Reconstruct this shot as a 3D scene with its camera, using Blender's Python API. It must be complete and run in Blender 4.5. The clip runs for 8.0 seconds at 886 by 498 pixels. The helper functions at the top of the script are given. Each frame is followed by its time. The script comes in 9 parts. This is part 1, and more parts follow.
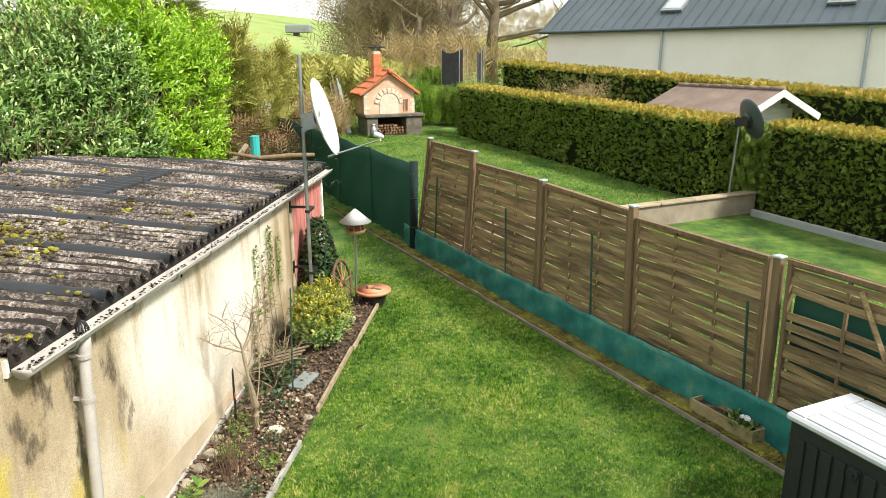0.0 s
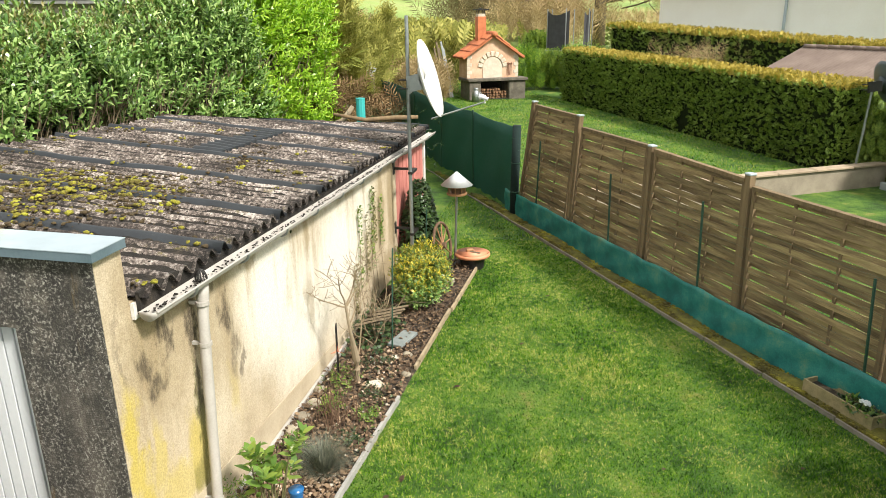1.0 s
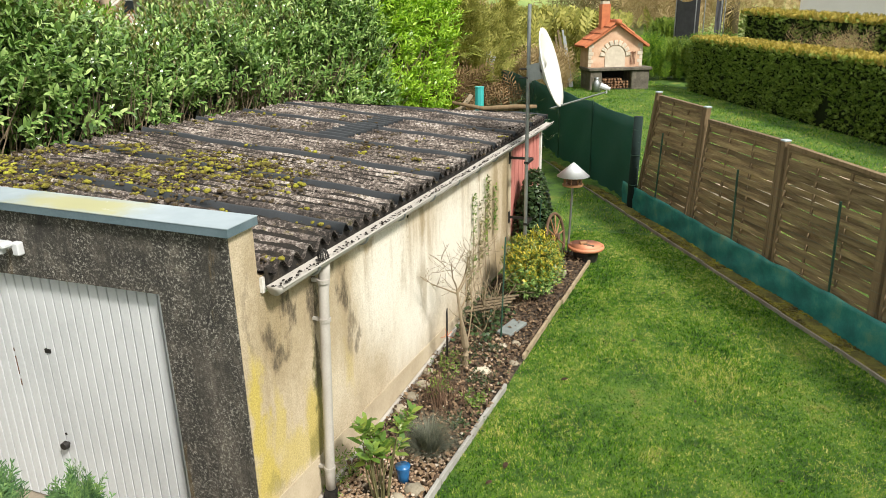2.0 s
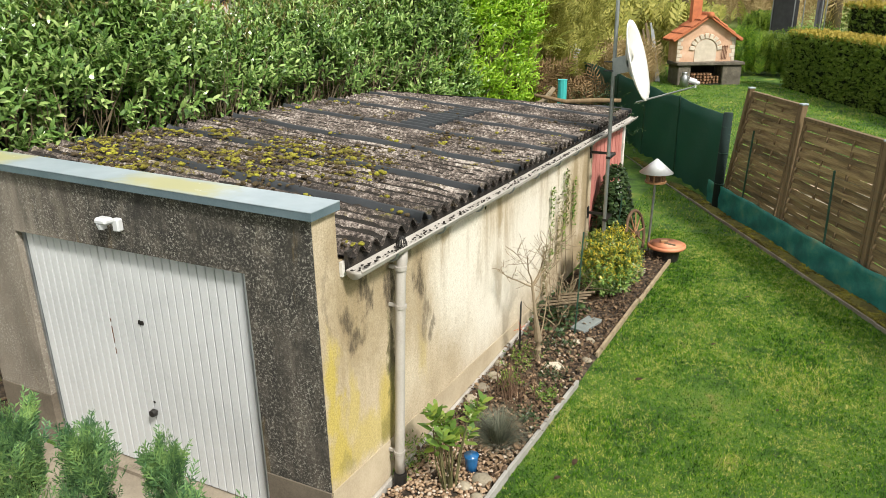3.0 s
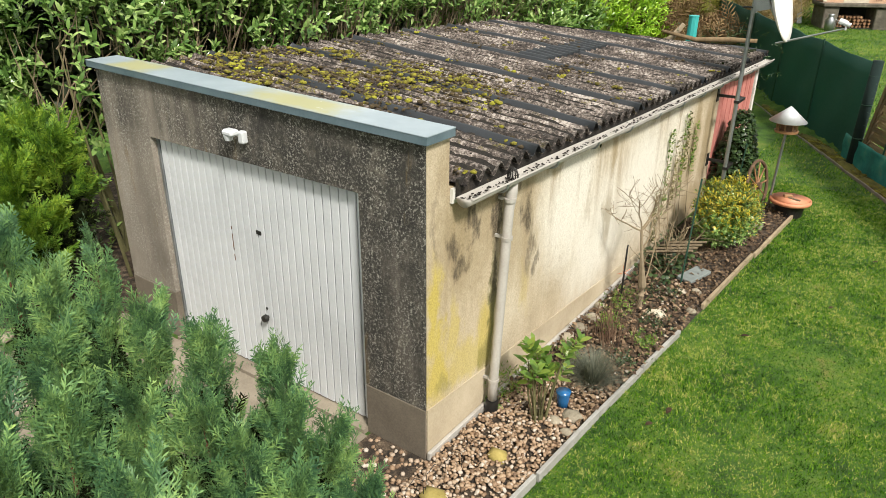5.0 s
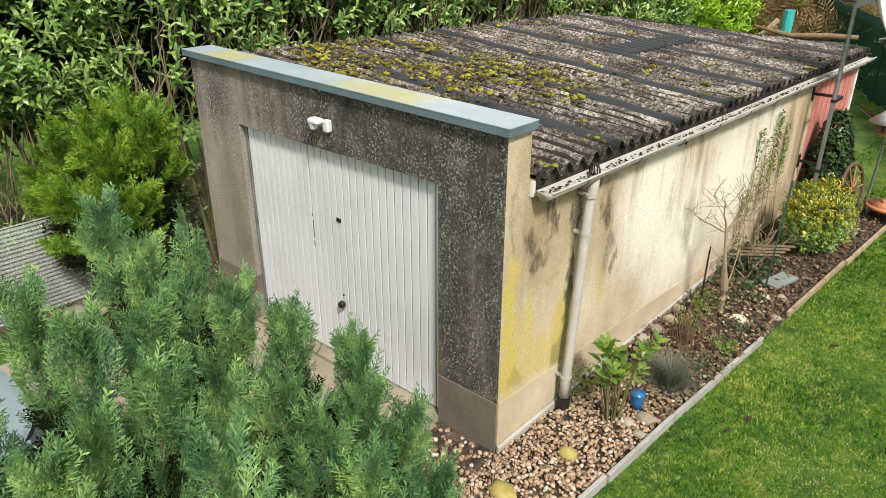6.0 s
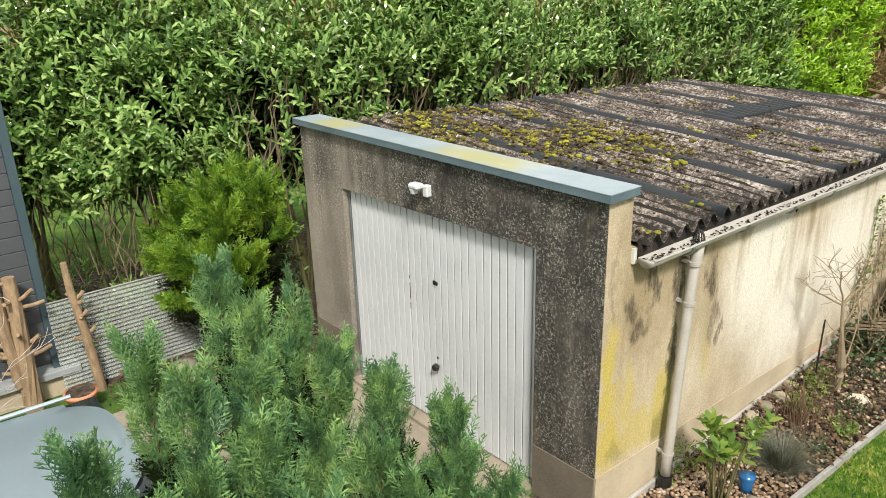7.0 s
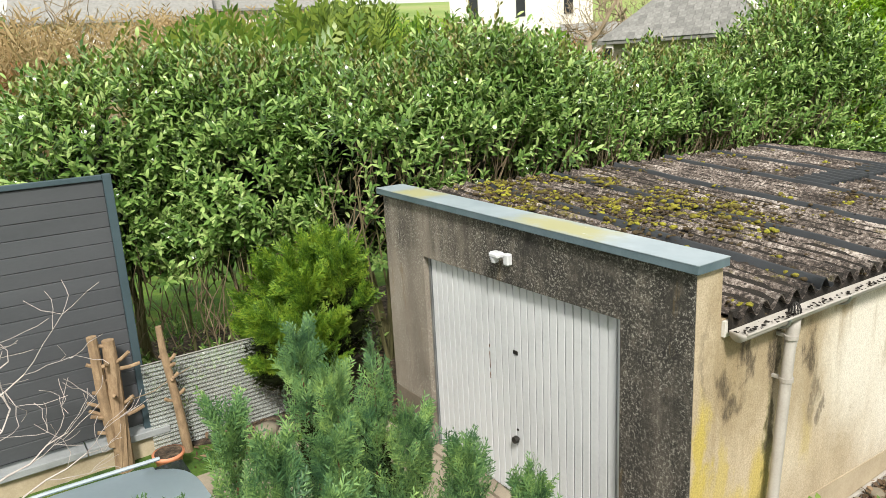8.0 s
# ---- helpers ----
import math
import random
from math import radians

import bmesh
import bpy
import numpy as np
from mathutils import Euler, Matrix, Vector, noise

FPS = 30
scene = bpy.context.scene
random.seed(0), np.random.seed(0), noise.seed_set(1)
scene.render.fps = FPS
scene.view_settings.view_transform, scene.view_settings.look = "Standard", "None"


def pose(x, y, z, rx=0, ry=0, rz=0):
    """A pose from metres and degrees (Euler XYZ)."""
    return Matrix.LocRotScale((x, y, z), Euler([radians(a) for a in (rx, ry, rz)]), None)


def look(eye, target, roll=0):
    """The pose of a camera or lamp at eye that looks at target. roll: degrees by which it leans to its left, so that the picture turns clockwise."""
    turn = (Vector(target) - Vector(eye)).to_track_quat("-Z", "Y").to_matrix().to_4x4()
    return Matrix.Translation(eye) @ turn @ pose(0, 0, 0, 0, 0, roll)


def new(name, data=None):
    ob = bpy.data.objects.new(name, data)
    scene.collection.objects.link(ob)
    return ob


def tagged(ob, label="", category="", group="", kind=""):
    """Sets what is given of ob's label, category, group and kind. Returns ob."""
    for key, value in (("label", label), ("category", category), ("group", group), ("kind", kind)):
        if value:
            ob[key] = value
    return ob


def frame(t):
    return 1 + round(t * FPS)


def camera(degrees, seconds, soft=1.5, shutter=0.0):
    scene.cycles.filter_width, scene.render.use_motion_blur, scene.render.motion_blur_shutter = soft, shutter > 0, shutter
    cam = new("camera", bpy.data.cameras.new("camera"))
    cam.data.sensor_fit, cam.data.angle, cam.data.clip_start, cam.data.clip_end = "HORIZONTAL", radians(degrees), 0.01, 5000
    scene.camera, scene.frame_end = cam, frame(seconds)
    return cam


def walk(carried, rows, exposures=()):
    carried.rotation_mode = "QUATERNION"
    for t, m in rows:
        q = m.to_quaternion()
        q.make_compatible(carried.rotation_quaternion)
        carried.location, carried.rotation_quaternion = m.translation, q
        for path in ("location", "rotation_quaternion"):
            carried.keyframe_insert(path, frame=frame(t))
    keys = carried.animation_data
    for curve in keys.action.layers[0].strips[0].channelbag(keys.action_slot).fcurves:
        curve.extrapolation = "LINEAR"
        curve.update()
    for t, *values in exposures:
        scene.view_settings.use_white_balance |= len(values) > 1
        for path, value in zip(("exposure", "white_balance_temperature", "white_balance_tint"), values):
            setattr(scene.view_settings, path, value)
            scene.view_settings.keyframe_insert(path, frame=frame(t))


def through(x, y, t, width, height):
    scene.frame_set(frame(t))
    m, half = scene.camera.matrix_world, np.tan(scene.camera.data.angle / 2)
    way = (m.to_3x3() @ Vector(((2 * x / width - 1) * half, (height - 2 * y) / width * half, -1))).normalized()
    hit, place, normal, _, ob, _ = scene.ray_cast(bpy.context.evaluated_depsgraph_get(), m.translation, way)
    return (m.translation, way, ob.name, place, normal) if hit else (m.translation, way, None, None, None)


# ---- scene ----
cam = camera(64.3, 8.0, 0.6)
PATH = [
    (0, (2.75, -3.414, 3.895), (2.668, -1.487, 3.369), -0.2),
    (0.5, (2.725, -3.402, 3.876), (2.53, -1.498, 3.296), -0.3),
    (1, (2.699, -3.398, 3.849), (2.347, -1.528, 3.234), -0.7),
    (1.5, (2.678, -3.417, 3.849), (2.166, -1.59, 3.216), -1.0),
    (2, (2.683, -3.446, 3.853), (2.031, -1.666, 3.214), -1.1),
    (3.5, (2.66, -3.477, 3.83), (1.753, -1.828, 3.152), -0.6),
    (4, (2.648, -3.489, 3.821), (1.692, -1.886, 3.101), -0.2),
    (4.5, (2.641, -3.496, 3.818), (1.641, -1.949, 3.04), 0.2),
    (6, (2.593, -3.545, 3.782), (1.387, -2.186, 2.946), 0.1),
    (6.5, (2.581, -3.562, 3.789), (1.264, -2.269, 3.017), -0.7),
    (7, (2.555, -3.58, 3.794), (1.124, -2.353, 3.126), -1.6),
    (7.5, (2.536, -3.594, 3.811), (1.007, -2.436, 3.247), -2.4),
    (8, (2.54, -3.588, 3.826), (0.935, -2.497, 3.342), -3.1),
]
walk(cam, [(t, look(eye, target, roll)) for t, eye, target, roll in PATH], ((0.0, 0.74), (0.5, 0.88), (1.0, 0.74), (1.5, 0.54), (2.0, 0.47), (3.5, 0.39), (8.0, 0.38)))

# ---------------------------------------------------------------- world and light
SUN_DIR = Vector((0.60, -0.34, 0.72)).normalized()
world = bpy.data.worlds.new("world")
scene.world = world
world.use_nodes = True
wn = world.node_tree
sky = wn.nodes.new("ShaderNodeTexSky")
sky.sky_type = 'NISHITA'
sky.sun_disc = False
sky.sun_elevation = math.asin(SUN_DIR.z)
sky.sun_rotation = math.atan2(SUN_DIR.x, SUN_DIR.y)
sky.air_density, sky.dust_density, sky.ozone_density = 1.0, 6.0, 0.6
veil = wn.nodes.new("ShaderNodeMix")
veil.data_type = 'RGBA'
veil.inputs[0].default_value = 0.8
veil.inputs[7].default_value = (9.1, 9.2, 8.5, 1)
wn.links.new(sky.outputs[0], veil.inputs[6])
back = wn.nodes["Background"]
back.inputs[1].default_value = 0.102
wn.links.new(veil.outputs[2], back.inputs[0])
sun_data = bpy.data.lights.new("sun", 'SUN')
sun_data.energy, sun_data.angle, sun_data.color = 4.0, radians(9), (1.0, 0.95, 0.87)
sun = new("sun", sun_data)
sun.matrix_world = look(SUN_DIR * 50, (0, 0, 0))

# ---------------------------------------------------------------- helpers of this scene
rng = np.random.default_rng(7)
rnd = random.Random(11)


def thing(name, label, category, base=(0, 0, 0), group="", kind=""):
    e = new(name)
    e.location = base
    e.empty_display_size = 0.1
    return tagged(e, label, category, group, kind)


def link_part(name, me, material, parent=None, label=""):
    ob = new(name, me)
    if material is not None and not me.materials:
        me.materials.append(material)
    if parent is not None:
        m = Matrix.Translation(parent.location) if parent.parent is None else parent.parent.matrix_basis @ parent.matrix_parent_inverse
        ob.parent = parent
        if parent.parent is None:
            ob.matrix_parent_inverse = Matrix.Translation(parent.location).inverted()
    if label:
        ob["label"] = label
    return ob


def finish(name, bm, smooth=False):
    bmesh.ops.recalc_face_normals(bm, faces=bm.faces)
    me = bpy.data.meshes.new(name)
    bm.to_mesh(me)
    bm.free()
    if smooth:
        for p in me.polygons:
            p.use_smooth = True
    return me


def part(name, bm, material, parent=None, label="", smooth=False):
    return link_part(name, finish(name, bm, smooth), material, parent, label)


def solo(name, bm, material, label, category, group="", kind="", smooth=False):
    return tagged(part(name, bm, material, None, "", smooth), label, category, group, kind)


def box(bm, lo, hi, m=None, bevel=0.0):
    c = [(a + b) / 2 for a, b in zip(lo, hi)]
    s = [abs(b - a) for a, b in zip(lo, hi)]
    mm = Matrix.Translation(c) @ Matrix.Diagonal((*s, 1))
    if m is not None:
        mm = m @ mm
    r = bmesh.ops.create_cube(bm, size=1, matrix=mm)
    if bevel:
        vs = set(r["verts"])
        es = [e for e in bm.edges if e.verts[0] in vs and e.verts[1] in vs]
        bmesh.ops.bevel(bm, geom=es, offset=bevel, segments=1, affect='EDGES')
    return bm


def cyl(bm, p0, p1, r0, r1=None, n=10, caps=True):
    p0, p1 = Vector(p0), Vector(p1)
    d = p1 - p0
    m = Matrix.Translation((p0 + p1) / 2) @ d.to_track_quat('Z', 'Y').to_matrix().to_4x4()
    bmesh.ops.create_cone(bm, cap_ends=caps, segments=n, radius1=r0, radius2=r0 if r1 is None else r1, depth=d.length, matrix=m)
    return bm


def tube(bm, pts, radii, n=7):
    """A bent tapering tube through the points."""
    rings = []
    pts = [Vector(p) for p in pts]
    for i, p in enumerate(pts):
        d = (pts[min(i + 1, len(pts) - 1)] - pts[max(i - 1, 0)]).normalized()
        q = d.to_track_quat('Z', 'Y')
        rings.append([bm.verts.new(p + q @ Vector((math.cos(a) * radii[i], math.sin(a) * radii[i], 0)))
                      for a in [2 * math.pi * k / n for k in range(n)]])
    for a, b in zip(rings, rings[1:]):
        for k in range(n):
            bm.faces.new((a[k], a[(k + 1) % n], b[(k + 1) % n], b[k]))
    bm.faces.new(rings[-1])
    bm.faces.new(rings[0][::-1])
    return bm


def mesh_np(name, verts, faces_flat, per, smooth=False):
    """A mesh from arrays, all faces with the same number of corners."""
    me = bpy.data.meshes.new(name)
    nv, nf = len(verts), len(faces_flat) // per
    me.vertices.add(nv)
    me.vertices.foreach_set("co", np.asarray(verts, np.float32).ravel())
    me.loops.add(nf * per)
    me.loops.foreach_set("vertex_index", np.asarray(faces_flat, np.int32))
    me.polygons.add(nf)
    me.polygons.foreach_set("loop_start", np.arange(0, nf * per, per, dtype=np.int32))
    if smooth:
        me.polygons.foreach_set("use_smooth", np.ones(nf, bool))
    me.update()
    me.validate()
    return me


def frames_from(dirs, ups):
    """Rotation arrays whose y axis follows dirs and whose z axis leans to ups."""
    y = dirs / np.linalg.norm(dirs, axis=1, keepdims=True)
    x = np.cross(y, ups)
    x /= np.linalg.norm(x, axis=1, keepdims=True) + 1e-9
    z = np.cross(x, y)
    return np.stack([x, y, z], axis=2)


def scatter(template_v, template_f, per, pos, rot, size):
    """Copies of a small template set at many places, as arrays."""
    tv = np.asarray(template_v, float)
    tf = np.asarray(template_f, int)
    size = np.asarray(size, float)
    if size.ndim == 1:
        size = size[:, None]
    v = np.einsum('nij,nkj->nki', rot, tv[None] * size[:, None, :]) + pos[:, None, :]
    f = tf[None] + (np.arange(len(pos)) * len(tv))[:, None]
    return v.reshape(-1, 3), f.reshape(-1)


def unit(a):
    return a / (np.linalg.norm(a, axis=1, keepdims=True) + 1e-9)


# ---------------------------------------------------------------- materials
def ramp_node(nt, stops):
    r = nt.nodes.new("ShaderNodeValToRGB")
    el = r.color_ramp.elements
    while len(el) < len(stops):
        el.new(0.5)
    for e, (p, c) in zip(el, stops):
        e.position, e.color = p, (*c, 1)
    return r


def coords(nt, stretch=(1, 1, 1)):
    """A fourth number in stretch turns the grain about the upright axis, in degrees."""
    tc = nt.nodes.new("ShaderNodeTexCoord")
    src = tc.outputs["Object"]
    if len(stretch) > 3:
        tn = nt.nodes.new("ShaderNodeMapping")
        tn.inputs["Rotation"].default_value = (0, 0, radians(stretch[3]))
        nt.links.new(src, tn.inputs["Vector"])
        src = tn.outputs[0]
    mp = nt.nodes.new("ShaderNodeMapping")
    mp.inputs["Scale"].default_value = stretch[:3]
    nt.links.new(src, mp.inputs["Vector"])
    return mp.outputs[0]


def noise_node(nt, scale, detail=4, rough=0.6, stretch=(1, 1, 1)):
    n = nt.nodes.new("ShaderNodeTexNoise")
    n.inputs["Scale"].default_value, n.inputs["Detail"].default_value, n.inputs["Roughness"].default_value = scale, detail, rough
    nt.links.new(coords(nt, stretch), n.inputs["Vector"])
    return n.outputs["Fac"]


def blend(nt, fac, a, b, mode='MIX'):
    m = nt.nodes.new("ShaderNodeMix")
    m.data_type, m.blend_type = 'RGBA', mode
    for sock, v in ((m.inputs[0], fac), (m.inputs[6], a), (m.inputs[7], b)):
        if hasattr(v, "is_linked"):
            nt.links.new(v, sock)
        elif isinstance(v, tuple):
            sock.default_value = (*v, 1)
        else:
            sock.default_value = v
    return m.outputs[2]


def math_node(nt, op, a, b=0.5, clamp=False):
    m = nt.nodes.new("ShaderNodeMath")
    m.operation, m.use_clamp = op, clamp
    for sock, v in zip(m.inputs, (a, b)):
        if hasattr(v, "is_linked"):
            nt.links.new(v, sock)
        else:
            sock.default_value = v
    return m.outputs[0]


def step_node(nt, v, lo, hi):
    m = nt.nodes.new("ShaderNodeMapRange")
    m.interpolation_type = 'SMOOTHSTEP'
    m.inputs[1].default_value, m.inputs[2].default_value = lo, hi
    nt.links.new(v, m.inputs[0])
    return m.outputs[0]


def axis_node(nt, i):
    tc = nt.nodes.new("ShaderNodeTexCoord")
    s = nt.nodes.new("ShaderNodeSeparateXYZ")
    nt.links.new(tc.outputs["Object"], s.inputs[0])
    return s.outputs[i]


def blank(name, rough=0.7, metal=0.0):
    m = bpy.data.materials.new(name)
    m.use_nodes = True
    b = m.node_tree.nodes["Principled BSDF"]
    b.inputs["Roughness"].default_value, b.inputs["Metallic"].default_value = rough, metal
    return m, m.node_tree, b


def bump(nt, b, height, strength, distance=0.01):
    n = nt.nodes.new("ShaderNodeBump")
    n.inputs["Strength"].default_value, n.inputs["Distance"].default_value = strength, distance
    nt.links.new(height, n.inputs["Height"])
    nt.links.new(n.outputs[0], b.inputs["Normal"])


def mottled(name, stops, scale=3.0, fine=60.0, rough=0.7, metal=0.0, bumps=0.3, stretch=(1, 1, 1), vary=0.0, distance=0.01):
    """Colour by coarse noise, shaded by fine grain, with relief; vary: the spread of brightness from piece to piece."""
    m, nt, b = blank(name, rough, metal)
    big, small = noise_node(nt, scale, 5, 0.6, stretch), noise_node(nt, fine, 3, 0.7, stretch)
    mixed = math_node(nt, 'ADD', math_node(nt, 'MULTIPLY', big, 0.7), math_node(nt, 'MULTIPLY', small, 0.3))
    r = ramp_node(nt, stops)
    nt.links.new(mixed, r.inputs[0])
    col = r.outputs[0]
    if vary:
        oi = nt.nodes.new("ShaderNodeObjectInfo")
        hs = nt.nodes.new("ShaderNodeHueSaturation")
        val = math_node(nt, 'ADD', math_node(nt, 'MULTIPLY', oi.outputs["Random"], 2 * vary), 1 - vary)
        nt.links.new(val, hs.inputs["Value"])
        nt.links.new(col, hs.inputs["Color"])
        col = hs.outputs[0]
    nt.links.new(col, b.inputs["Base Color"])
    bump(nt, b, small, bumps, distance)
    return m


def leafy(name, stops, rough=0.45, through=0.25, patch=1.2, single=0.55):
    """Leaves: colour varies leaf by leaf and patch by patch, and light passes through."""
    m, nt, b = blank(name, rough)
    g = nt.nodes.new("ShaderNodeNewGeometry")
    big = noise_node(nt, patch, 5, 0.7)
    mixed = math_node(nt, 'ADD', math_node(nt, 'MULTIPLY', g.outputs["Random Per Island"], single), math_node(nt, 'MULTIPLY', big, 1 - single))
    r = ramp_node(nt, stops)
    nt.links.new(mixed, r.inputs[0])
    nt.links.new(r.outputs[0], b.inputs["Base Color"])
    tr = nt.nodes.new("ShaderNodeBsdfTranslucent")
    nt.links.new(blend(nt, 1.0, r.outputs[0], (1.0, 1.05, 0.55), 'MULTIPLY'), tr.inputs[0])
    mx = nt.nodes.new("ShaderNodeMixShader")
    mx.inputs[0].default_value = through
    nt.links.new(b.outputs[0], mx.inputs[1])
    nt.links.new(tr.outputs[0], mx.inputs[2])
    nt.links.new(mx.outputs[0], nt.nodes["Material Output"].inputs[0])
    return m


def stain_mask(nt, vec, spots, lo=0.35, hi=1.0):
    """The union of soft blots, each (y, z, half width, half height, strength), on a wandering (y, z) vector."""
    total = None
    for y, z, ry, rz, k in spots:
        sub = nt.nodes.new("ShaderNodeVectorMath")
        sub.operation = 'SUBTRACT'
        nt.links.new(vec, sub.inputs[0])
        sub.inputs[1].default_value = (0, y, z)
        mul = nt.nodes.new("ShaderNodeVectorMath")
        mul.operation = 'MULTIPLY'
        nt.links.new(sub.outputs[0], mul.inputs[0])
        mul.inputs[1].default_value = (0, 1 / ry, 1 / rz)
        ln = nt.nodes.new("ShaderNodeVectorMath")
        ln.operation = 'LENGTH'
        nt.links.new(mul.outputs[0], ln.inputs[0])
        one = math_node(nt, 'MULTIPLY', math_node(nt, 'SUBTRACT', 1.0, step_node(nt, ln.outputs["Value"], lo, hi)), k)
        total = one if total is None else math_node(nt, 'MAXIMUM', total, one)
    return total


def wall_cream():
    m, nt, b = blank("cream_render", 0.9)
    y, z = axis_node(nt, 1), axis_node(nt, 2)
    # a position that wanders, so that blots get ragged, running edges
    tc = nt.nodes.new("ShaderNodeTexCoord")
    wn1 = nt.nodes.new("ShaderNodeTexNoise")
    wn1.inputs["Scale"].default_value, wn1.inputs["Detail"].default_value, wn1.inputs["Roughness"].default_value = 4.0, 5, 0.62
    nt.links.new(coords(nt, (1, 1.3, 0.7)), wn1.inputs["Vector"])
    off = nt.nodes.new("ShaderNodeVectorMath")
    off.operation = 'MULTIPLY_ADD'
    nt.links.new(wn1.outputs["Color"], off.inputs[0])
    off.inputs[1].default_value = (0.0, 0.42, 0.60)
    off.inputs[2].default_value = (0.0, -0.21, -0.30)
    add = nt.nodes.new("ShaderNodeVectorMath")
    nt.links.new(tc.outputs["Object"], add.inputs[0])
    nt.links.new(off.outputs[0], add.inputs[1])
    vec = add.outputs[0]
    base = ramp_node(nt, [(0.30, (0.43, 0.345, 0.225)), (0.5, (0.57, 0.475, 0.335)), (0.7, (0.68, 0.60, 0.46))])
    nt.links.new(noise_node(nt, 1.3, 7, 0.72, (1, 1, 0.7)), base.inputs[0])
    col = base.outputs[0]
    # pale middle of the wall: bleached render with blown-out sunlight painted in
    pale = stain_mask(nt, vec, ((2.3, 1.5, 0.8, 0.9, 1), (3.0, 1.0, 1.0, 0.9, 1), (4.2, 1.2, 1.2, 0.9, 1), (5.2, 1.6, 0.7, 0.6, 0.8)), 0.3, 1.2)
    col = blend(nt, math_node(nt, 'MULTIPLY', pale, 0.9), col, (0.87, 0.835, 0.75))
    # faint upright streaks everywhere below the gutter
    streak = math_node(nt, 'MULTIPLY', step_node(nt, noise_node(nt, 1.0, 6, 0.7, (1, 3.4, 0.35)), 0.50, 0.68), step_node(nt, z, 0.6, 1.9))
    col = blend(nt, math_node(nt, 'MULTIPLY', streak, 0.6), col, (0.36, 0.27, 0.15))
    speck = math_node(nt, 'MULTIPLY', step_node(nt, noise_node(nt, 20, 5, 0.8, (1, 1, 0.7)), 0.52, 0.66), step_node(nt, noise_node(nt, 1.6, 4, 0.6), 0.42, 0.62))
    col = blend(nt, math_node(nt, 'MULTIPLY', speck, 0.4), col, (0.36, 0.28, 0.16))
    brown = stain_mask(nt, vec, ((0.55, 1.75, 0.60, 0.60, 0.45), (1.30, 1.55, 0.45, 0.75, 0.42), (0.30, 2.30, 0.30, 0.30, 0.35), (3.0, 2.02, 0.55, 0.16, 0.8), (3.25, 1.75, 0.12, 0.35, 0.6), (3.2, 1.0, 0.13, 0.5, 0.5), (2.7, 1.4, 0.07, 0.4, 0.3), (4.6, 1.95, 0.5, 0.14, 0.6),
                                 (5.3, 1.8, 0.10, 0.40, 0.6), (6.1, 1.3, 0.22, 0.9, 0.7), (6.7, 1.2, 0.3, 1.0, 0.8), (1.9, 2.0, 0.35, 0.15, 0.6), (0.65, 2.0, 0.45, 0.14, 0.7), (6.4, 0.3, 0.9, 0.4, 0.7)))
    col = blend(nt, brown, col, (0.33, 0.25, 0.13))
    # yellow and green growth towards the corner and beside the pipe
    yel = stain_mask(nt, vec, ((0.10, 1.25, 0.13, 0.6, 1), (0.14, 0.75, 0.2, 0.5, 1), (0.34, 1.0, 0.10, 0.5, 0.7), (0.80, 0.75, 0.18, 0.5, 0.9), (0.55, 0.62, 0.5, 0.25, 0.7), (1.45, 0.9, 0.14, 0.35, 0.35)))
    col = blend(nt, math_node(nt, 'MULTIPLY', yel, 0.8), col, (0.58, 0.46, 0.07))
    green = stain_mask(nt, vec, ((0.88, 1.0, 0.07, 0.7, 0.8), (0.80, 0.55, 0.12, 0.25, 0.6), (0.2, 0.55, 0.15, 0.12, 0.4)))
    col = blend(nt, green, col, (0.20, 0.19, 0.05))
    # black mould in blots and runs
    dark = stain_mask(nt, vec, ((0.57, 1.80, 0.10, 0.15, 0.9), (0.34, 1.72, 0.13, 0.17, 0.9), (0.45, 1.56, 0.17, 0.13, 0.9), (0.93, 1.78, 0.11, 0.38, 0.95), (0.90, 1.30, 0.06, 0.4, 0.8),
                                (1.39, 1.65, 0.11, 0.22, 0.9), (1.50, 1.35, 0.07, 0.35, 0.6), (1.62, 1.15, 0.06, 0.2, 0.7), (1.25, 1.95, 0.16, 0.10, 0.6), (0.12, 1.95, 0.04, 0.4, 0.4)))
    rag = step_node(nt, noise_node(nt, 14, 6, 0.8, (1, 1.6, 0.6)), 0.36, 0.56)
    col = blend(nt, math_node(nt, 'MULTIPLY', dark, math_node(nt, 'ADD', math_node(nt, 'MULTIPLY', rag, 0.6), 0.4)), col, (0.085, 0.065, 0.04))
    grain = noise_node(nt, 70, 4, 0.7)
    col = blend(nt, 0.5, col, ramp_grey(nt, grain), 'MULTIPLY')
    nt.links.new(col, b.inputs["Base Color"])
    bump(nt, b, grain, 0.8, 0.015)
    return m


def ramp_grey(nt, fac, lo=0.3, hi=0.65):
    r = ramp_node(nt, [(lo, (0.35, 0.33, 0.3)), (hi, (1, 1, 1))])
    nt.links.new(fac, r.inputs[0])
    return r.outputs[0]


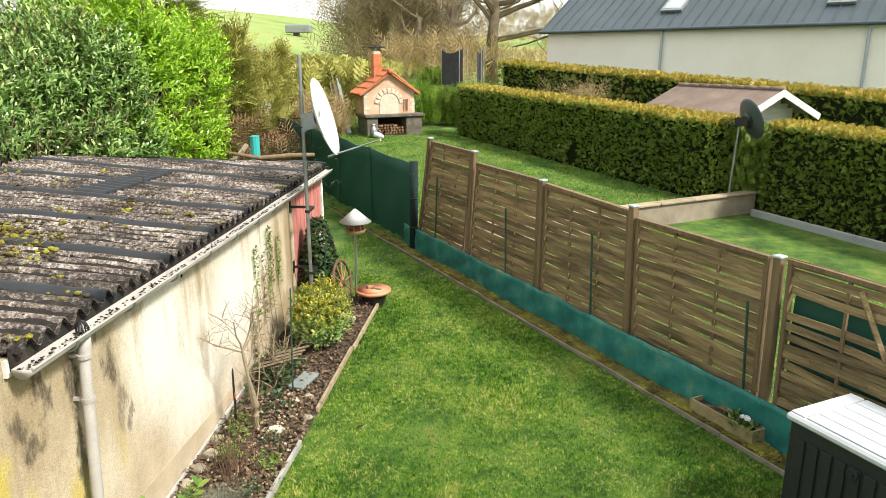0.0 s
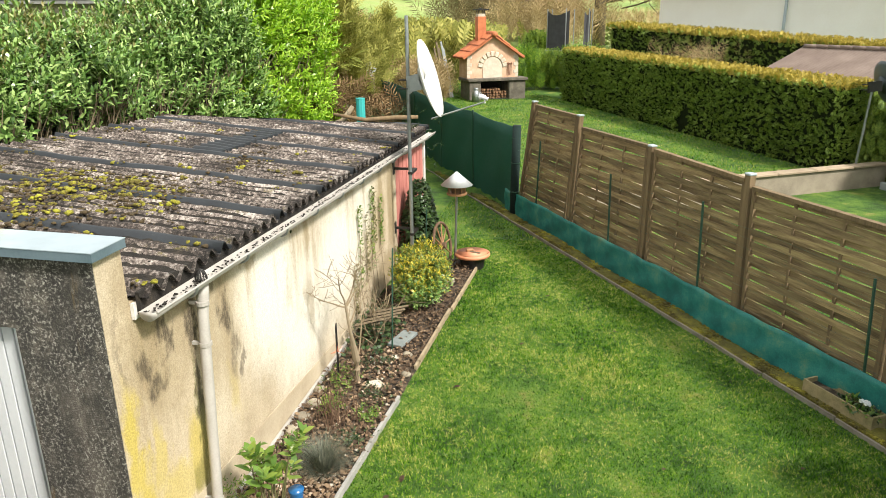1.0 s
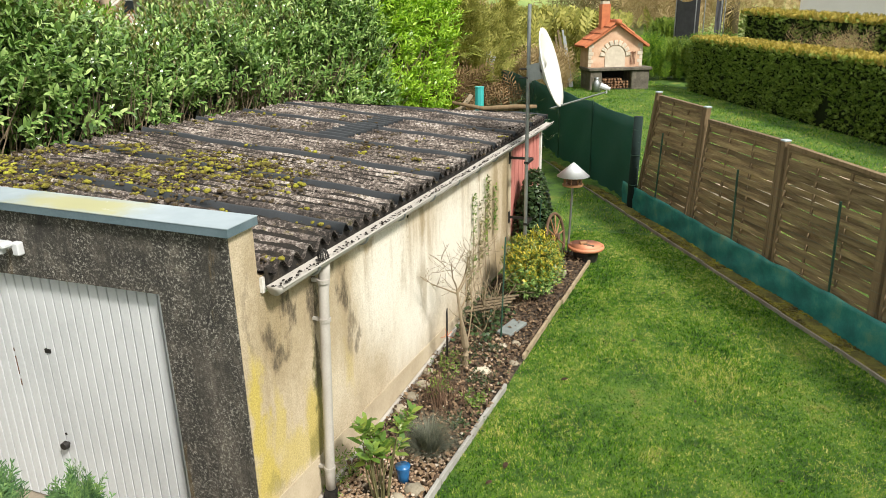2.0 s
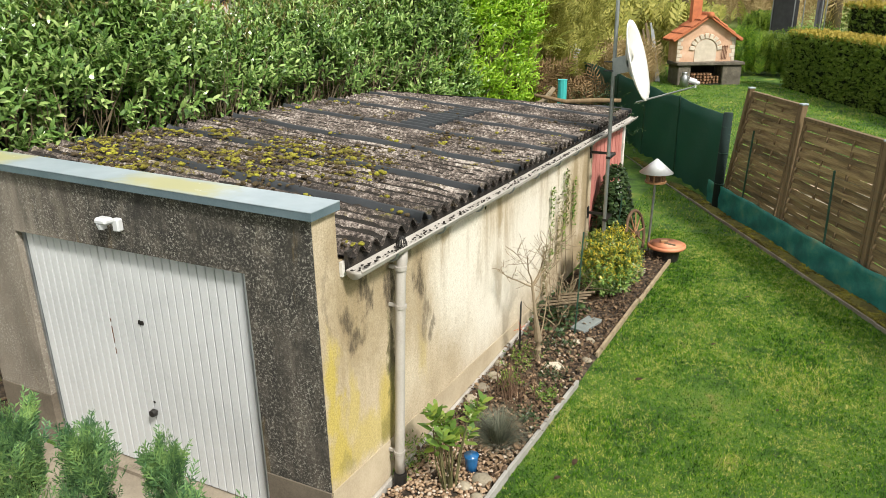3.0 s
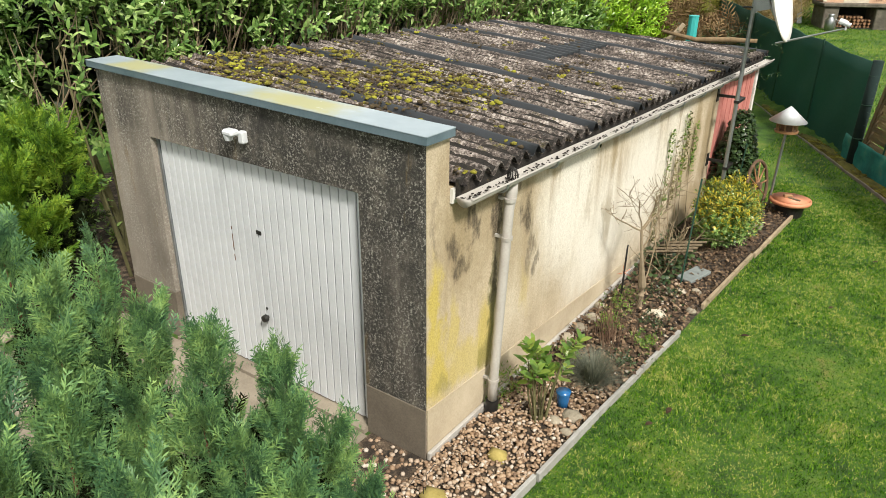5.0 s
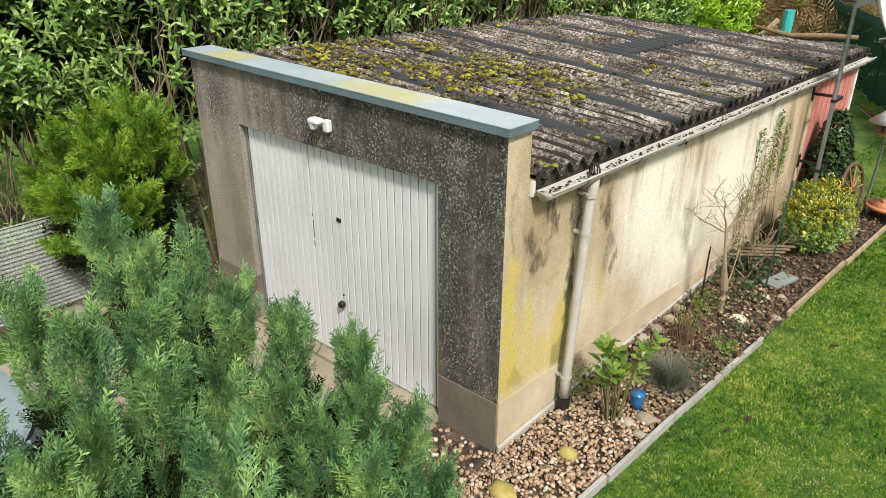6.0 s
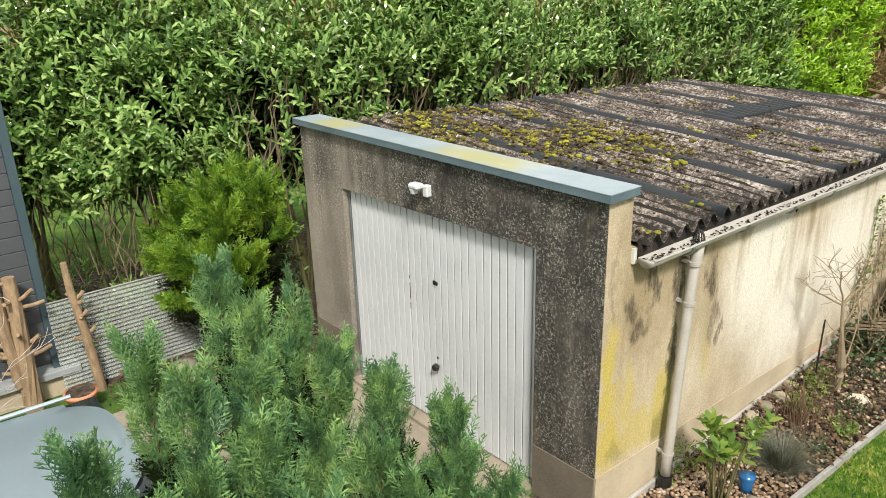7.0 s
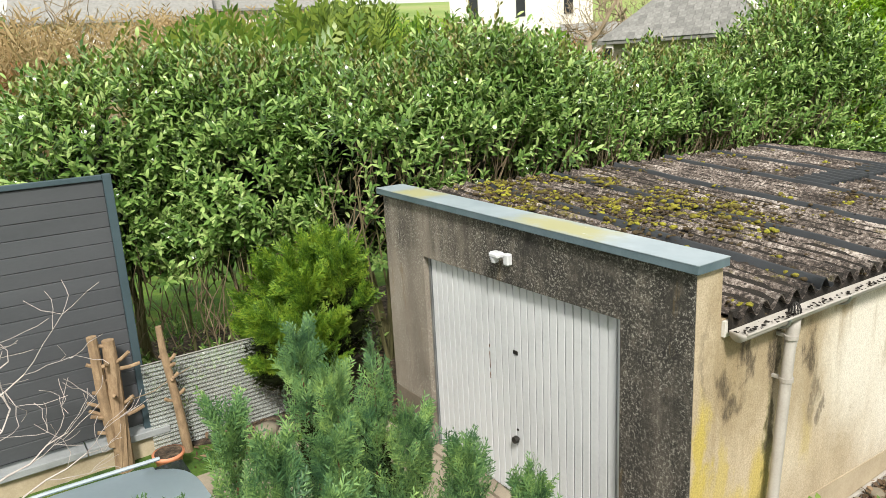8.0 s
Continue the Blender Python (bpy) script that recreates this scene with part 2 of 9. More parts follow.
def wall_roughcast():
    m, nt, b = blank("dark_roughcast", 0.95)
    x, z = axis_node(nt, 0), axis_node(nt, 2)
    clean = ramp_node(nt, [(0.3, (0.19, 0.165, 0.135)), (0.6, (0.33, 0.29, 0.24)), (0.8, (0.43, 0.39, 0.33))])
    nt.links.new(noise_node(nt, 2.0, 5, 0.6, (1, 1, 0.4)), clean.inputs[0])
    sooty = ramp_node(nt, [(0.35, (0.022, 0.021, 0.020)), (0.52, (0.060, 0.055, 0.047)), (0.70, (0.20, 0.18, 0.145))])
    nt.links.new(noise_node(nt, 6.0, 7, 0.8, (1, 1, 0.7)), sooty.inputs[0])
    # dark towards the free corner and over the lintel, in drips
    drip = noise_node(nt, 1.4, 5, 0.65, (3.0, 1, 0.35))
    right = step_node(nt, x, -3.2, -0.7)
    grime = math_node(nt, 'ADD', math_node(nt, 'MULTIPLY', right, 0.50), math_node(nt, 'MULTIPLY', step_node(nt, z, 1.7, 2.3), 0.30))
    grime = step_node(nt, math_node(nt, 'ADD', grime, math_node(nt, 'SUBTRACT', drip, 0.5)), 0.05, 0.55)
    col = blend(nt, grime, clean.outputs[0], sooty.outputs[0])
    spots = math_node(nt, 'MULTIPLY', step_node(nt, noise_node(nt, 42, 5, 0.85), 0.52, 0.58), step_node(nt, noise_node(nt, 3.5, 6, 0.75, (1, 1, 0.5)), 0.36, 0.60))
    col = blend(nt, math_node(nt, 'MULTIPLY', spots, 0.85), col, (0.52, 0.50, 0.44))
    rust = math_node(nt, 'MULTIPLY', step_node(nt, noise_node(nt, 1.8, 5, 0.7, (2.5, 1, 0.5)), 0.58, 0.72), 0.55)
    col = blend(nt, rust, col, (0.22, 0.15, 0.05))
    grain = noise_node(nt, 85, 4, 0.75)
    col = blend(nt, 0.55, col, ramp_grey(nt, grain), 'MULTIPLY')
    nt.links.new(col, b.inputs["Base Color"])
    bump(nt, b, grain, 0.9, 0.015)
    return m


def lawn_soil():
    m, nt, b = blank("lawn", 0.95)
    r = ramp_node(nt, [(0.32, (0.014, 0.040, 0.005)), (0.45, (0.045, 0.115, 0.009)), (0.56, (0.10, 0.19, 0.018)), (0.68, (0.25, 0.23, 0.06))])
    nt.links.new(noise_node(nt, 1.4, 8, 0.75), r.inputs[0])
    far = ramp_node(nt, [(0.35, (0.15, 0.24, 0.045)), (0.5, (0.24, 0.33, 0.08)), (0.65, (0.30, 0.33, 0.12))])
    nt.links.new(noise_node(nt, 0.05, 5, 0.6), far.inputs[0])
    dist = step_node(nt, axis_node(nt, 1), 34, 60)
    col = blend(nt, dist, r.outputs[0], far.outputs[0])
    grain = noise_node(nt, 45, 5, 0.8)
    col = blend(nt, 0.5, col, ramp_grey(nt, grain), 'MULTIPLY')
    nt.links.new(col, b.inputs["Base Color"])
    bump(nt, b, grain, 0.8, 0.03)
    return m


def roof_cement():
    m, nt, b = blank("mossy_fibre_cement", 0.95)
    r = ramp_node(nt, [(0.38, (0.018, 0.014, 0.012)), (0.47, (0.070, 0.056, 0.048)), (0.54, (0.22, 0.18, 0.155)), (0.62, (0.58, 0.52, 0.47))])
    a = math_node(nt, 'ADD', math_node(nt, 'MULTIPLY', noise_node(nt, 2.0, 5, 0.65), 0.45), math_node(nt, 'MULTIPLY', noise_node(nt, 32, 5, 0.75), 0.55))
    nt.links.new(a, r.inputs[0])
    col = r.outputs[0]
    y, x = axis_node(nt, 1), axis_node(nt, 0)
    band = math_node(nt, 'SUBTRACT', 1.0, step_node(nt, y, 2.2, 4.5))
    m1 = step_node(nt, math_node(nt, 'ADD', noise_node(nt, 1.3, 5, 0.7), math_node(nt, 'MULTIPLY', band, 0.08)), 0.64, 0.76)
    m2 = step_node(nt, noise_node(nt, 24, 4, 0.7), 0.45, 0.60)
    col = blend(nt, math_node(nt, 'MULTIPLY', math_node(nt, 'MULTIPLY', m1, m2), 0.95), col, (0.26, 0.23, 0.03))
    white = step_node(nt, noise_node(nt, 60, 3, 0.6), 0.66, 0.72)
    col = blend(nt, math_node(nt, 'MULTIPLY', white, 0.6), col, (0.62, 0.60, 0.56))
    nt.links.new(col, b.inputs["Base Color"])
    bump(nt, b, noise_node(nt, 40, 4, 0.8), 1.0, 0.03)
    return m


def wood_grey(name, stops, axis=0, vary=0.2):
    st = [14.0, 14.0, 14.0, 60.6]
    st[axis] = 0.9
    return mottled(name, stops, 1.0, 6.0, 0.85, 0, 0.35, tuple(st), vary)


M_CREAM, M_ROUGH, M_LAWN, M_ROOF = wall_cream(), wall_roughcast(), lawn_soil(), roof_cement()
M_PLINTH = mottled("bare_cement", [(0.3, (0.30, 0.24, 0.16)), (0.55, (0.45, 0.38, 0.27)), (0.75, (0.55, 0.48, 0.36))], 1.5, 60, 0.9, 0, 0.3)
M_PLINTH_DARK = mottled("dark_grey_brown_cement", [(0.3, (0.085, 0.070, 0.052)), (0.5, (0.15, 0.125, 0.095)), (0.7, (0.21, 0.18, 0.14))], 1.5, 60, 0.9, 0, 0.3)
M_COPING = mottled("zinc_painted_coping", [(0.3, (0.30, 0.36, 0.40)), (0.6, (0.40, 0.46, 0.50)), (0.8, (0.52, 0.57, 0.60))], 2.0, 40, 0.35, 0.3, 0.05)


def lichen_coping():
    m, nt, b = blank("coping_with_lichen", 0.45, 0.15)
    r = ramp_node(nt, [(0.3, (0.25, 0.31, 0.35)), (0.6, (0.33, 0.39, 0.43)), (0.8, (0.43, 0.48, 0.51))])
    nt.links.new(noise_node(nt, 2.5, 5, 0.6), r.inputs[0])
    x, y = axis_node(nt, 0), axis_node(nt, 1)
    wob = math_node(nt, 'MULTIPLY', math_node(nt, 'SUBTRACT', noise_node(nt, 5, 5, 0.7), 0.5), 1.4)
    col = r.outputs[0]
    for cx, half in ((-1.22, 0.50), (-3.25, 0.28)):
        dx = math_node(nt, 'ABSOLUTE', math_node(nt, 'DIVIDE', math_node(nt, 'SUBTRACT', x, cx), half))
        dy = math_node(nt, 'ABSOLUTE', math_node(nt, 'DIVIDE', math_node(nt, 'SUBTRACT', y, 0.10), 0.17))
        d = math_node(nt, 'ADD', math_node(nt, 'MAXIMUM', dx, dy), wob)
        mask = math_node(nt, 'SUBTRACT', 1.0, step_node(nt, d, 0.45, 1.25))
        col = blend(nt, math_node(nt, 'MULTIPLY', mask, 0.75), col, (0.40, 0.37, 0.13))
    pale = step_node(nt, noise_node(nt, 9, 4, 0.6), 0.66, 0.72)
    col = blend(nt, math_node(nt, 'MULTIPLY', pale, 0.6), col, (0.58, 0.60, 0.61))
    nt.links.new(col, b.inputs["Base Color"])
    return m


M_COPTOP = lichen_coping()
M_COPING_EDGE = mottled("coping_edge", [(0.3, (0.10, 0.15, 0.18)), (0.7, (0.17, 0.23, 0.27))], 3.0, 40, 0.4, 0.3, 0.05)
M_WHITE = mottled("white_enamel", [(0.3, (0.47, 0.49, 0.51)), (0.5, (0.56, 0.58, 0.60)), (0.7, (0.60, 0.62, 0.64))], 1.2, 30, 0.4, 0, 0.03)
# dark backing colour that paints the shade between the door ribs
M_GROOVE = mottled("groove_shade", [(0.3, (0.035, 0.035, 0.033)), (0.7, (0.08, 0.08, 0.075))], 3.0, 40, 0.7, 0, 0.1)
M_RUSTY = mottled("flaking_rust", [(0.3, (0.06, 0.03, 0.02)), (0.7, (0.18, 0.09, 0.05))], 20, 90, 0.9, 0, 0.3)
M_DARKSTRIP = mottled("dark_rubber", [(0.3, (0.010, 0.012, 0.015)), (0.6, (0.022, 0.026, 0.031)), (0.8, (0.055, 0.058, 0.060))], 3.0, 50, 0.55, 0, 0.2)
M_PVC = mottled("grey_pvc", [(0.3, (0.30, 0.28, 0.25)), (0.6, (0.42, 0.40, 0.37)), (0.8, (0.52, 0.50, 0.47))], 3.0, 60, 0.55, 0, 0.06)
M_FASCIA = mottled("peeling_white_wood", [(0.3, (0.25, 0.23, 0.20)), (0.45, (0.58, 0.56, 0.52)), (0.7, (0.75, 0.74, 0.71))], 6.0, 80, 0.8, 0, 0.2)
M_PINK = mottled("faded_red_paint", [(0.3, (0.36, 0.11, 0.09)), (0.55, (0.50, 0.19, 0.16)), (0.75, (0.60, 0.30, 0.25))], 2.0, 50, 0.7, 0, 0.15, (3, 3, 0.4))
M_BLACK = mottled("black_iron", [(0.3, (0.012, 0.012, 0.012)), (0.7, (0.035, 0.033, 0.03))], 8.0, 80, 0.5, 0.4, 0.1)
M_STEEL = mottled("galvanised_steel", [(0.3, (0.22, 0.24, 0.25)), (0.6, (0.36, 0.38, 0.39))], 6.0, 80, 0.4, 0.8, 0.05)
M_FENCE = wood_grey("weathered_fence_wood", [(0.30, (0.050, 0.034, 0.017)), (0.44, (0.150, 0.104, 0.052)), (0.57, (0.25, 0.185, 0.092)), (0.69, (0.31, 0.26, 0.115)), (0.82, (0.36, 0.30, 0.18))], 0, 0.34)
M_POST = wood_grey("fence_post_wood", [(0.3, (0.085, 0.055, 0.028)), (0.6, (0.18, 0.125, 0.065)), (0.8, (0.26, 0.20, 0.10))], 2, 0.15)
M_NET = mottled("dark_green_netting", [(0.3, (0.004, 0.050, 0.036)), (0.6, (0.007, 0.075, 0.055))], 0.8, 300, 0.7, 0, 0.4)
M_BAND = mottled("faded_teal_netting", [(0.40, (0.006, 0.105, 0.10)), (0.52, (0.014, 0.17, 0.155)), (0.59, (0.05, 0.20, 0.16)), (0.68, (0.15, 0.22, 0.13))], 3.0, 60, 0.6, 0, 0.3)
M_BARN = mottled("white_barn_render", [(0.3, (0.76, 0.72, 0.65)), (0.6, (0.84, 0.82, 0.77))], 0.4, 20, 0.9, 0, 0.2)
M_BARNROOF = mottled("slate_grey_sheet_metal", [(0.3, (0.055, 0.075, 0.09)), (0.7, (0.085, 0.11, 0.13))], 0.5, 30, 0.4, 0.4, 0.05)
M_DARKSOIL = mottled("leaf_litter_soil", [(0.36, (0.012, 0.009, 0.006)), (0.48, (0.045, 0.032, 0.021)), (0.58, (0.12, 0.085, 0.055)), (0.70, (0.28, 0.22, 0.155))], 12, 60, 0.95, 0, 0.8, (1, 1, 1), 0, 0.03)
# near-black shade colour for plant interiors, gaps, holes and the roof deck
M_SHADE = mottled("painted_shade", [(0.3, (0.008, 0.011, 0.004)), (0.7, (0.02, 0.027, 0.010))], 4, 40, 1.0, 0, 0.5)
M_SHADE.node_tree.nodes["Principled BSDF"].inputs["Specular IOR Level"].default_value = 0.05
M_BARK = mottled("grey_brown_bark", [(0.3, (0.07, 0.05, 0.03)), (0.6, (0.17, 0.13, 0.08)), (0.8, (0.26, 0.22, 0.14))], 6, 50, 0.9, 0, 0.6, (3, 3, 0.7))
M_CONCRETE = mottled("old_concrete", [(0.3, (0.17, 0.14, 0.105)), (0.6, (0.29, 0.25, 0.19)), (0.8, (0.38, 0.34, 0.27))], 2.5, 60, 0.9, 0, 0.4)

# ---------------------------------------------------------------- ground
FENCE_P = Vector((5.93, 3.11))
FENCE_D = Vector((-0.4908, 0.8713)).normalized()
FENCE_N = Vector((FENCE_D.y, -FENCE_D.x))


def fence_point(s, off=0.0):
    p = FENCE_P + FENCE_D * s + FENCE_N * off
    return p.x, p.y


def sstep(a, lo, hi):
    t = np.clip((a - lo) / (hi - lo), 0, 1)
    return t * t * (3 - 2 * t)


def ground_z(x, y):
    x, y = np.asarray(x, float), np.asarray(y, float)
    u = (x - FENCE_P.x) * FENCE_D.x + (y - FENCE_P.y) * FENCE_D.y
    v = (x - FENCE_P.x) * FENCE_N.x + (y - FENCE_P.y) * FENCE_N.y
    h = 0.03 * np.maximum(0, np.minimum(u, 40) - 8) * sstep(x, -14, -6) * np.maximum(sstep(v, -0.6, 0.3), sstep(u, 20, 26))
    h = h + 0.25 * sstep(u, 8.36, 8.5) * sstep(v, 0.12, 0.3)
    h = h + 0.052 * np.maximum(0, np.minimum(u, 260) - 40) * sstep(x, -170, -100)
    h = h + 0.13 * np.maximum(0, np.minimum(-x, 120) - 13)
    return h


def ground():
    xs = np.unique(np.concatenate([np.linspace(-900, -60, 15), np.linspace(-60, -14, 24), np.linspace(-14, 26, 161), np.linspace(26, 70, 16), np.linspace(70, 900, 14)]))
    ys = np.unique(np.concatenate([np.linspace(-60, -8, 12), np.linspace(-8, 36, 177), np.linspace(36, 120, 30), np.linspace(120, 1500, 20)]))
    X, Y = np.meshgrid(xs, ys)
    Z = ground_z(X, Y)
    v = np.stack([X, Y, Z], -1).reshape(-1, 3)
    nx, ny = len(xs), len(ys)
    i = (np.arange(ny - 1)[:, None] * nx + np.arange(nx - 1)[None]).ravel()
    f = np.stack([i, i + 1, i + nx + 1, i + nx], 1).ravel()
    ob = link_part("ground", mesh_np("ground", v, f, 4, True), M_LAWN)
    return tagged(ob, "green lawn with mossy patches rising to distant fields", "ground", kind="structure")


ground()

# ---------------------------------------------------------------- garage
GX0, GY1L, GY1R = -3.79, 7.15, 9.2          # left side, back end at the left and right
DX0, DX1, DZ1 = -3.09, -0.60, 2.09        # door opening
ROOF_R, ROOF_SLOPE, FALL = 2.26, 0.088, 0.024   # height at the eave, slope across, fall to the rear


def roof_z(x, y):
    return ROOF_R - ROOF_SLOPE * x - FALL * y


def back_y(x):
    return GY1R + (GY1L - GY1R) * (x / GX0)


def prism(bm, pts, z0, z1):
    """An upright block on a plan outline; z1 may be a function of x, y."""
    lo = [bm.verts.new((x, y, z0)) for x, y in pts]
    hi = [bm.verts.new((x, y, z1(x, y) if callable(z1) else z1)) for x, y in pts]
    n = len(pts)
    bm.faces.new(lo[::-1])
    bm.faces.new(hi)
    for k in range(n):
        bm.faces.new((lo[k], lo[(k + 1) % n], hi[(k + 1) % n], hi[k]))
    return bm


def garage():
    g = thing("garage", "flat-roofed garage with stained cream render and a white metal door", "garage", (-1.9, 4, 0))
    top = lambda x: 2.572 - 0.021 * x
    # front wall: two piers and a lintel
    bm = bmesh.new()
    box(bm, (DX1, 0, 0.47), (0.0, 0.22, 2.10))
    box(bm, (GX0, 0, 0.52), (DX0, 0.22, 2.10))
    prism(bm, [(GX0, 0), (0, 0), (0, 0.22), (GX0, 0.22)], DZ1 + 0.01, lambda x, y: top(x))
    part("front_wall", bm, M_ROUGH, g, "blackened roughcast front wall")
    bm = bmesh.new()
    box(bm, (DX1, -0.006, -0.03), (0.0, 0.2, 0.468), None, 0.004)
    part("front_plinth", bm, M_PLINTH_DARK, g, "bare dark grey-brown cement plinth")
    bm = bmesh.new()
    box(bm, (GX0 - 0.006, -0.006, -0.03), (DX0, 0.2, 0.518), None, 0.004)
    part("front_plinth", bm, M_PLINTH_DARK, g, "bare dark grey-brown cement plinth")
    # side wall towards the lawn
    bm = bmesh.new()
    prism(bm, [(-0.2, 0.26), (0.004, 0.26), (0.004, 7.02), (-0.2, 7.02)], 0.05, lambda x, y: 2.20 - FALL * y)
    box(bm, (-0.2, 0.004, 0.40), (0.004, 0.262, 2.563))
    part("side_wall", bm, M_CREAM, g, "cream render with streaks and yellow lichen")
    bm = bmesh.new()
    prism(bm, [(-0.2, 0.006), (0.010, 0.006), (0.010, 5.2), (-0.2, 5.2)], -0.03, lambda x, y: 0.475 - 0.064 * y)
    part("side_plinth", bm, M_PLINTH, g, "bare cement plinth")
    bm = bmesh.new()
    box(bm, (GX0, 0.23, 0), (GX0 + 0.2, GY1L, 2.30))
    prism(bm, [(GX0, GY1L - 0.2), (-0.2, GY1R - 0.25), (-0.2, GY1R - 0.05), (GX0, GY1L)], 0, 2.0)
    part("rear_wall", bm, M_CREAM, g)
    # coping
    bm = bmesh.new()
    prism(bm, [(GX0 - 0.05, -0.055), (0.05, -0.055), (0.05, 0.27), (GX0 - 0.05, 0.27)], 0, lambda x, y: top(x) + 0.055)
    for v in bm.verts:
        if v.co.z < 0.5:
            v.co.z = top(v.co.x) + 0.050
    part("coping", bm, M_COPTOP, g, "pale blue-grey coping with yellow lichen")
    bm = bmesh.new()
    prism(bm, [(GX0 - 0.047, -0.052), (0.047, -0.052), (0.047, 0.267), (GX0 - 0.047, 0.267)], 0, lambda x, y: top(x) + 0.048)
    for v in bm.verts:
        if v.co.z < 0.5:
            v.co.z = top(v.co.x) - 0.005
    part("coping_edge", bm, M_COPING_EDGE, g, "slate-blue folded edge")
    # door
    bm = bmesh.new()
    w = (DX1 - DX0 - 0.03) / 28
    # backing sheet, dark so that the grooves read as shaded
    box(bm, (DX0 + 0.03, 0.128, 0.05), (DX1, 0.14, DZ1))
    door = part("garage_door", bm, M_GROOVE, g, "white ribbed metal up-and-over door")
    for k in range(28):
        x0 = DX0 + 0.03 + k * w
        bm = bmesh.new()
        gap = 0.0085 if k in (9, 10) else 0.0055
        box(bm, (x0 + (gap if k == 10 else 0.0055), 0.068, 0.06), (x0 + w - (gap if k == 9 else 0.0055), 0.132, DZ1 - 0.002), None, 0.003)
        part("rib", bm, M_WHITE, door)
    bm = bmesh.new()
    box(bm, (DX0, 0.055, 0.03), (DX0 + 0.03, 0.12, DZ1))
    part("door_frame", bm, M_STEEL, g, "grey steel frame")
    bm = bmesh.new()
    box(bm, (DX1 - 0.004, 0.10, 0.03), (DX1, 0.20, DZ1))
    part("door_frame", bm, M_STEEL, g, "grey steel frame")
    bm = bmesh.new()
    cyl(bm, (-1.805, 0.08, 0.652), (-1.805, 0.035, 0.652), 0.014)
    cyl(bm, (-1.805, 0.045, 0.652), (-1.805, 0.01, 0.652), 0.035, 0.030, 14)
    part("door_knob", bm, M_BLACK, g, "black knob")
    bm = bmesh.new()
    cyl(bm, (-1.812, 0.08, 0.735), (-1.812, 0.064, 0.735), 0.012)
    part("keyhole", bm, M_BLACK, g, "small black keyhole")
    bm = bmesh.new()
    box(bm, (-1.845, 0.060, 1.445), (-1.785, 0.078, 1.482), None, 0.004)
    part("lock_plate", bm, M_BLACK, g, "small black lock plate")
    # rust along the wicket seam
    for z0, z1 in ((1.10, 1.16), (1.20, 1.36), (1.40, 1.43)):
        bm = bmesh.new()
        xs = DX0 + 0.03 + 10 * w
        box(bm, (xs - 0.009, 0.072, z0), (xs + 0.004, 0.10, z1), None, 0.002)
        part("rust_mark", bm, M_RUSTY, g, "brown rust on the seam")
    # step below the door
    bm = bmesh.new()
    box(bm, (DX0, -0.06, -0.02), (DX1, 0.2, 0.045))
    part("threshold", bm, M_CONCRETE, g)
    return g, top


GARAGE, coping_top = garage()


# ---------------------------------------------------------------- garage roof, gutter, mast
WAVE = 1.1 / 6


def wave_sheet(x0, x1, y0, y1, lift, nx=26, droop=0.0, seg=8):
    """A corrugated sheet whose waves run down the slope."""
    ny = max(2, int(round((y1 - y0) / WAVE * seg)))
    xs, ys = np.linspace(x0, x1, nx + 1), np.linspace(y0, y1, ny + 1)
    X, Y = np.meshgrid(xs, ys)
    j = 0.006 * np.sin(X * 3.1 + Y * 1.7) + 0.004 * np.sin(X * 9.0 + Y * 5)
    Z = roof_z(X, Y) + lift + 0.042 * np.sin(2 * np.pi * Y / WAVE) + j
    X = np.where(X < -3.5, np.maximum(X, -3.82 - 0.05 * np.sin(Y * 7)), X)
    lim = back_y(X) - 0.02
    Y = np.minimum(Y, lim + 0.03 * np.sin(X * 12))
    v = np.stack([X, Y, Z], -1).reshape(-1, 3)
    v2 = v - np.array([0, 0, 0.008])
    n = nx + 1
    i = (np.arange(ny)[:, None] * n + np.arange(nx)[None]).ravel()
    f1 = np.stack([i, i + 1, i + n + 1, i + n], 1)
    f2 = f1[:, ::-1] + len(v)
    e = np.arange(ny) * n + nx
    f3 = np.stack([e + n, e, e + len(v), e + n + len(v)], 1)
    f3 = f3[:, ::-1]
    return mesh_np("roof_sheet", np.concatenate([v, v2]), np.concatenate([f1, f2, f3]).ravel(), 4, True)


def garage_roof():
    y = 0.30
    k = 0
    while y < GY1R:
        y_strip = 1.26 + 1.1 * k
        link_part("roof_sheet", wave_sheet(-3.9, 0.105, y, min(y_strip + 0.02, GY1R), 0.0), M_ROOF, GARAGE, "" if k else "corrugated fibre cement with moss and lichen")
        if y_strip < GY1R:
            link_part("roof_strip", wave_sheet(-3.92, 0.115, y_strip, min(y_strip + 1.05 * WAVE, GY1R), 0.010), M_DARKSTRIP, GARAGE, "dark smooth cover strip")
        y = y_strip + 1.05 * WAVE - 0.02
        k += 1
    link_part("roof_patch", wave_sheet(-2.05, -1.62, 4.75, 6.75, 0.014, 6), M_DARKSTRIP, GARAGE, "dark patch across the sheets")
    # deck below the sheets, coloured near black as shade
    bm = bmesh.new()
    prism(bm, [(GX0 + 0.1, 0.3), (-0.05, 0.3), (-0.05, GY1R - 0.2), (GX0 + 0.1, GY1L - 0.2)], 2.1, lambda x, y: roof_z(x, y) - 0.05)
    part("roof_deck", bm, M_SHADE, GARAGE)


def blob_template(seed=0, flat=0.6):
    bm = bmesh.new()
    bmesh.ops.create_icosphere(bm, subdivisions=1, radius=1)
    r = random.Random(seed)
    for v in bm.verts:
        v.co *= 0.82 + 0.36 * r.random()
        v.co.z *= flat
    v = [tuple(q.co) for q in bm.verts]
    f = [[q.index for q in p.verts] for p in bm.faces]
    bm.free()
    return v, np.array(f).ravel()


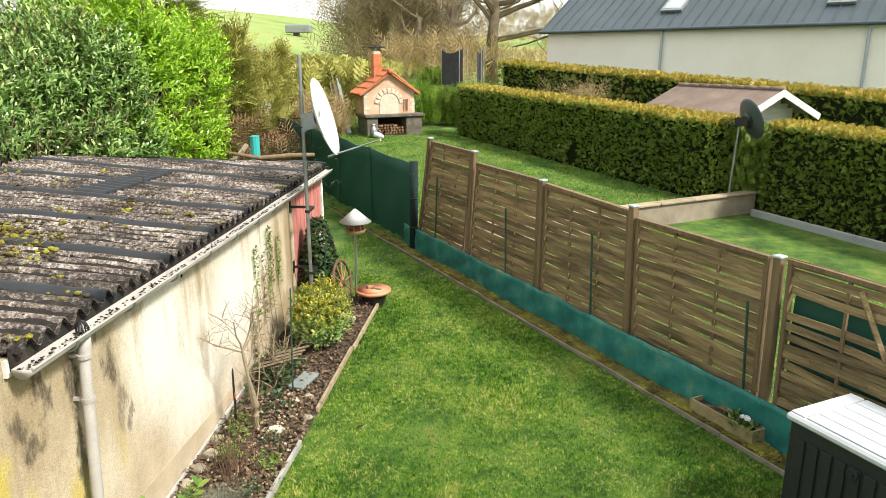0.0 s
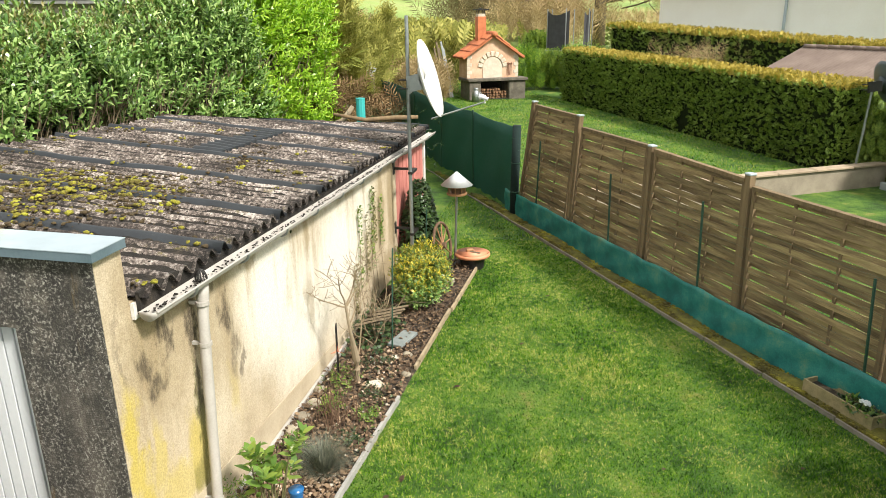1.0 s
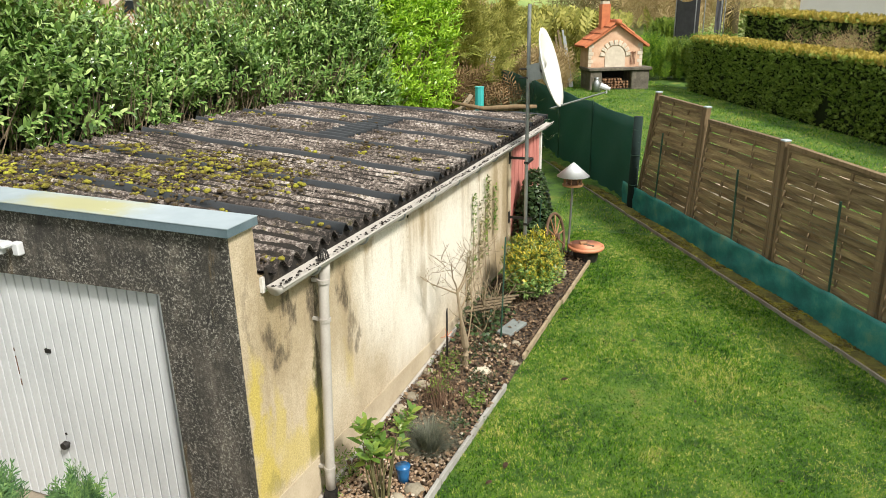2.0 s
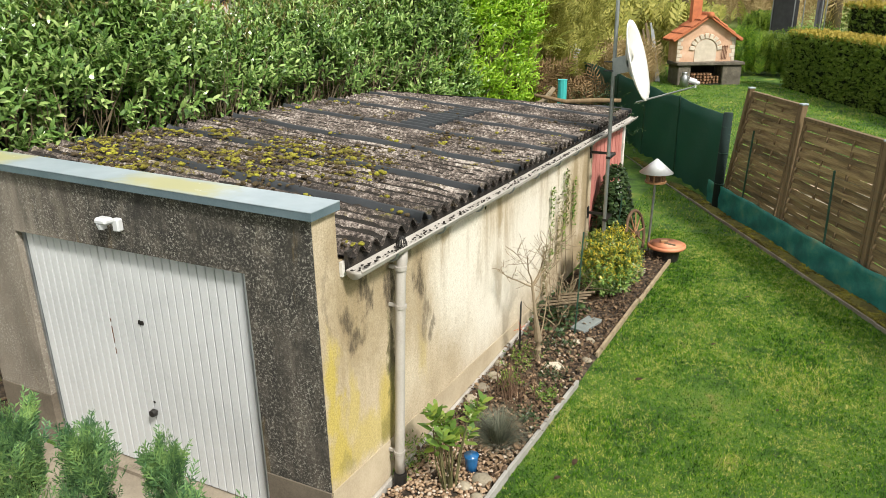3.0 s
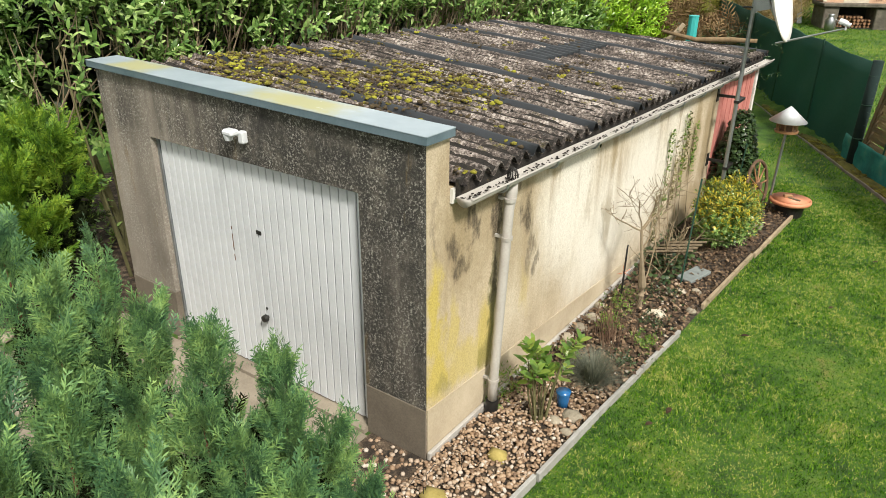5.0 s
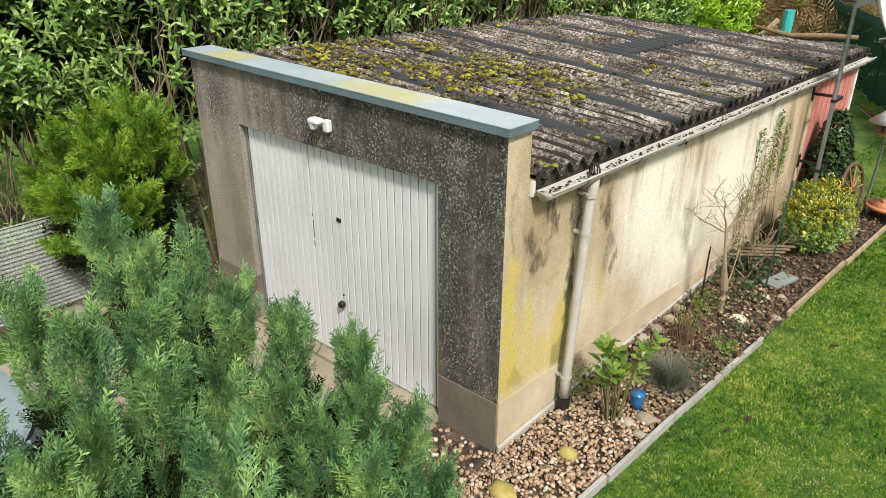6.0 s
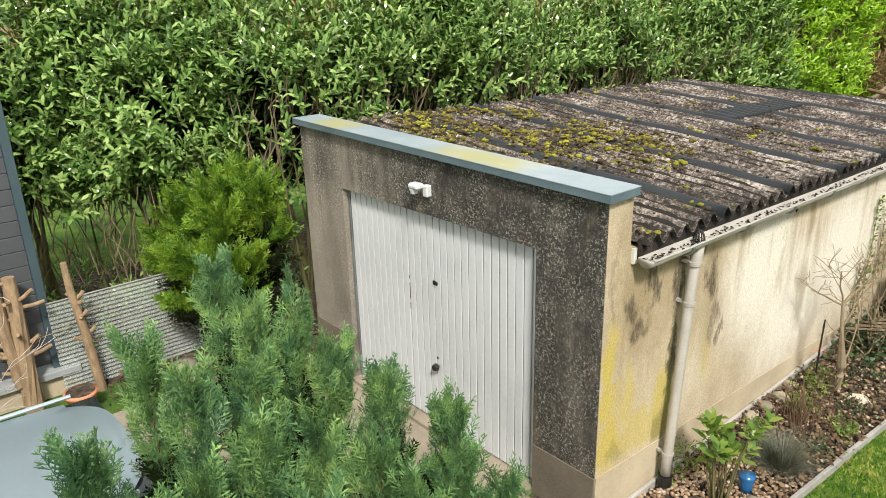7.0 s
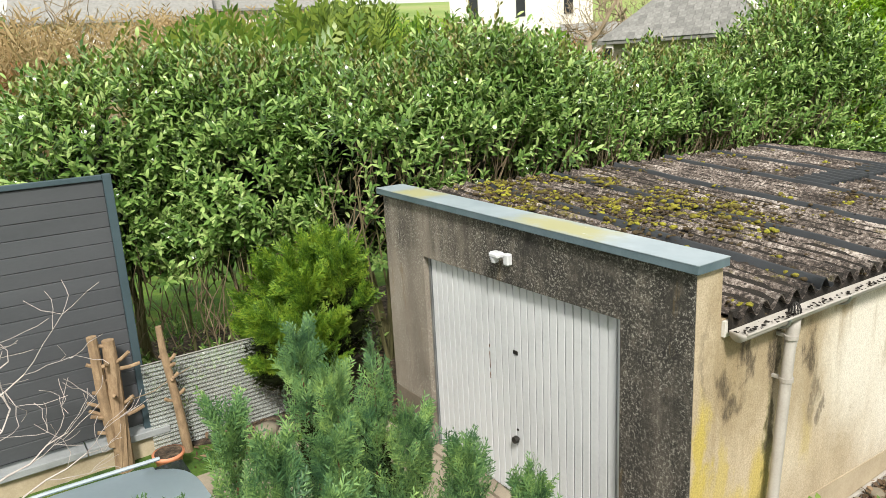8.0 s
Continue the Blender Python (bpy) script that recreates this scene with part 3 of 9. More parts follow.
def random_spin(n, tilt=0.25):
    a = rng.uniform(0, 2 * np.pi, n)
    d = np.stack([np.cos(a), np.sin(a), rng.normal(0, tilt, n)], 1)
    return frames_from(d, np.tile([0, 0, 1.0], (n, 1)) + rng.normal(0, tilt, (n, 3)) * 0.5)


def blobs(name, pos, size, material, parent=None, seed=0, flat=0.6, smooth=True):
    v, f = blob_template(seed, flat)
    V, F = scatter(v, f, 3, pos, random_spin(len(pos)), size)
    return link_part(name, mesh_np(name, V, F, 3, smooth), material, parent)


M_MOSS = mottled("yellow_green_moss", [(0.36, (0.045, 0.032, 0.008)), (0.46, (0.12, 0.10, 0.014)), (0.55, (0.26, 0.245, 0.022)), (0.68, (0.42, 0.44, 0.045))], 5, 60, 0.95, 0, 0.8, (1, 1, 1), 0, 0.02)
# litter colour, used too for the painted shade under the sheet ends
M_LITTERSHADE = mottled("black_brown_litter_and_shade", [(0.3, (0.007, 0.006, 0.005)), (0.55, (0.022, 0.018, 0.014)), (0.75, (0.08, 0.062, 0.042))], 9, 80, 0.95, 0, 0.9, (1, 1, 1), 0, 0.02)
M_MOSSFLOOR = mottled("olive_moss", [(0.3, (0.045, 0.038, 0.010)), (0.5, (0.12, 0.105, 0.018)), (0.7, (0.22, 0.20, 0.03))], 6, 60, 0.95, 0, 0.8, (1, 1, 1), 0, 0.02)
M_MOSSMIX = mottled("patchy_moss", [(0.36, (0.035, 0.026, 0.008)), (0.47, (0.10, 0.085, 0.012)), (0.55, (0.23, 0.20, 0.02)), (0.66, (0.38, 0.36, 0.04))], 4, 50, 0.95, 0, 0.8, (1, 1, 1), 0, 0.02)
M_MOSSDARK = mottled("brown_moss", [(0.3, (0.03, 0.020, 0.010)), (0.6, (0.085, 0.06, 0.025)), (0.8, (0.16, 0.12, 0.05))], 6, 60, 0.95, 0, 0.8, (1, 1, 1), 0, 0.02)


def roof_moss():
    """Cushions thick over the front half of the roof, thin and small elsewhere."""
    n = 15000
    x, y = rng.uniform(-3.75, 0.08, n), 0.35 + (GY1R - 0.4) * rng.beta(1.0, 1.5, n)
    dens = np.array([noise.noise(Vector((a * 1.3, b * 1.3, 3))) for a, b in zip(x, y)])
    band = np.exp(-((y - 1.55 - 0.42 * (x + 3.2)) / 0.95) ** 2) * np.clip((-0.35 - x) / 0.8, 0, 1)
    for name, mat, sel in (("moss_growth", M_MOSS, 0), ("moss_growth", M_MOSSDARK, 1), ("moss_litter", M_LITTERSHADE, 2)):
        u = rng.random(n)
        if sel == 0:
            k = dens + 1.0 * band + rng.normal(0, 0.14, n) > 0.66
            k = k & (u < 0.42) | ((u < 0.012) & (y < 6.5))
        elif sel == 1:
            k = (dens + 0.8 * band + rng.normal(0, 0.2, n) > 0.48) & (u < 0.75)
        else:
            y = np.round(y / WAVE - 0.75) * WAVE + 0.75 * WAVE + rng.normal(0, 0.030, n)
            k = u < 0.35
        k = k & (y < back_y(x) - 0.1) & (y > 0.34)
        p = np.stack([x[k], y[k], roof_z(x[k], y[k]) + 0.042 * np.sin(2 * np.pi * y[k] / WAVE) + 0.002], 1)
        reps = (5, 3, 1)[sel]
        p = np.repeat(p, reps, axis=0)
        if reps > 1:
            p += rng.normal(0, 0.026, p.shape) * np.array([1.6, 1, 0.10])
        sz = 0.006 + (0.046, 0.034, 0.016)[sel] * rng.beta(1.1, 3.4, len(p))
        tagged(blobs(name, p, sz, mat, GARAGE, 3, 0.6), "", "", "", "stuff")


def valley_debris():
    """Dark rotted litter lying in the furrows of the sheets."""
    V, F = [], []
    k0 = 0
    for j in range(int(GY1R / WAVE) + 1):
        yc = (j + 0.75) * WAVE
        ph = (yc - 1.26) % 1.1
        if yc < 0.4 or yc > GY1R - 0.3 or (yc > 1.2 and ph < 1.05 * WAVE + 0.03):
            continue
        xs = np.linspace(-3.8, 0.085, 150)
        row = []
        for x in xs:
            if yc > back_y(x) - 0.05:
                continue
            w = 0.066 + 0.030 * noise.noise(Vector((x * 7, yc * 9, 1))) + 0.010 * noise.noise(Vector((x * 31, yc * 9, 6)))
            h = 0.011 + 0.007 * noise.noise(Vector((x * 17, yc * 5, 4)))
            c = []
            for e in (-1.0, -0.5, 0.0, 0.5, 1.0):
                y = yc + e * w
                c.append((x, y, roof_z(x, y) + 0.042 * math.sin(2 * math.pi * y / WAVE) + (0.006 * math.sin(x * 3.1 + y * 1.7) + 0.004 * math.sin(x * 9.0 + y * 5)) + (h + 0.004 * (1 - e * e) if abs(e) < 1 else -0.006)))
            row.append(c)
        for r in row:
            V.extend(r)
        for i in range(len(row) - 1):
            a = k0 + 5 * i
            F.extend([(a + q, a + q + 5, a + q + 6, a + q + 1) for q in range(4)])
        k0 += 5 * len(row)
    tagged(link_part("furrow_litter", mesh_np("furrow_litter", np.array(V), np.array(F).ravel(), 4, True), M_LITTERSHADE, GARAGE, "dark rotted litter"), kind="stuff")


garage_roof()
roof_moss()
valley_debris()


def gutter():
    bm = bmesh.new()
    y0, y1, r, cx, cz = 0.27, 9.32, 0.064, 0.122, 2.140
    rings = []
    ts = np.linspace(y0, y1, 24)
    for y in ts:
        sag = 0.005 * math.sin(y * 1.3) - FALL * y
        ring = []
        for k in range(9):
            a = math.pi + math.pi * k / 8
            ring.append(bm.verts.new((cx + r * math.cos(a), y, cz + sag + r * math.sin(a))))
        for k in range(8, -1, -1):
            a = math.pi + math.pi * k / 8
            ring.append(bm.verts.new((cx + (r - 0.006) * math.cos(a), y, cz + sag + (r - 0.006) * math.sin(a))))
        rings.append(ring)
    for a, b in zip(rings, rings[1:]):
        for k in range(18):
            bm.faces.new((a[k], a[(k + 1) % 18], b[(k + 1) % 18], b[k]))
    bm.faces.new(rings[0][:9])
    bm.faces.new(rings[-1][:9][::-1])
    g = part("gutter", bm, M_PVC, GARAGE, "half-round grey plastic gutter", True)
    bm = bmesh.new()
    cyl(bm, (cx + r + 0.002, y0, cz + 0.004 - FALL * y0), (cx + r + 0.002, y1, cz + 0.004 - FALL * y1), 0.008, None, 8)
    part("gutter_lip", bm, M_PVC, GARAGE)
    for k in range(11):
        y = 0.75 + 0.8 * k
        bm = bmesh.new()
        pts = [(cx + (r + 0.008) * math.cos(a), y, cz - FALL * y + (r + 0.008) * math.sin(a)) for a in np.linspace(math.pi, 2 * math.pi, 9)]
        tube(bm, pts, [0.010] * 9, 6)
        part("gutter_bracket", bm, M_STEEL, GARAGE, "" if k else "rusty steel bracket")
    n = 420
    y = 0.3 + 8.6 * rng.beta(1.0, 1.6, n)
    p = np.stack([cx + rng.normal(-0.020, 0.016, n), y, cz - 0.036 - FALL * y + rng.uniform(0, 0.03, n)], 1)
    tagged(blobs("gutter_litter", p, rng.uniform(0.004, 0.013, n), M_LITTERSHADE, GARAGE, 5, 0.4), kind="stuff")
    bm = bmesh.new()
    prism(bm, [(0.006, 0.27), (0.030, 0.27), (0.030, 9.2), (0.006, 9.2)], 0, lambda x, y: 2.192 - FALL * y)
    for v in bm.verts:
        if v.co.z < 0.5:
            v.co.z = 2.085 - FALL * v.co.y
    part("fascia_board", bm, M_FASCIA, GARAGE, "peeling white fascia board")
    # added strip, near black for the shade and dirt under the sheet ends
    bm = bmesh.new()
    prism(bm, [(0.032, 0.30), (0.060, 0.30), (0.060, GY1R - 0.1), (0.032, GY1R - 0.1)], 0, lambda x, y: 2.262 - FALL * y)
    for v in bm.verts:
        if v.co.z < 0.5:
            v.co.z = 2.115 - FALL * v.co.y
    part("eaves_shade_strip", bm, M_LITTERSHADE, GARAGE, "added near-black strip for shade and dirt under the sheet ends")


gutter()


def downpipe():
    bm = bmesh.new()
    tube(bm, [(0.10, 0.97, 2.08), (0.10, 0.965, 1.97), (0.105, 0.93, 1.85), (0.11, 0.80, 0.30), (0.11, 0.795, 0.16)], [0.047, 0.046, 0.040, 0.040, 0.040], 14)
    part("downpipe", bm, M_PVC, GARAGE, "grey plastic downpipe", True)
    for z in (1.93, 1.62, 0.35):
        y = 0.80 + (z - 0.3) * 0.084
        bm = bmesh.new()
        cyl(bm, (0.108, y, z - 0.014), (0.108, y, z + 0.014), 0.048, None, 14)
        box(bm, (0.0, y - 0.012, z - 0.012), (0.07, y + 0.012, z + 0.012))
        part("pipe_clip", bm, M_PVC, GARAGE)
    bm = bmesh.new()
    cyl(bm, (0.11, 0.795, -0.03), (0.11, 0.795, 0.15), 0.062, 0.056, 16)
    part("pipe_socket", bm, M_BLACK, GARAGE, "black rubber pipe socket")
    bm = bmesh.new()
    for k in range(12):
        a = 2 * math.pi * k / 12
        pts = [(0.10 + 0.042 * math.cos(a) * math.cos(b), 0.97 + 0.042 * math.sin(a) * math.cos(b), 2.10 + 0.075 * math.sin(b)) for b in np.linspace(0, 1.5, 5)]
        tube(bm, pts, [0.005] * 5, 5)
    part("leaf_guard", bm, M_BLACK, GARAGE, "black wire leaf guard")


downpipe()


def garage_rear_bits():
    # painted boards behind the mast
    y = 7.06
    for k in range(2):
        y1 = y + 1.02
        n = 8
        for j in range(n):
            a, b = y + (y1 - y) * j / n, y + (y1 - y) * (j + 1) / n
            bm = bmesh.new()
            box(bm, (-0.04, a + 0.002, 0.0), (-0.012 - 0.006 * (j % 2), b - 0.002, 2.20 - FALL * b))
            part("wall_board", bm, M_PINK, GARAGE, "faded red painted board")
        y = y1 + 0.015
    bm = bmesh.new()
    box(bm, (-0.10, y, 0), (0.01, y + 0.1, 2.0), None, 0.004)
    part("corner_post", bm, M_FASCIA, GARAGE, "white painted corner post")
    # gap beside the boards drawn as a strip in the painted shade colour
    bm = bmesh.new()
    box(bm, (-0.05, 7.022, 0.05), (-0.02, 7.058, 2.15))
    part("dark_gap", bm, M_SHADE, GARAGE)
    # holes drawn as flat discs, the dark inside them painted on
    bm = bmesh.new()
    cyl(bm, (0.0045, 2.848, 1.906), (0.0065, 2.848, 1.906), 0.022, None, 12)
    part("vent_hole", bm, M_SHADE, GARAGE, "small round hole")
    bm = bmesh.new()
    cyl(bm, (0.0045, 5.9, 1.94), (0.0065, 5.9, 1.94), 0.022, None, 12)
    part("vent_hole", bm, M_SHADE, GARAGE)
    # sensor lamp over the door
    bm = bmesh.new()
    box(bm, (-1.80, -0.055, 2.27), (-1.735, 0.0, 2.37), None, 0.010)
    box(bm, (-1.90, -0.13, 2.335), (-1.775, -0.04, 2.385), pose(0, 0, 0), 0.016)
    part("wall_sensor", bm, M_WHITE, GARAGE, "white wall sensor")
    bm = bmesh.new()
    cyl(bm, (-1.862, -0.088, 2.295), (-1.862, -0.088, 2.336), 0.030, 0.042, 16)
    part("sensor_lens", bm, M_WHITE, GARAGE)
    # metal drip edge at the wall's foot
    bm = bmesh.new()
    box(bm, (0.014, -0.01, 0.0), (0.046, 4.6, 0.088), None, 0.006)
    part("foot_strip", bm, M_PVC, GARAGE, "grey strip along the wall's foot")
    # curved old board on the rear edge of the roof
    bm = bmesh.new()
    tube(bm, [(-1.5, 8.60, 2.27), (-1.0, 8.85, 2.19), (-0.5, 9.08, 2.20), (-0.1, 9.2, 2.20)], [0.016, 0.024, 0.027, 0.02], 8)
    for v in bm.verts:
        v.co.z += (v.co.z - 2.20) * 0.6
    part("edge_log", bm, M_POST, GARAGE, "weathered wooden edge board", True)


garage_rear_bits()


def dish(name, label, centre, normal, rad, mat, mast_top, mast_foot, arm_len, bracket_zs=(), wall_x=None):
    d = thing(name, label, "satellite dish", mast_foot)
    bm = bmesh.new()
    cyl(bm, mast_foot, mast_top, 0.027, None, 12)
    part("mast", bm, M_STEEL, d, "galvanised steel mast")
    n = Vector(normal).normalized()
    q = n.to_track_quat('Z', 'Y').to_matrix().to_4x4()
    m = Matrix.Translation(centre) @ q
    bm = bmesh.new()
    rings = []
    for i in range(8):
        r = rad * i / 7
        rings.append([bm.verts.new(m @ Vector((r * math.cos(a) * 0.95, r * math.sin(a) * 1.05, 0.16 * (i / 7) ** 2 * rad * 1.3))) for a in np.linspace(0, 2 * np.pi, 33)[:-1]])
    for a, b in zip(rings[1:], rings[2:]):
        for k in range(32):
            bm.faces.new((a[k], a[(k + 1) % 32], b[(k + 1) % 32], b[k]))
    bm.faces.new(rings[1])
    bmesh.ops.delete(bm, geom=rings[0], context='VERTS')
    bmesh.ops.solidify(bm, geom=bm.faces[:], thickness=0.012)
    part("reflector", bm, mat, d, "pale weathered reflector dish", True)
    c = Vector(centre)
    back = c - n * 0.02
    mx = Vector((mast_foot[0], mast_foot[1], c.z - 0.05))
    bm = bmesh.new()
    bw = Matrix.Translation((back + mx) / 2) @ (back - mx).to_track_quat('X', 'Z').to_matrix().to_4x4()
    ln = (back - mx).length / 2
    box(bm, (-ln, -0.06, -0.11), (ln, -0.05, 0.11), bw)
    box(bm, (-ln, 0.05, -0.11), (ln, 0.06, 0.11), bw)
    box(bm, (-ln - 0.01, -0.06, -0.13), (-ln + 0.02, 0.06, -0.02), bw)
    part("mount", bm, M_BLACK if mat is not M_DISH else M_STEEL, d, "bolted bracket")
    bm = bmesh.new()
    for dz in (-0.06, 0.06):
        cyl(bm, (mx.x - 0.13, mx.y - 0.04, mx.z + dz), (mx.x + 0.10, mx.y - 0.04, mx.z + dz), 0.008, None, 6)
        cyl(bm, (mx.x - 0.13, mx.y + 0.04, mx.z + dz), (mx.x + 0.10, mx.y + 0.04, mx.z + dz), 0.008, None, 6)
    part("u_bolts", bm, M_BLACK, d)
    low = m @ Vector((0, -rad * 1.03, 0.10 * rad))
    upv = (q.to_3x3() @ Vector((0, 1, 0)))
    if upv.z < 0:
        low = m @ Vector((0, rad * 1.03, 0.10 * rad))
    tip = low + (n * 0.93 + Vector((0, 0, 0.04))).normalized() * arm_len
    bm = bmesh.new()
    cyl(bm, low - n * 0.08, tip, 0.014, 0.011, 8)
    part("arm", bm, M_STEEL, d)
    bm = bmesh.new()
    t = (c - tip).normalized()
    up = Vector((0, 0, 0.055))
    cyl(bm, tip + up, tip + up + t * 0.09, 0.030, 0.034, 12)
    cyl(bm, tip + up - t * 0.05, tip + up + t * 0.01, 0.024, None, 10)
    side = t.cross(Vector((0, 0, 1))).normalized() * 0.07
    cyl(bm, tip + up + side, tip + up + side + t * 0.08, 0.027, 0.030, 12)
    cyl(bm, tip - Vector((0, 0, 0.02)), tip + up, 0.012, None, 8)
    part("receiver", bm, M_WHITE, d, "pale grey twin receiver heads")
    for z in bracket_zs:
        bm = bmesh.new()
        box(bm, (wall_x, mast_foot[1] + 0.28, z - 0.018), (mast_foot[0] + 0.03, mast_foot[1] + 0.31, z + 0.018))
        box(bm, (mast_foot[0] - 0.03, mast_foot[1] - 0.035, z - 0.018), (mast_foot[0] + 0.035, mast_foot[1] + 0.31, z + 0.018))
        box(bm, (wall_x, mast_foot[1] + 0.25, z - 0.09), (wall_x + 0.012, mast_foot[1] + 0.34, z + 0.09))
        part("wall_bracket", bm, M_BLACK, d, "black iron wall bracket")
    return d


M_DISH = mottled("weathered_dish_white", [(0.3, (0.55, 0.54, 0.50)), (0.6, (0.72, 0.71, 0.68)), (0.8, (0.78, 0.78, 0.76))], 4, 60, 0.5, 0, 0.05)
M_DISHGREY = mottled("dark_grey_dish", [(0.3, (0.05, 0.065, 0.075)), (0.7, (0.085, 0.105, 0.12))], 2, 40, 0.45, 0.1, 0.05)
dish("satellite_dish", "weathered white satellite dish on a steel mast bracketed to the garage", (0.555, 6.62, 3.05), (0.965, 0.0, 0.27), 0.53, M_DISH,
     (0.34, 6.60, 3.93), (0.34, 6.60, 0.30), 0.72, (1.72, 0.78), 0.004)

# ---------------------------------------------------------------- slatted fence along the lawn
def fence_world(s, off, z):
    x, y = fence_point(s, off)
    return Vector((x, y, z))


def strip_mesh(name, s0, s1, step, profile):
    """A strip along the fence line; profile(s) gives a row of (off, z)."""
    ss = np.arange(s0, s1 + step / 2, step)
    rows = [[fence_world(s, o, z) for o, z in profile(s)] for s in ss]
    n = len(rows[0])
    v = np.array([tuple(p) for r in rows for p in r])
    i = (np.arange(len(ss) - 1)[:, None] * n + np.arange(n - 1)[None]).ravel()
    f = np.stack([i, i + 1, i + n + 1, i + n], 1).ravel()
    return mesh_np(name, v, f, 4, True)


def fence_panel(sa, sb, ba, bb, za, zb, z0, skip=(), broken=False):
    """sa, sb: ends at the top; ba, bb: how far the foot is shifted along the line; za, zb: top heights."""
    p = thing("woven_fence", "weathered brown woven slat fence panel with green algae" if not broken else "damaged woven slat fence panel with missing slats", "fence panel",
              tuple(fence_world((sa + sb) / 2, 0, z0)), "slat panels of the fence")

    def at(u, z01, off):
        s = sa + (sb - sa) * u + (ba + (bb - ba) * u) * (1 - z01)
        return fence_world(s, off, z0 + (za + (zb - za) * u - z0) * z01)
    rows = 21
    for k in range(rows):
        if k in skip:
            continue
        bm = bmesh.new()
        n = 16
        ring = []
        jit = rnd.uniform(-0.006, 0.006)
        lo, hi = (k + 0.0) / rows, (k + rnd.uniform(0.95, 1.01)) / rows
        sagl, sagr = (rnd.uniform(-0.007, 0.007), rnd.uniform(-0.007, 0.007)) if not broken else (rnd.uniform(-0.03, 0.03), rnd.uniform(-0.03, 0.03))
        for j in range(n + 1):
            u = j / n
            bow = 0.015 * math.cos(u * math.pi * 3 + (math.pi if k % 2 else 0)) + jit
            dz = sagl * (1 - u) + sagr * u
            a, b = at(u, lo + dz, 0.03 + bow), at(u, hi + dz, 0.03 + bow + 0.004)
            c, d = at(u, hi + dz, 0.038 + bow + 0.004), at(u, lo + dz, 0.038 + bow)
            ring.append([bm.verts.new(q) for q in (a, b, c, d)])
        for a, b in zip(ring, ring[1:]):
            for i in range(4):
                bm.faces.new((a[i], a[(i + 1) % 4], b[(i + 1) % 4], b[i]))
        bm.faces.new(ring[0])
        bm.faces.new(ring[-1][::-1])
        part("slat", bm, M_FENCE, p)
    for u in (0.012, 0.333, 0.667, 0.988):
        bm = bmesh.new()
        w = 0.008 if 0.1 < u < 0.9 else 0.012
        o0, o1 = (0.022, 0.050) if 0.1 < u < 0.9 else (0.004, 0.07)
        vs = [at(u + du * w, z, o) for z in (-0.01, 1.0) for du, o in ((-1, o0), (1, o0), (1, o1), (-1, o1))]
        vv = [bm.verts.new(v) for v in vs]
        for f in ((0, 1, 2, 3), (4, 5, 6, 7), (0, 1, 5, 4), (1, 2, 6, 5), (2, 3, 7, 6), (3, 0, 4, 7)):
            bm.faces.new([vv[i] for i in f])
        part("batten", bm, M_POST, p)
    bm = bmesh.new()
    vs = [at(u, z, o) for u in (0, 1) for z, o in ((0.985, -0.004), (1.012, -0.004), (1.012, 0.07), (0.985, 0.07))]
    vv = [bm.verts.new(v) for v in vs]
    for f in ((0, 1, 2, 3), (4, 5, 6, 7), (0, 1, 5, 4), (1, 2, 6, 5), (2, 3, 7, 6), (3, 0, 4, 7)):
        bm.faces.new([vv[i] for i in f])
    part("top_rail", bm, M_POST, p)
    return p, at


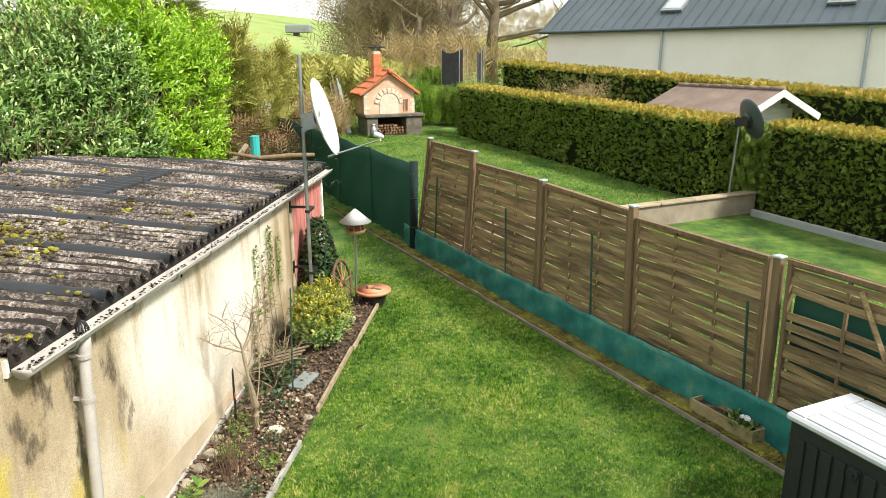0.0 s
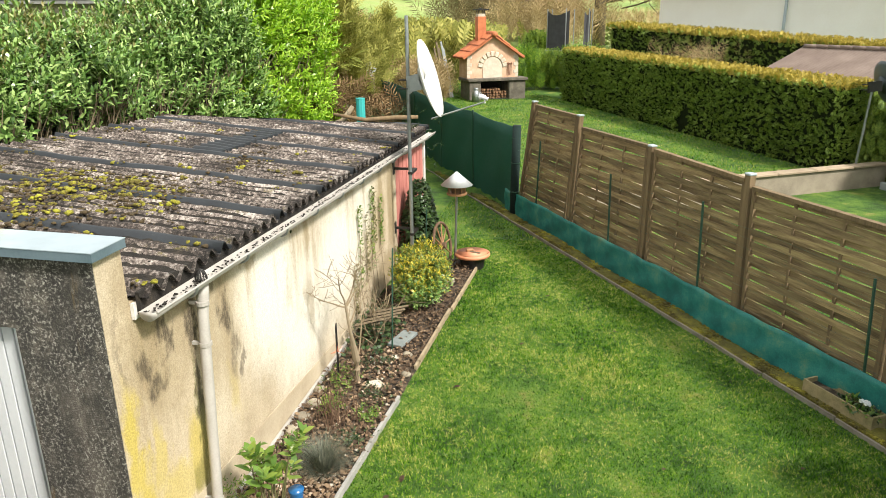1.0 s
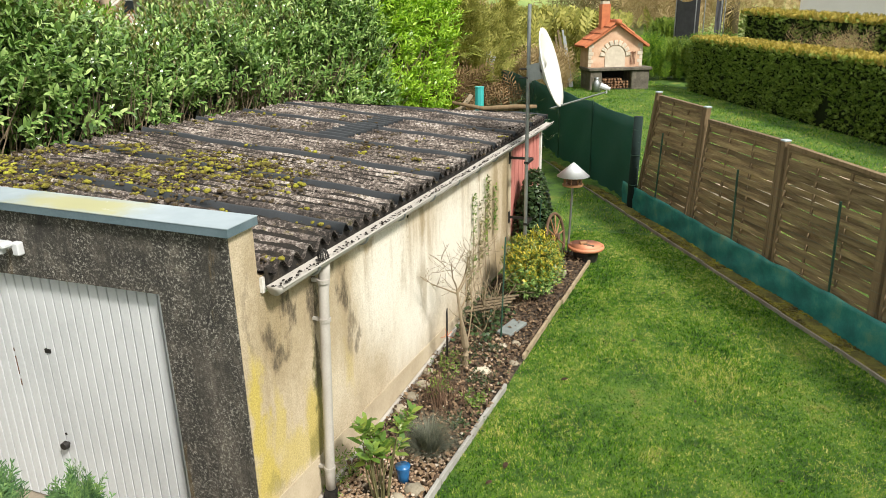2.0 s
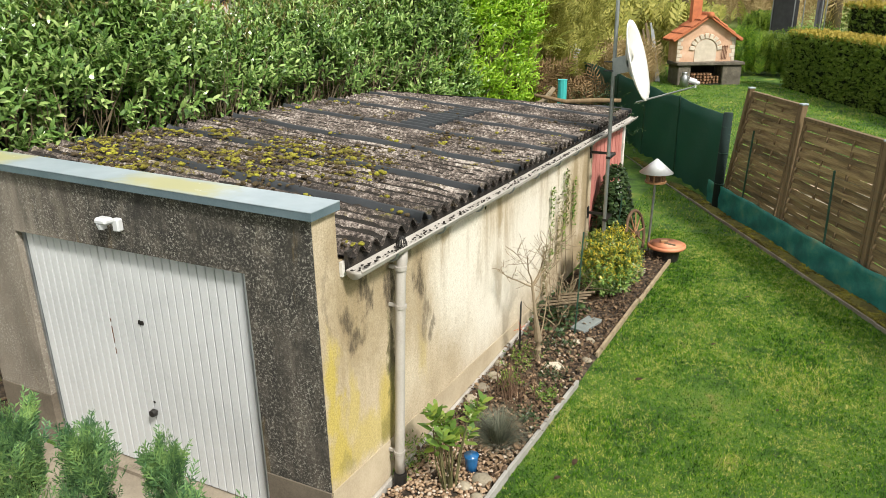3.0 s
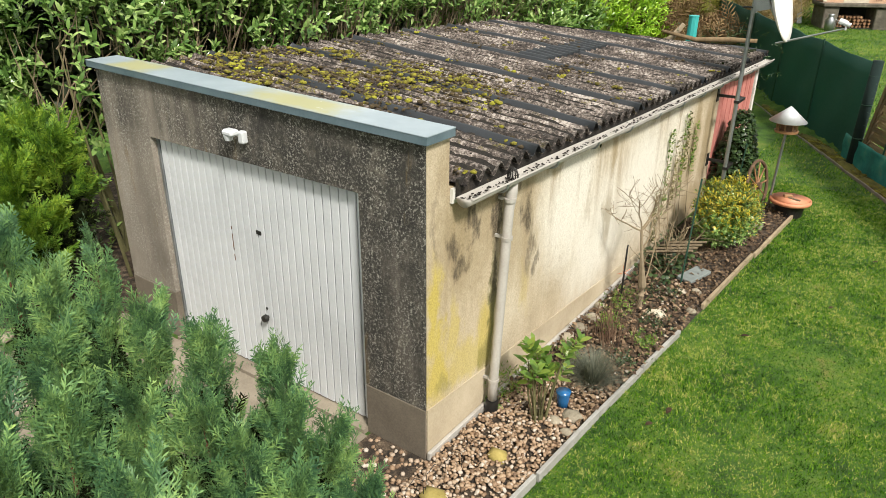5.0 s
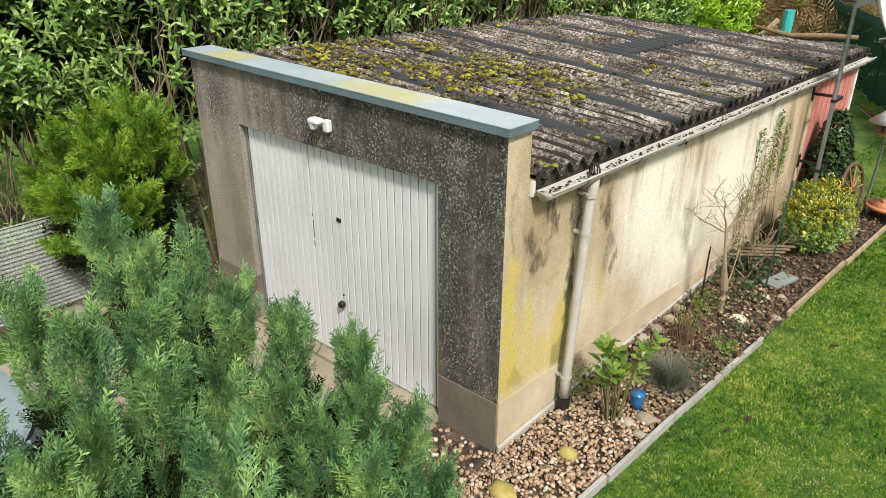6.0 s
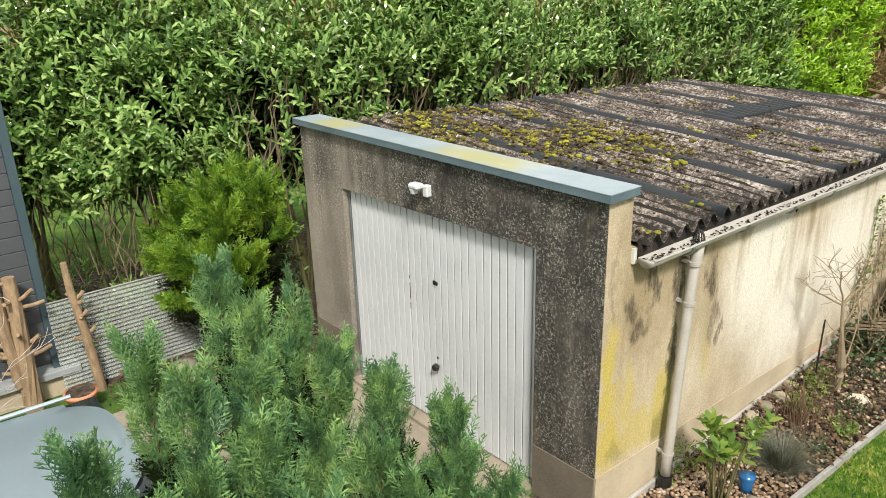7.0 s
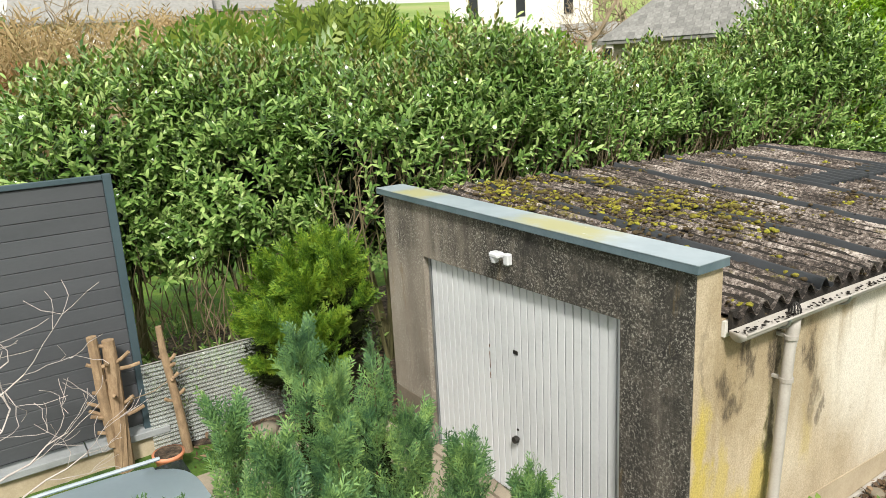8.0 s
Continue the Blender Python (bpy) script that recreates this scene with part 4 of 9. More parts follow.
def fence_line():
    for a in ((0.44, 2.37, -0.03, -0.06, 1.94, 1.95, 0.30), (2.50, 4.31, -0.06, 0.04, 2.02, 2.08, 0.30),
              (4.47, 6.35, 0.04, 0.26, 2.11, 2.12, 0.32), (6.53, 8.10, 0.30, 0.58, 2.29, 2.31, 0.34)):
        fence_panel(*a)
    p, at = fence_panel(-1.66, 0.22, 0, -0.03, 1.95, 1.97, 0.30, (13, 15, 16), True)
    net = strip_mesh("net_behind", -1.66, 0.20, 0.06, lambda q: [(0.16 + 0.01 * math.sin(q * 9 + h * 5), 0.75 + h * (0.98 + 0.04 * math.sin(q * 4))) for h in np.linspace(0, 1, 8)] + [(0.172 + 0.01 * math.sin(q * 9 + h * 5), 0.75 + h * (0.98 + 0.04 * math.sin(q * 4))) for h in np.linspace(1, 0, 8)])
    link_part("net_behind", net, M_NET, p, "dark green netting behind the gaps")
    bm = bmesh.new()
    tube(bm, [at(0.60, 0.95, 0.0), at(0.44, 0.62, 0.0)], [0.03, 0.03], 4)
    part("loose_slat", bm, M_FENCE, p, "slat hanging askew")
    fence_panel(-3.6, -1.8, 0, 0, 1.93, 1.95, 0.30)
    for s, b, z in ((-1.73, 0.0, 2.0), (0.33, -0.03, 2.0), (2.44, -0.07, 2.12), (4.39, 0.04, 2.15), (6.45, 0.30, 2.34), (8.18, 0.62, 2.40)):
        p = thing("fence_post", "square weathered timber fence post with a metal cap", "fence post", tuple(fence_world(s + b, 0.02, 0)), "posts of the slat fence")
        bm = bmesh.new()
        h = 0.045
        lo = [fence_world(s + b + i * h, 0.025 + j * h, -0.05) for i, j in ((-1, -1), (1, -1), (1, 1), (-1, 1))]
        hi = [fence_world(s + i * h, 0.025 + j * h, z - 0.03) for i, j in ((-1, -1), (1, -1), (1, 1), (-1, 1))]
        vv = [bm.verts.new(v) for v in lo + hi]
        for f in ((3, 2, 1, 0), (4, 5, 6, 7), (0, 1, 5, 4), (1, 2, 6, 5), (2, 3, 7, 6), (3, 0, 4, 7)):
            bm.faces.new([vv[i] for i in f])
        bmesh.ops.bevel(bm, geom=[e for e in bm.edges], offset=0.006, segments=1, affect='EDGES')
        part("shaft", bm, M_POST, p)
        bm = bmesh.new()
        m = Matrix.Translation(fence_world(s, 0.025, z - 0.02)) @ Matrix.Rotation(math.atan2(FENCE_D.y, FENCE_D.x), 4, 'Z')
        box(bm, (-0.052, -0.052, -0.012), (0.052, 0.052, 0.016), m, 0.008)
        part("cap", bm, M_COPING, p, "pale metal cap")
    # thin green stakes with wire in front
    for s0, s1, z in ((0.48, 0.58, 1.45), (3.05, 3.12, 1.62), (5.25, 5.30, 1.55), (7.9, 7.75, 1.7)):
        st = thing("steel_stake", "thin dark green steel stake", "stake", tuple(fence_world(s0, -0.05, 0)), "stakes of the wire fence")
        bm = bmesh.new()
        a, b = fence_world(s0, -0.05, 0), fence_world(s1, -0.05, z)
        cyl(bm, a, b, 0.016, None, 6)
        part("stake", bm, M_STAKE, st)
    w = thing("wire_fence", "thin green wire fence in front of the slats", "wire fence", tuple(fence_world(3, -0.06, 0)))
    for k in range(9):
        bm = bmesh.new()
        z = 0.52 + 0.12 * k
        pts = [fence_world(s, -0.06, z + 0.012 * math.sin(s * 3 + k)) for s in np.linspace(-1.7, 9.1, 26)]
        tube(bm, pts, [0.0016] * 26, 3)
        part("wire", bm, M_STAKE, w)


M_STAKE = mottled("green_coated_steel", [(0.3, (0.012, 0.045, 0.030)), (0.7, (0.025, 0.075, 0.05))], 5, 60, 0.5, 0.2, 0.05)
fence_line()


def nettings():
    def band(s):
        w = 0.006 * math.sin(s * 5.3) + 0.004 * math.sin(s * 13.1)
        top = 0.47 + 0.008 * math.sin(s * 1.9) + 0.004 * math.sin(s * 7)
        zs = np.linspace(0.0, 1.0, 8)
        front = [(-0.075 + w * (0.4 + q) + 0.010 * math.sin(9 * q + s * 8), 0.01 + top * q) for q in zs]
        return front + [(o + 0.012, z) for o, z in front[::-1]]
    ob = link_part("netting_band", strip_mesh("netting_band", -3.6, 9.3, 0.06, band), M_BAND)
    tagged(ob, "low faded teal windbreak netting along the fence foot", "netting")
    f = thing("netting_fence", "tall dark green windbreak netting fence with sagging top", "fence", tuple(fence_world(15, 0, 0)))
    posts = [8.95, 11.3, 13.6, 16.0, 18.4, 21.2]

    def tall(s):
        k = max(i for i, q in enumerate(posts) if q <= s + 1e-6)
        q0, q1 = posts[k], posts[min(k + 1, 5)]
        u = (s - q0) / max(0.01, q1 - q0)
        top = 1.80 + 0.018 * (s - 8.9) + 0.05 * (abs(2 * u - 1) - 1)
        return [(0.02 * math.sin(6 * z + s * 4) + 0.03 * math.sin(math.pi * u), z * top) for z in np.linspace(0, 1, 8)] + \
               [(0.02 * math.sin(6 * z + s * 4) + 0.03 * math.sin(math.pi * u) + 0.012, z * top) for z in np.linspace(1, 0, 8)]
    link_part("netting", strip_mesh("netting", 8.95, 21.2, 0.1, tall), M_NET, f)
    for s in posts:
        bm = bmesh.new()
        cyl(bm, fence_world(s, -0.02, 0), fence_world(s, -0.02, 1.84 + 0.018 * (s - 8.9)), 0.018, None, 6)
        part("post", bm, M_STAKE, f)
    r = thing("netting_roll", "rolled up dark netting standing at the fence's end", "netting roll", tuple(fence_world(8.75, -0.05, 0)))
    bm = bmesh.new()
    tube(bm, [fence_world(8.86, -0.06, 0), fence_world(8.82, -0.06, 0.9), fence_world(8.78, -0.06, 1.86)], [0.085, 0.09, 0.085], 14)
    part("roll", bm, M_ROLL, r, "", True)
    bm = bmesh.new()
    for z in (0.5, 1.1, 1.6):
        cyl(bm, fence_world(8.80, -0.06, z), fence_world(8.80, -0.06, z + 0.012), 0.094, None, 14)
    part("tie", bm, M_STAKE, r)


M_ROLL = mottled("blackish_green_netting", [(0.3, (0.003, 0.012, 0.011)), (0.7, (0.007, 0.024, 0.021))], 3, 100, 0.95, 0, 0.4)
nettings()


def border():
    def mound(s):
        h = 0.05 + 0.02 * math.sin(s * 2.1) + 0.015 * math.sin(s * 6.7)
        return [(-0.335, -0.01), (-0.31, 0.035), (-0.25, h), (-0.17, h + 0.01), (-0.10, h - 0.01), (-0.06, 0.0)]
    ob = link_part("moss_border", strip_mesh("moss_border", -3.0, 17, 0.08, mound), M_MOSSFLOOR)
    tagged(ob, "narrow mossy soil border along the fence", "border", kind="structure")
    n = 9000
    s = -2.6 + 19.6 * rng.beta(1, 1.5, n)
    o = rng.uniform(-0.33, -0.08, n)
    p = np.array([tuple(fence_world(a, b, 0.045 + 0.02 * math.sin(a * 2.1))) for a, b in zip(s, o)])
    v = blobs("moss_tufts", p, 0.006 + 0.022 * rng.beta(1, 2.5, n), M_MOSSMIX, None, 8, 0.7)
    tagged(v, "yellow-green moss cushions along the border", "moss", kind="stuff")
    e = thing("lawn_edging", "thin pale concrete edging beside the lawn", "edging", tuple(fence_world(5, -0.35, 0)))
    q = -2.5
    while q < 16.5:
        ln = 0.98
        bm = bmesh.new()
        j0, j1 = rnd.uniform(-0.012, 0.012), rnd.uniform(-0.012, 0.012)
        vs = []
        for a, j in ((q, j0), (q + ln, j1)):
            for o, z in ((-0.362, -0.04), (-0.362, 0.05), (-0.338, 0.05), (-0.338, -0.04)):
                vs.append(bm.verts.new(fence_world(a, o + j, z + j * 0.4)))
        for f in ((0, 1, 2, 3), (4, 5, 6, 7), (0, 1, 5, 4), (1, 2, 6, 5), (2, 3, 7, 6), (3, 0, 4, 7)):
            bm.faces.new([vs[i] for i in f])
        part("edging_stone", bm, M_EDGE, e)
        q += 1.0


M_EDGE = mottled("weathered_edging", [(0.3, (0.12, 0.105, 0.08)), (0.6, (0.25, 0.225, 0.185)), (0.8, (0.36, 0.34, 0.30))], 4, 60, 0.9, 0, 0.3, (1, 1, 1), 0.15)
border()

# ---------------------------------------------------------------- foliage
LEAF_V = [(0, 0, 0), (-0.15, 0.30, 0.03), (0.15, 0.30, 0.045), (-0.15, 0.68, 0.02), (0.15, 0.68, 0.035), (0, 1, -0.10)]
LEAF_F = np.array([(0, 2, 1), (1, 2, 4), (1, 4, 3), (3, 4, 5)]).ravel()


def frond_template(n_side=7, width=0.36, thick=0.05, droop=0.12):
    """A flat feathery spray: a stem with side twigs that shorten to the tip."""
    v, f = [], []

    def blade(a, b, w):
        d = np.array(b) - np.array(a)
        p = np.array([-d[1], d[0], 0])
        p = p / (np.linalg.norm(p) + 1e-9) * w
        k = len(v)
        m = (np.array(a) + np.array(b)) / 2 + np.array([0, 0, 0.02])
        v.extend([tuple(a), tuple(m + p), tuple(m - p), tuple(b)])
        f.extend([(k, k + 2, k + 1), (k + 1, k + 2, k + 3)])
    blade((0, 0, 0), (0, 1, -droop), thick * 0.5)
    for i in range(n_side):
        t = 0.12 + 0.80 * i / n_side
        ln = width * (1.0 - 0.75 * t) * (1.1 if 0 < i else 0.8)
        for sd in (-1, 1):
            t2 = t + (0.04 if sd > 0 else 0)
            blade((0, t2, -droop * t2 * t2), (sd * ln * 0.8, t2 + ln * 0.75, -droop * t2 * t2 + 0.03), thick)
    return v, np.array(f).ravel()


def lace_template(pairs=8, width=0.26, thick=0.011, droop=0.10):
    """A finer spray, whose side twigs branch once more."""
    v, f = [], []

    def blade(a, b, w):
        a, b = np.array(a), np.array(b)
        d = b - a
        p = np.array([-d[1], d[0], 0])
        p = p / (np.linalg.norm(p) + 1e-9) * w
        k = len(v)
        v.extend([tuple(a - p), tuple(a + p), tuple(b)])
        f.append((k, k + 1, k + 2))
    blade((0, 0, 0), (0, 1, -droop), thick)
    for i in range(pairs):
        t = 0.08 + 0.84 * i / pairs
        ln = width * (1.05 - 0.8 * t)
        for sd in (-1, 1):
            t2 = t + (0.05 if sd > 0 else 0)
            a = np.array((0, t2, -droop * t2 * t2))
            b = a + np.array((sd * ln * 0.72, ln * 0.80, 0.03))
            blade(a, b, thick)
            for q, s2 in ((0.35, 1), (0.35, -1), (0.65, 1), (0.65, -1)):
                c = a + (b - a) * q
                e = ln * 0.42 * (1.1 - q)
                ang = math.atan2(b[1] - a[1], b[0] - a[0]) + s2 * 0.75
                blade(c, c + np.array((math.cos(ang) * e, math.sin(ang) * e, 0.008)), thick * 0.9)
    return v, np.array(f).ravel()


SPRIG_V, SPRIG_F = frond_template(3, 0.55, 0.10, 0.05)


def sphere_dirs(n):
    d = rng.normal(0, 1, (n, 3))
    return unit(d)


def lumps(p, scale, seed):
    return np.array([noise.noise(Vector((a * scale + seed, b * scale, c * scale))) for a, b, c in p])


LAUREL = leafy("laurel_leaf", [(0.15, (0.030, 0.074, 0.014)), (0.36, (0.100, 0.195, 0.045)), (0.56, (0.20, 0.33, 0.085)), (0.80, (0.42, 0.55, 0.20))], 0.22, 0.18)
LAUREL_BRIGHT = leafy("bright_laurel_leaf", [(0.15, (0.11, 0.23, 0.014)), (0.42, (0.24, 0.43, 0.026)), (0.65, (0.38, 0.57, 0.05)), (0.88, (0.52, 0.66, 0.12))], 0.35, 0.35)
# inner leaf colour darkened to stand for shade within the crown
LAUREL_INNER = leafy("shade_dark_laurel_leaf", [(0.2, (0.010, 0.018, 0.006)), (0.6, (0.025, 0.042, 0.012)), (0.9, (0.05, 0.07, 0.02))], 0.5, 0.05)
LAUREL_TIP = leafy("laurel_young_shoot", [(0.2, (0.10, 0.13, 0.03)), (0.6, (0.20, 0.20, 0.06)), (0.9, (0.28, 0.22, 0.09))], 0.4, 0.25)
CYPRESS = leafy("cypress_blue_green", [(0.28, (0.018, 0.058, 0.030)), (0.42, (0.052, 0.130, 0.054)), (0.55, (0.145, 0.27, 0.090)), (0.72, (0.34, 0.49, 0.14))], 0.55, 0.08, 3.2, 0.16)
THUJA = leafy("thuja_yellow_green", [(0.28, (0.028, 0.080, 0.010)), (0.42, (0.085, 0.19, 0.016)), (0.56, (0.19, 0.32, 0.026)), (0.75, (0.42, 0.52, 0.06))], 0.6, 0.30, 3.5, 0.25)
HEDGE_SIDE = leafy("clipped_hedge_green", [(0.15, (0.05, 0.088, 0.013)), (0.45, (0.14, 0.22, 0.030)), (0.7, (0.24, 0.32, 0.048)), (0.9, (0.34, 0.41, 0.08))], 0.7, 0.25, 0.8)
HEDGE_TOP = leafy("hedge_golden_tips", [(0.15, (0.16, 0.15, 0.02)), (0.45, (0.34, 0.27, 0.045)), (0.7, (0.50, 0.38, 0.07)), (0.9, (0.60, 0.45, 0.11))], 0.7, 0.25, 0.8)
SPRUCE = leafy("spruce_needles", [(0.15, (0.10, 0.13, 0.02)), (0.5, (0.22, 0.26, 0.04)), (0.85, (0.38, 0.40, 0.08))], 0.7, 0.12)
OLIVE = leafy("olive_conifer", [(0.15, (0.13, 0.145, 0.024)), (0.5, (0.28, 0.28, 0.055)), (0.85, (0.46, 0.42, 0.12))], 0.7, 0.15)
DRYTWIG = leafy("dry_brown_twigs", [(0.15, (0.06, 0.035, 0.014)), (0.5, (0.17, 0.105, 0.045)), (0.85, (0.30, 0.21, 0.10))], 0.9, 0.1)
STRAW = leafy("dry_straw", [(0.15, (0.20, 0.14, 0.06)), (0.5, (0.36, 0.26, 0.13)), (0.85, (0.50, 0.40, 0.23))], 0.9, 0.2)
IVY = leafy("ivy_leaf", [(0.15, (0.012, 0.030, 0.010)), (0.5, (0.030, 0.062, 0.020)), (0.85, (0.075, 0.12, 0.04))], 0.35, 0.15)
EUONYMUS = leafy("golden_variegated_leaf", [(0.25, (0.04, 0.085, 0.006)), (0.45, (0.15, 0.18, 0.010)), (0.60, (0.38, 0.32, 0.014)), (0.82, (0.62, 0.49, 0.04))], 0.45, 0.15, 5.0)
LIME = leafy("pale_green_leaf", [(0.15, (0.05, 0.12, 0.02)), (0.5, (0.13, 0.23, 0.035)), (0.85, (0.30, 0.36, 0.07))], 0.35, 0.3)


def shoots(base, dirs, length, leaves, leaf_size, spread=0.9, gather=0.35):
    """Leaves set round many shoots: arrays of places, rotations and sizes."""
    n = len(base)
    t = np.linspace(gather, 1.0, leaves)[None, :, None]
    dirs = unit(dirs)
    pos = base[:, None, :] + dirs[:, None, :] * length[:, None, None] * t
    ang = (np.arange(leaves) * 2.4)[None] + rng.uniform(0, 6.28, (n, 1))
    h = np.where(np.abs(dirs[:, 2:3]) > 0.9, np.array([[1.0, 0, 0]]), np.array([[0, 0, 1.0]]))
    a = unit(np.cross(dirs, h))
    b = np.cross(dirs, a)
    rad = a[:, None] * np.cos(ang)[..., None] + b[:, None] * np.sin(ang)[..., None]
    up = 0.35 + 0.55 * t
    d = rad * spread + dirs[:, None] * up + rng.normal(0, 0.15, (n, leaves, 3))
    ups = dirs[:, None] - 0.3 * rad + np.array([0, 0, 0.5])
    sz = leaf_size * rng.uniform(0.7, 1.25, (n, leaves)) * (1.1 - 0.35 * t[..., 0])
    return pos.reshape(-1, 3), frames_from(d.reshape(-1, 3), ups.reshape(-1, 3)), sz.reshape(-1)


def leaf_mesh(name, pos, rot, size):
    V, F = scatter(LEAF_V, LEAF_F, 3, pos, rot, size)
    return mesh_np(name, V, F, 3)


def stems(parent, foot, tops, r0, name="trunk", mat=None, n=6):
    for tp in tops:
        bm = bmesh.new()
        foot_v, tp = Vector(foot), Vector(tp)
        mid = foot_v.lerp(tp, 0.5) + Vector((rnd.uniform(-0.12, 0.12), rnd.uniform(-0.12, 0.12), 0))
        q = foot_v + Vector((rnd.uniform(-0.1, 0.1), rnd.uniform(-0.15, 0.15), 0))
        tube(bm, [q, q.lerp(mid, 0.6), mid, tp], [r0, r0 * 0.8, r0 * 0.6, r0 * 0.3], n)
        part(name, bm, mat or M_BARK, parent)


def laurel(cx, cy, rx, ry, z0, z1, count, leaf, mat, tipmat=None, label="tall cherry laurel shrub with glossy dark green leaves"):
    t = thing("laurel_shrub", label, "shrub", (cx, cy, float(ground_z(cx, cy))), "laurel screen beside the garage")
    n = count
    d = sphere_dirs(n * 2)
    d = d[(d[:, 0] > -0.35)][:n]
    p = np.power(np.abs(d), 0.75) * np.sign(d)
    zc, rz = (z0 + z1) / 2, (z1 - z0) / 2
    P = p * np.array([rx, ry, rz]) * rng.uniform(0.62, 1.0, (len(d), 1)) ** 0.6
    P *= (1 + 0.28 * lumps(P + np.array([cx, cy, 0]), 0.9, 3.0))[:, None]
    P += np.array([cx, cy, zc])
    bare = 1.2 if cy < 0.9 else 2.15
    low = np.clip((P[:, 2] - bare) / 0.9, 0.0, 1)
    keep = rng.random(len(P)) < (0.12 + 0.88 * low if cy < 9.9 else 1.0)
    P, d = P[keep], d[keep]
    D = d * np.array([0.9, 0.7, 0.3]) + np.array([0, 0, 0.75]) + rng.normal(0, 0.3, (len(P), 3))
    L = rng.uniform(0.3, 0.62, len(P))
    pos, rot, sz = shoots(P, D, L, 12, leaf, 0.68, 0.2)
    link_part("foliage", leaf_mesh("foliage", pos, rot, sz), mat, t)
    k = P[:, 2] > z1 - 0.75
    if tipmat is not None and k.sum() > 4:
        up = P[k][: int(k.sum() * 0.5)]
        pos, rot, sz = shoots(up + np.array([0, 0, 0.08]), np.tile([0.05, 0, 1.0], (len(up), 1)) + rng.normal(0, 0.2, (len(up), 3)), rng.uniform(0.3, 0.6, len(up)), 8, leaf * 0.75, 0.55)
        link_part("young_growth", leaf_mesh("young_growth", pos, rot, sz), tipmat, t, "yellowish young shoots")
    # inner mass of leaves, near black to paint the shade inside the crown
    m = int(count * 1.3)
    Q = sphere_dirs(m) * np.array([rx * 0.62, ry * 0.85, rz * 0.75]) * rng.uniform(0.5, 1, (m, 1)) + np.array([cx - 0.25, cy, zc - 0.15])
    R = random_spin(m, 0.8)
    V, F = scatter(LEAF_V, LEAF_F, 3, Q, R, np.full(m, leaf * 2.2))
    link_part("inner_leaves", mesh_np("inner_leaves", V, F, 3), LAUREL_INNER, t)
    g = float(ground_z(cx, cy))
    tops = [(cx + rnd.uniform(-0.5, 0.8) * rx, cy + rnd.uniform(-0.8, 0.8) * ry, z0 + rnd.uniform(0.5, 0.9) * (z1 - z0)) for _ in range(7)]
    stems(t, (cx + 0.2, cy, g), tops, 0.035, "stem", M_STEMGREEN)
    for k in range(6):
        q = (cx + rnd.uniform(0.25, 0.85) * rx, cy + rnd.uniform(-0.9, 0.9) * ry)
        stems(t, (q[0], q[1], g), [(q[0] + rnd.uniform(-0.25, 0.2), q[1] + rnd.uniform(-0.35, 0.35), z0 + rnd.uniform(0.9, 1.7))], rnd.uniform(0.012, 0.026), "stem", M_STEMGREEN)
    # bare side twigs low down
    bm = bmesh.new()
    for _ in range(110):
        a = Vector((cx + rnd.uniform(0.35, 0.95) * rx, cy + rnd.uniform(-1, 1) * ry, rnd.uniform(0.5, 1.6) if cy < 0.9 else rnd.uniform(1.6, 2.7)))
        b = a + Vector((rnd.uniform(0.0, 0.35), rnd.uniform(-0.25, 0.25), rnd.uniform(0.25, 0.8)))
        tube(bm, [a, (a + b) / 2 + Vector((rnd.uniform(-0.05, 0.05), rnd.uniform(-0.05, 0.05), 0)), b], [0.009, 0.007, 0.003], 4)
    tagged(part("twig_growth", bm, M_TWIG, t, "bare pale twigs"), kind="stuff")
    return t


M_STEMGREEN = mottled("greenish_bark", [(0.3, (0.06, 0.06, 0.02)), (0.6, (0.15, 0.14, 0.06)), (0.8, (0.24, 0.22, 0.12))], 6, 50, 0.85, 0, 0.5, (3, 3, 0.6))
M_TWIG = mottled("dry_twig", [(0.3, (0.12, 0.09, 0.05)), (0.7, (0.32, 0.25, 0.16))], 6, 50, 0.85, 0, 0.3)


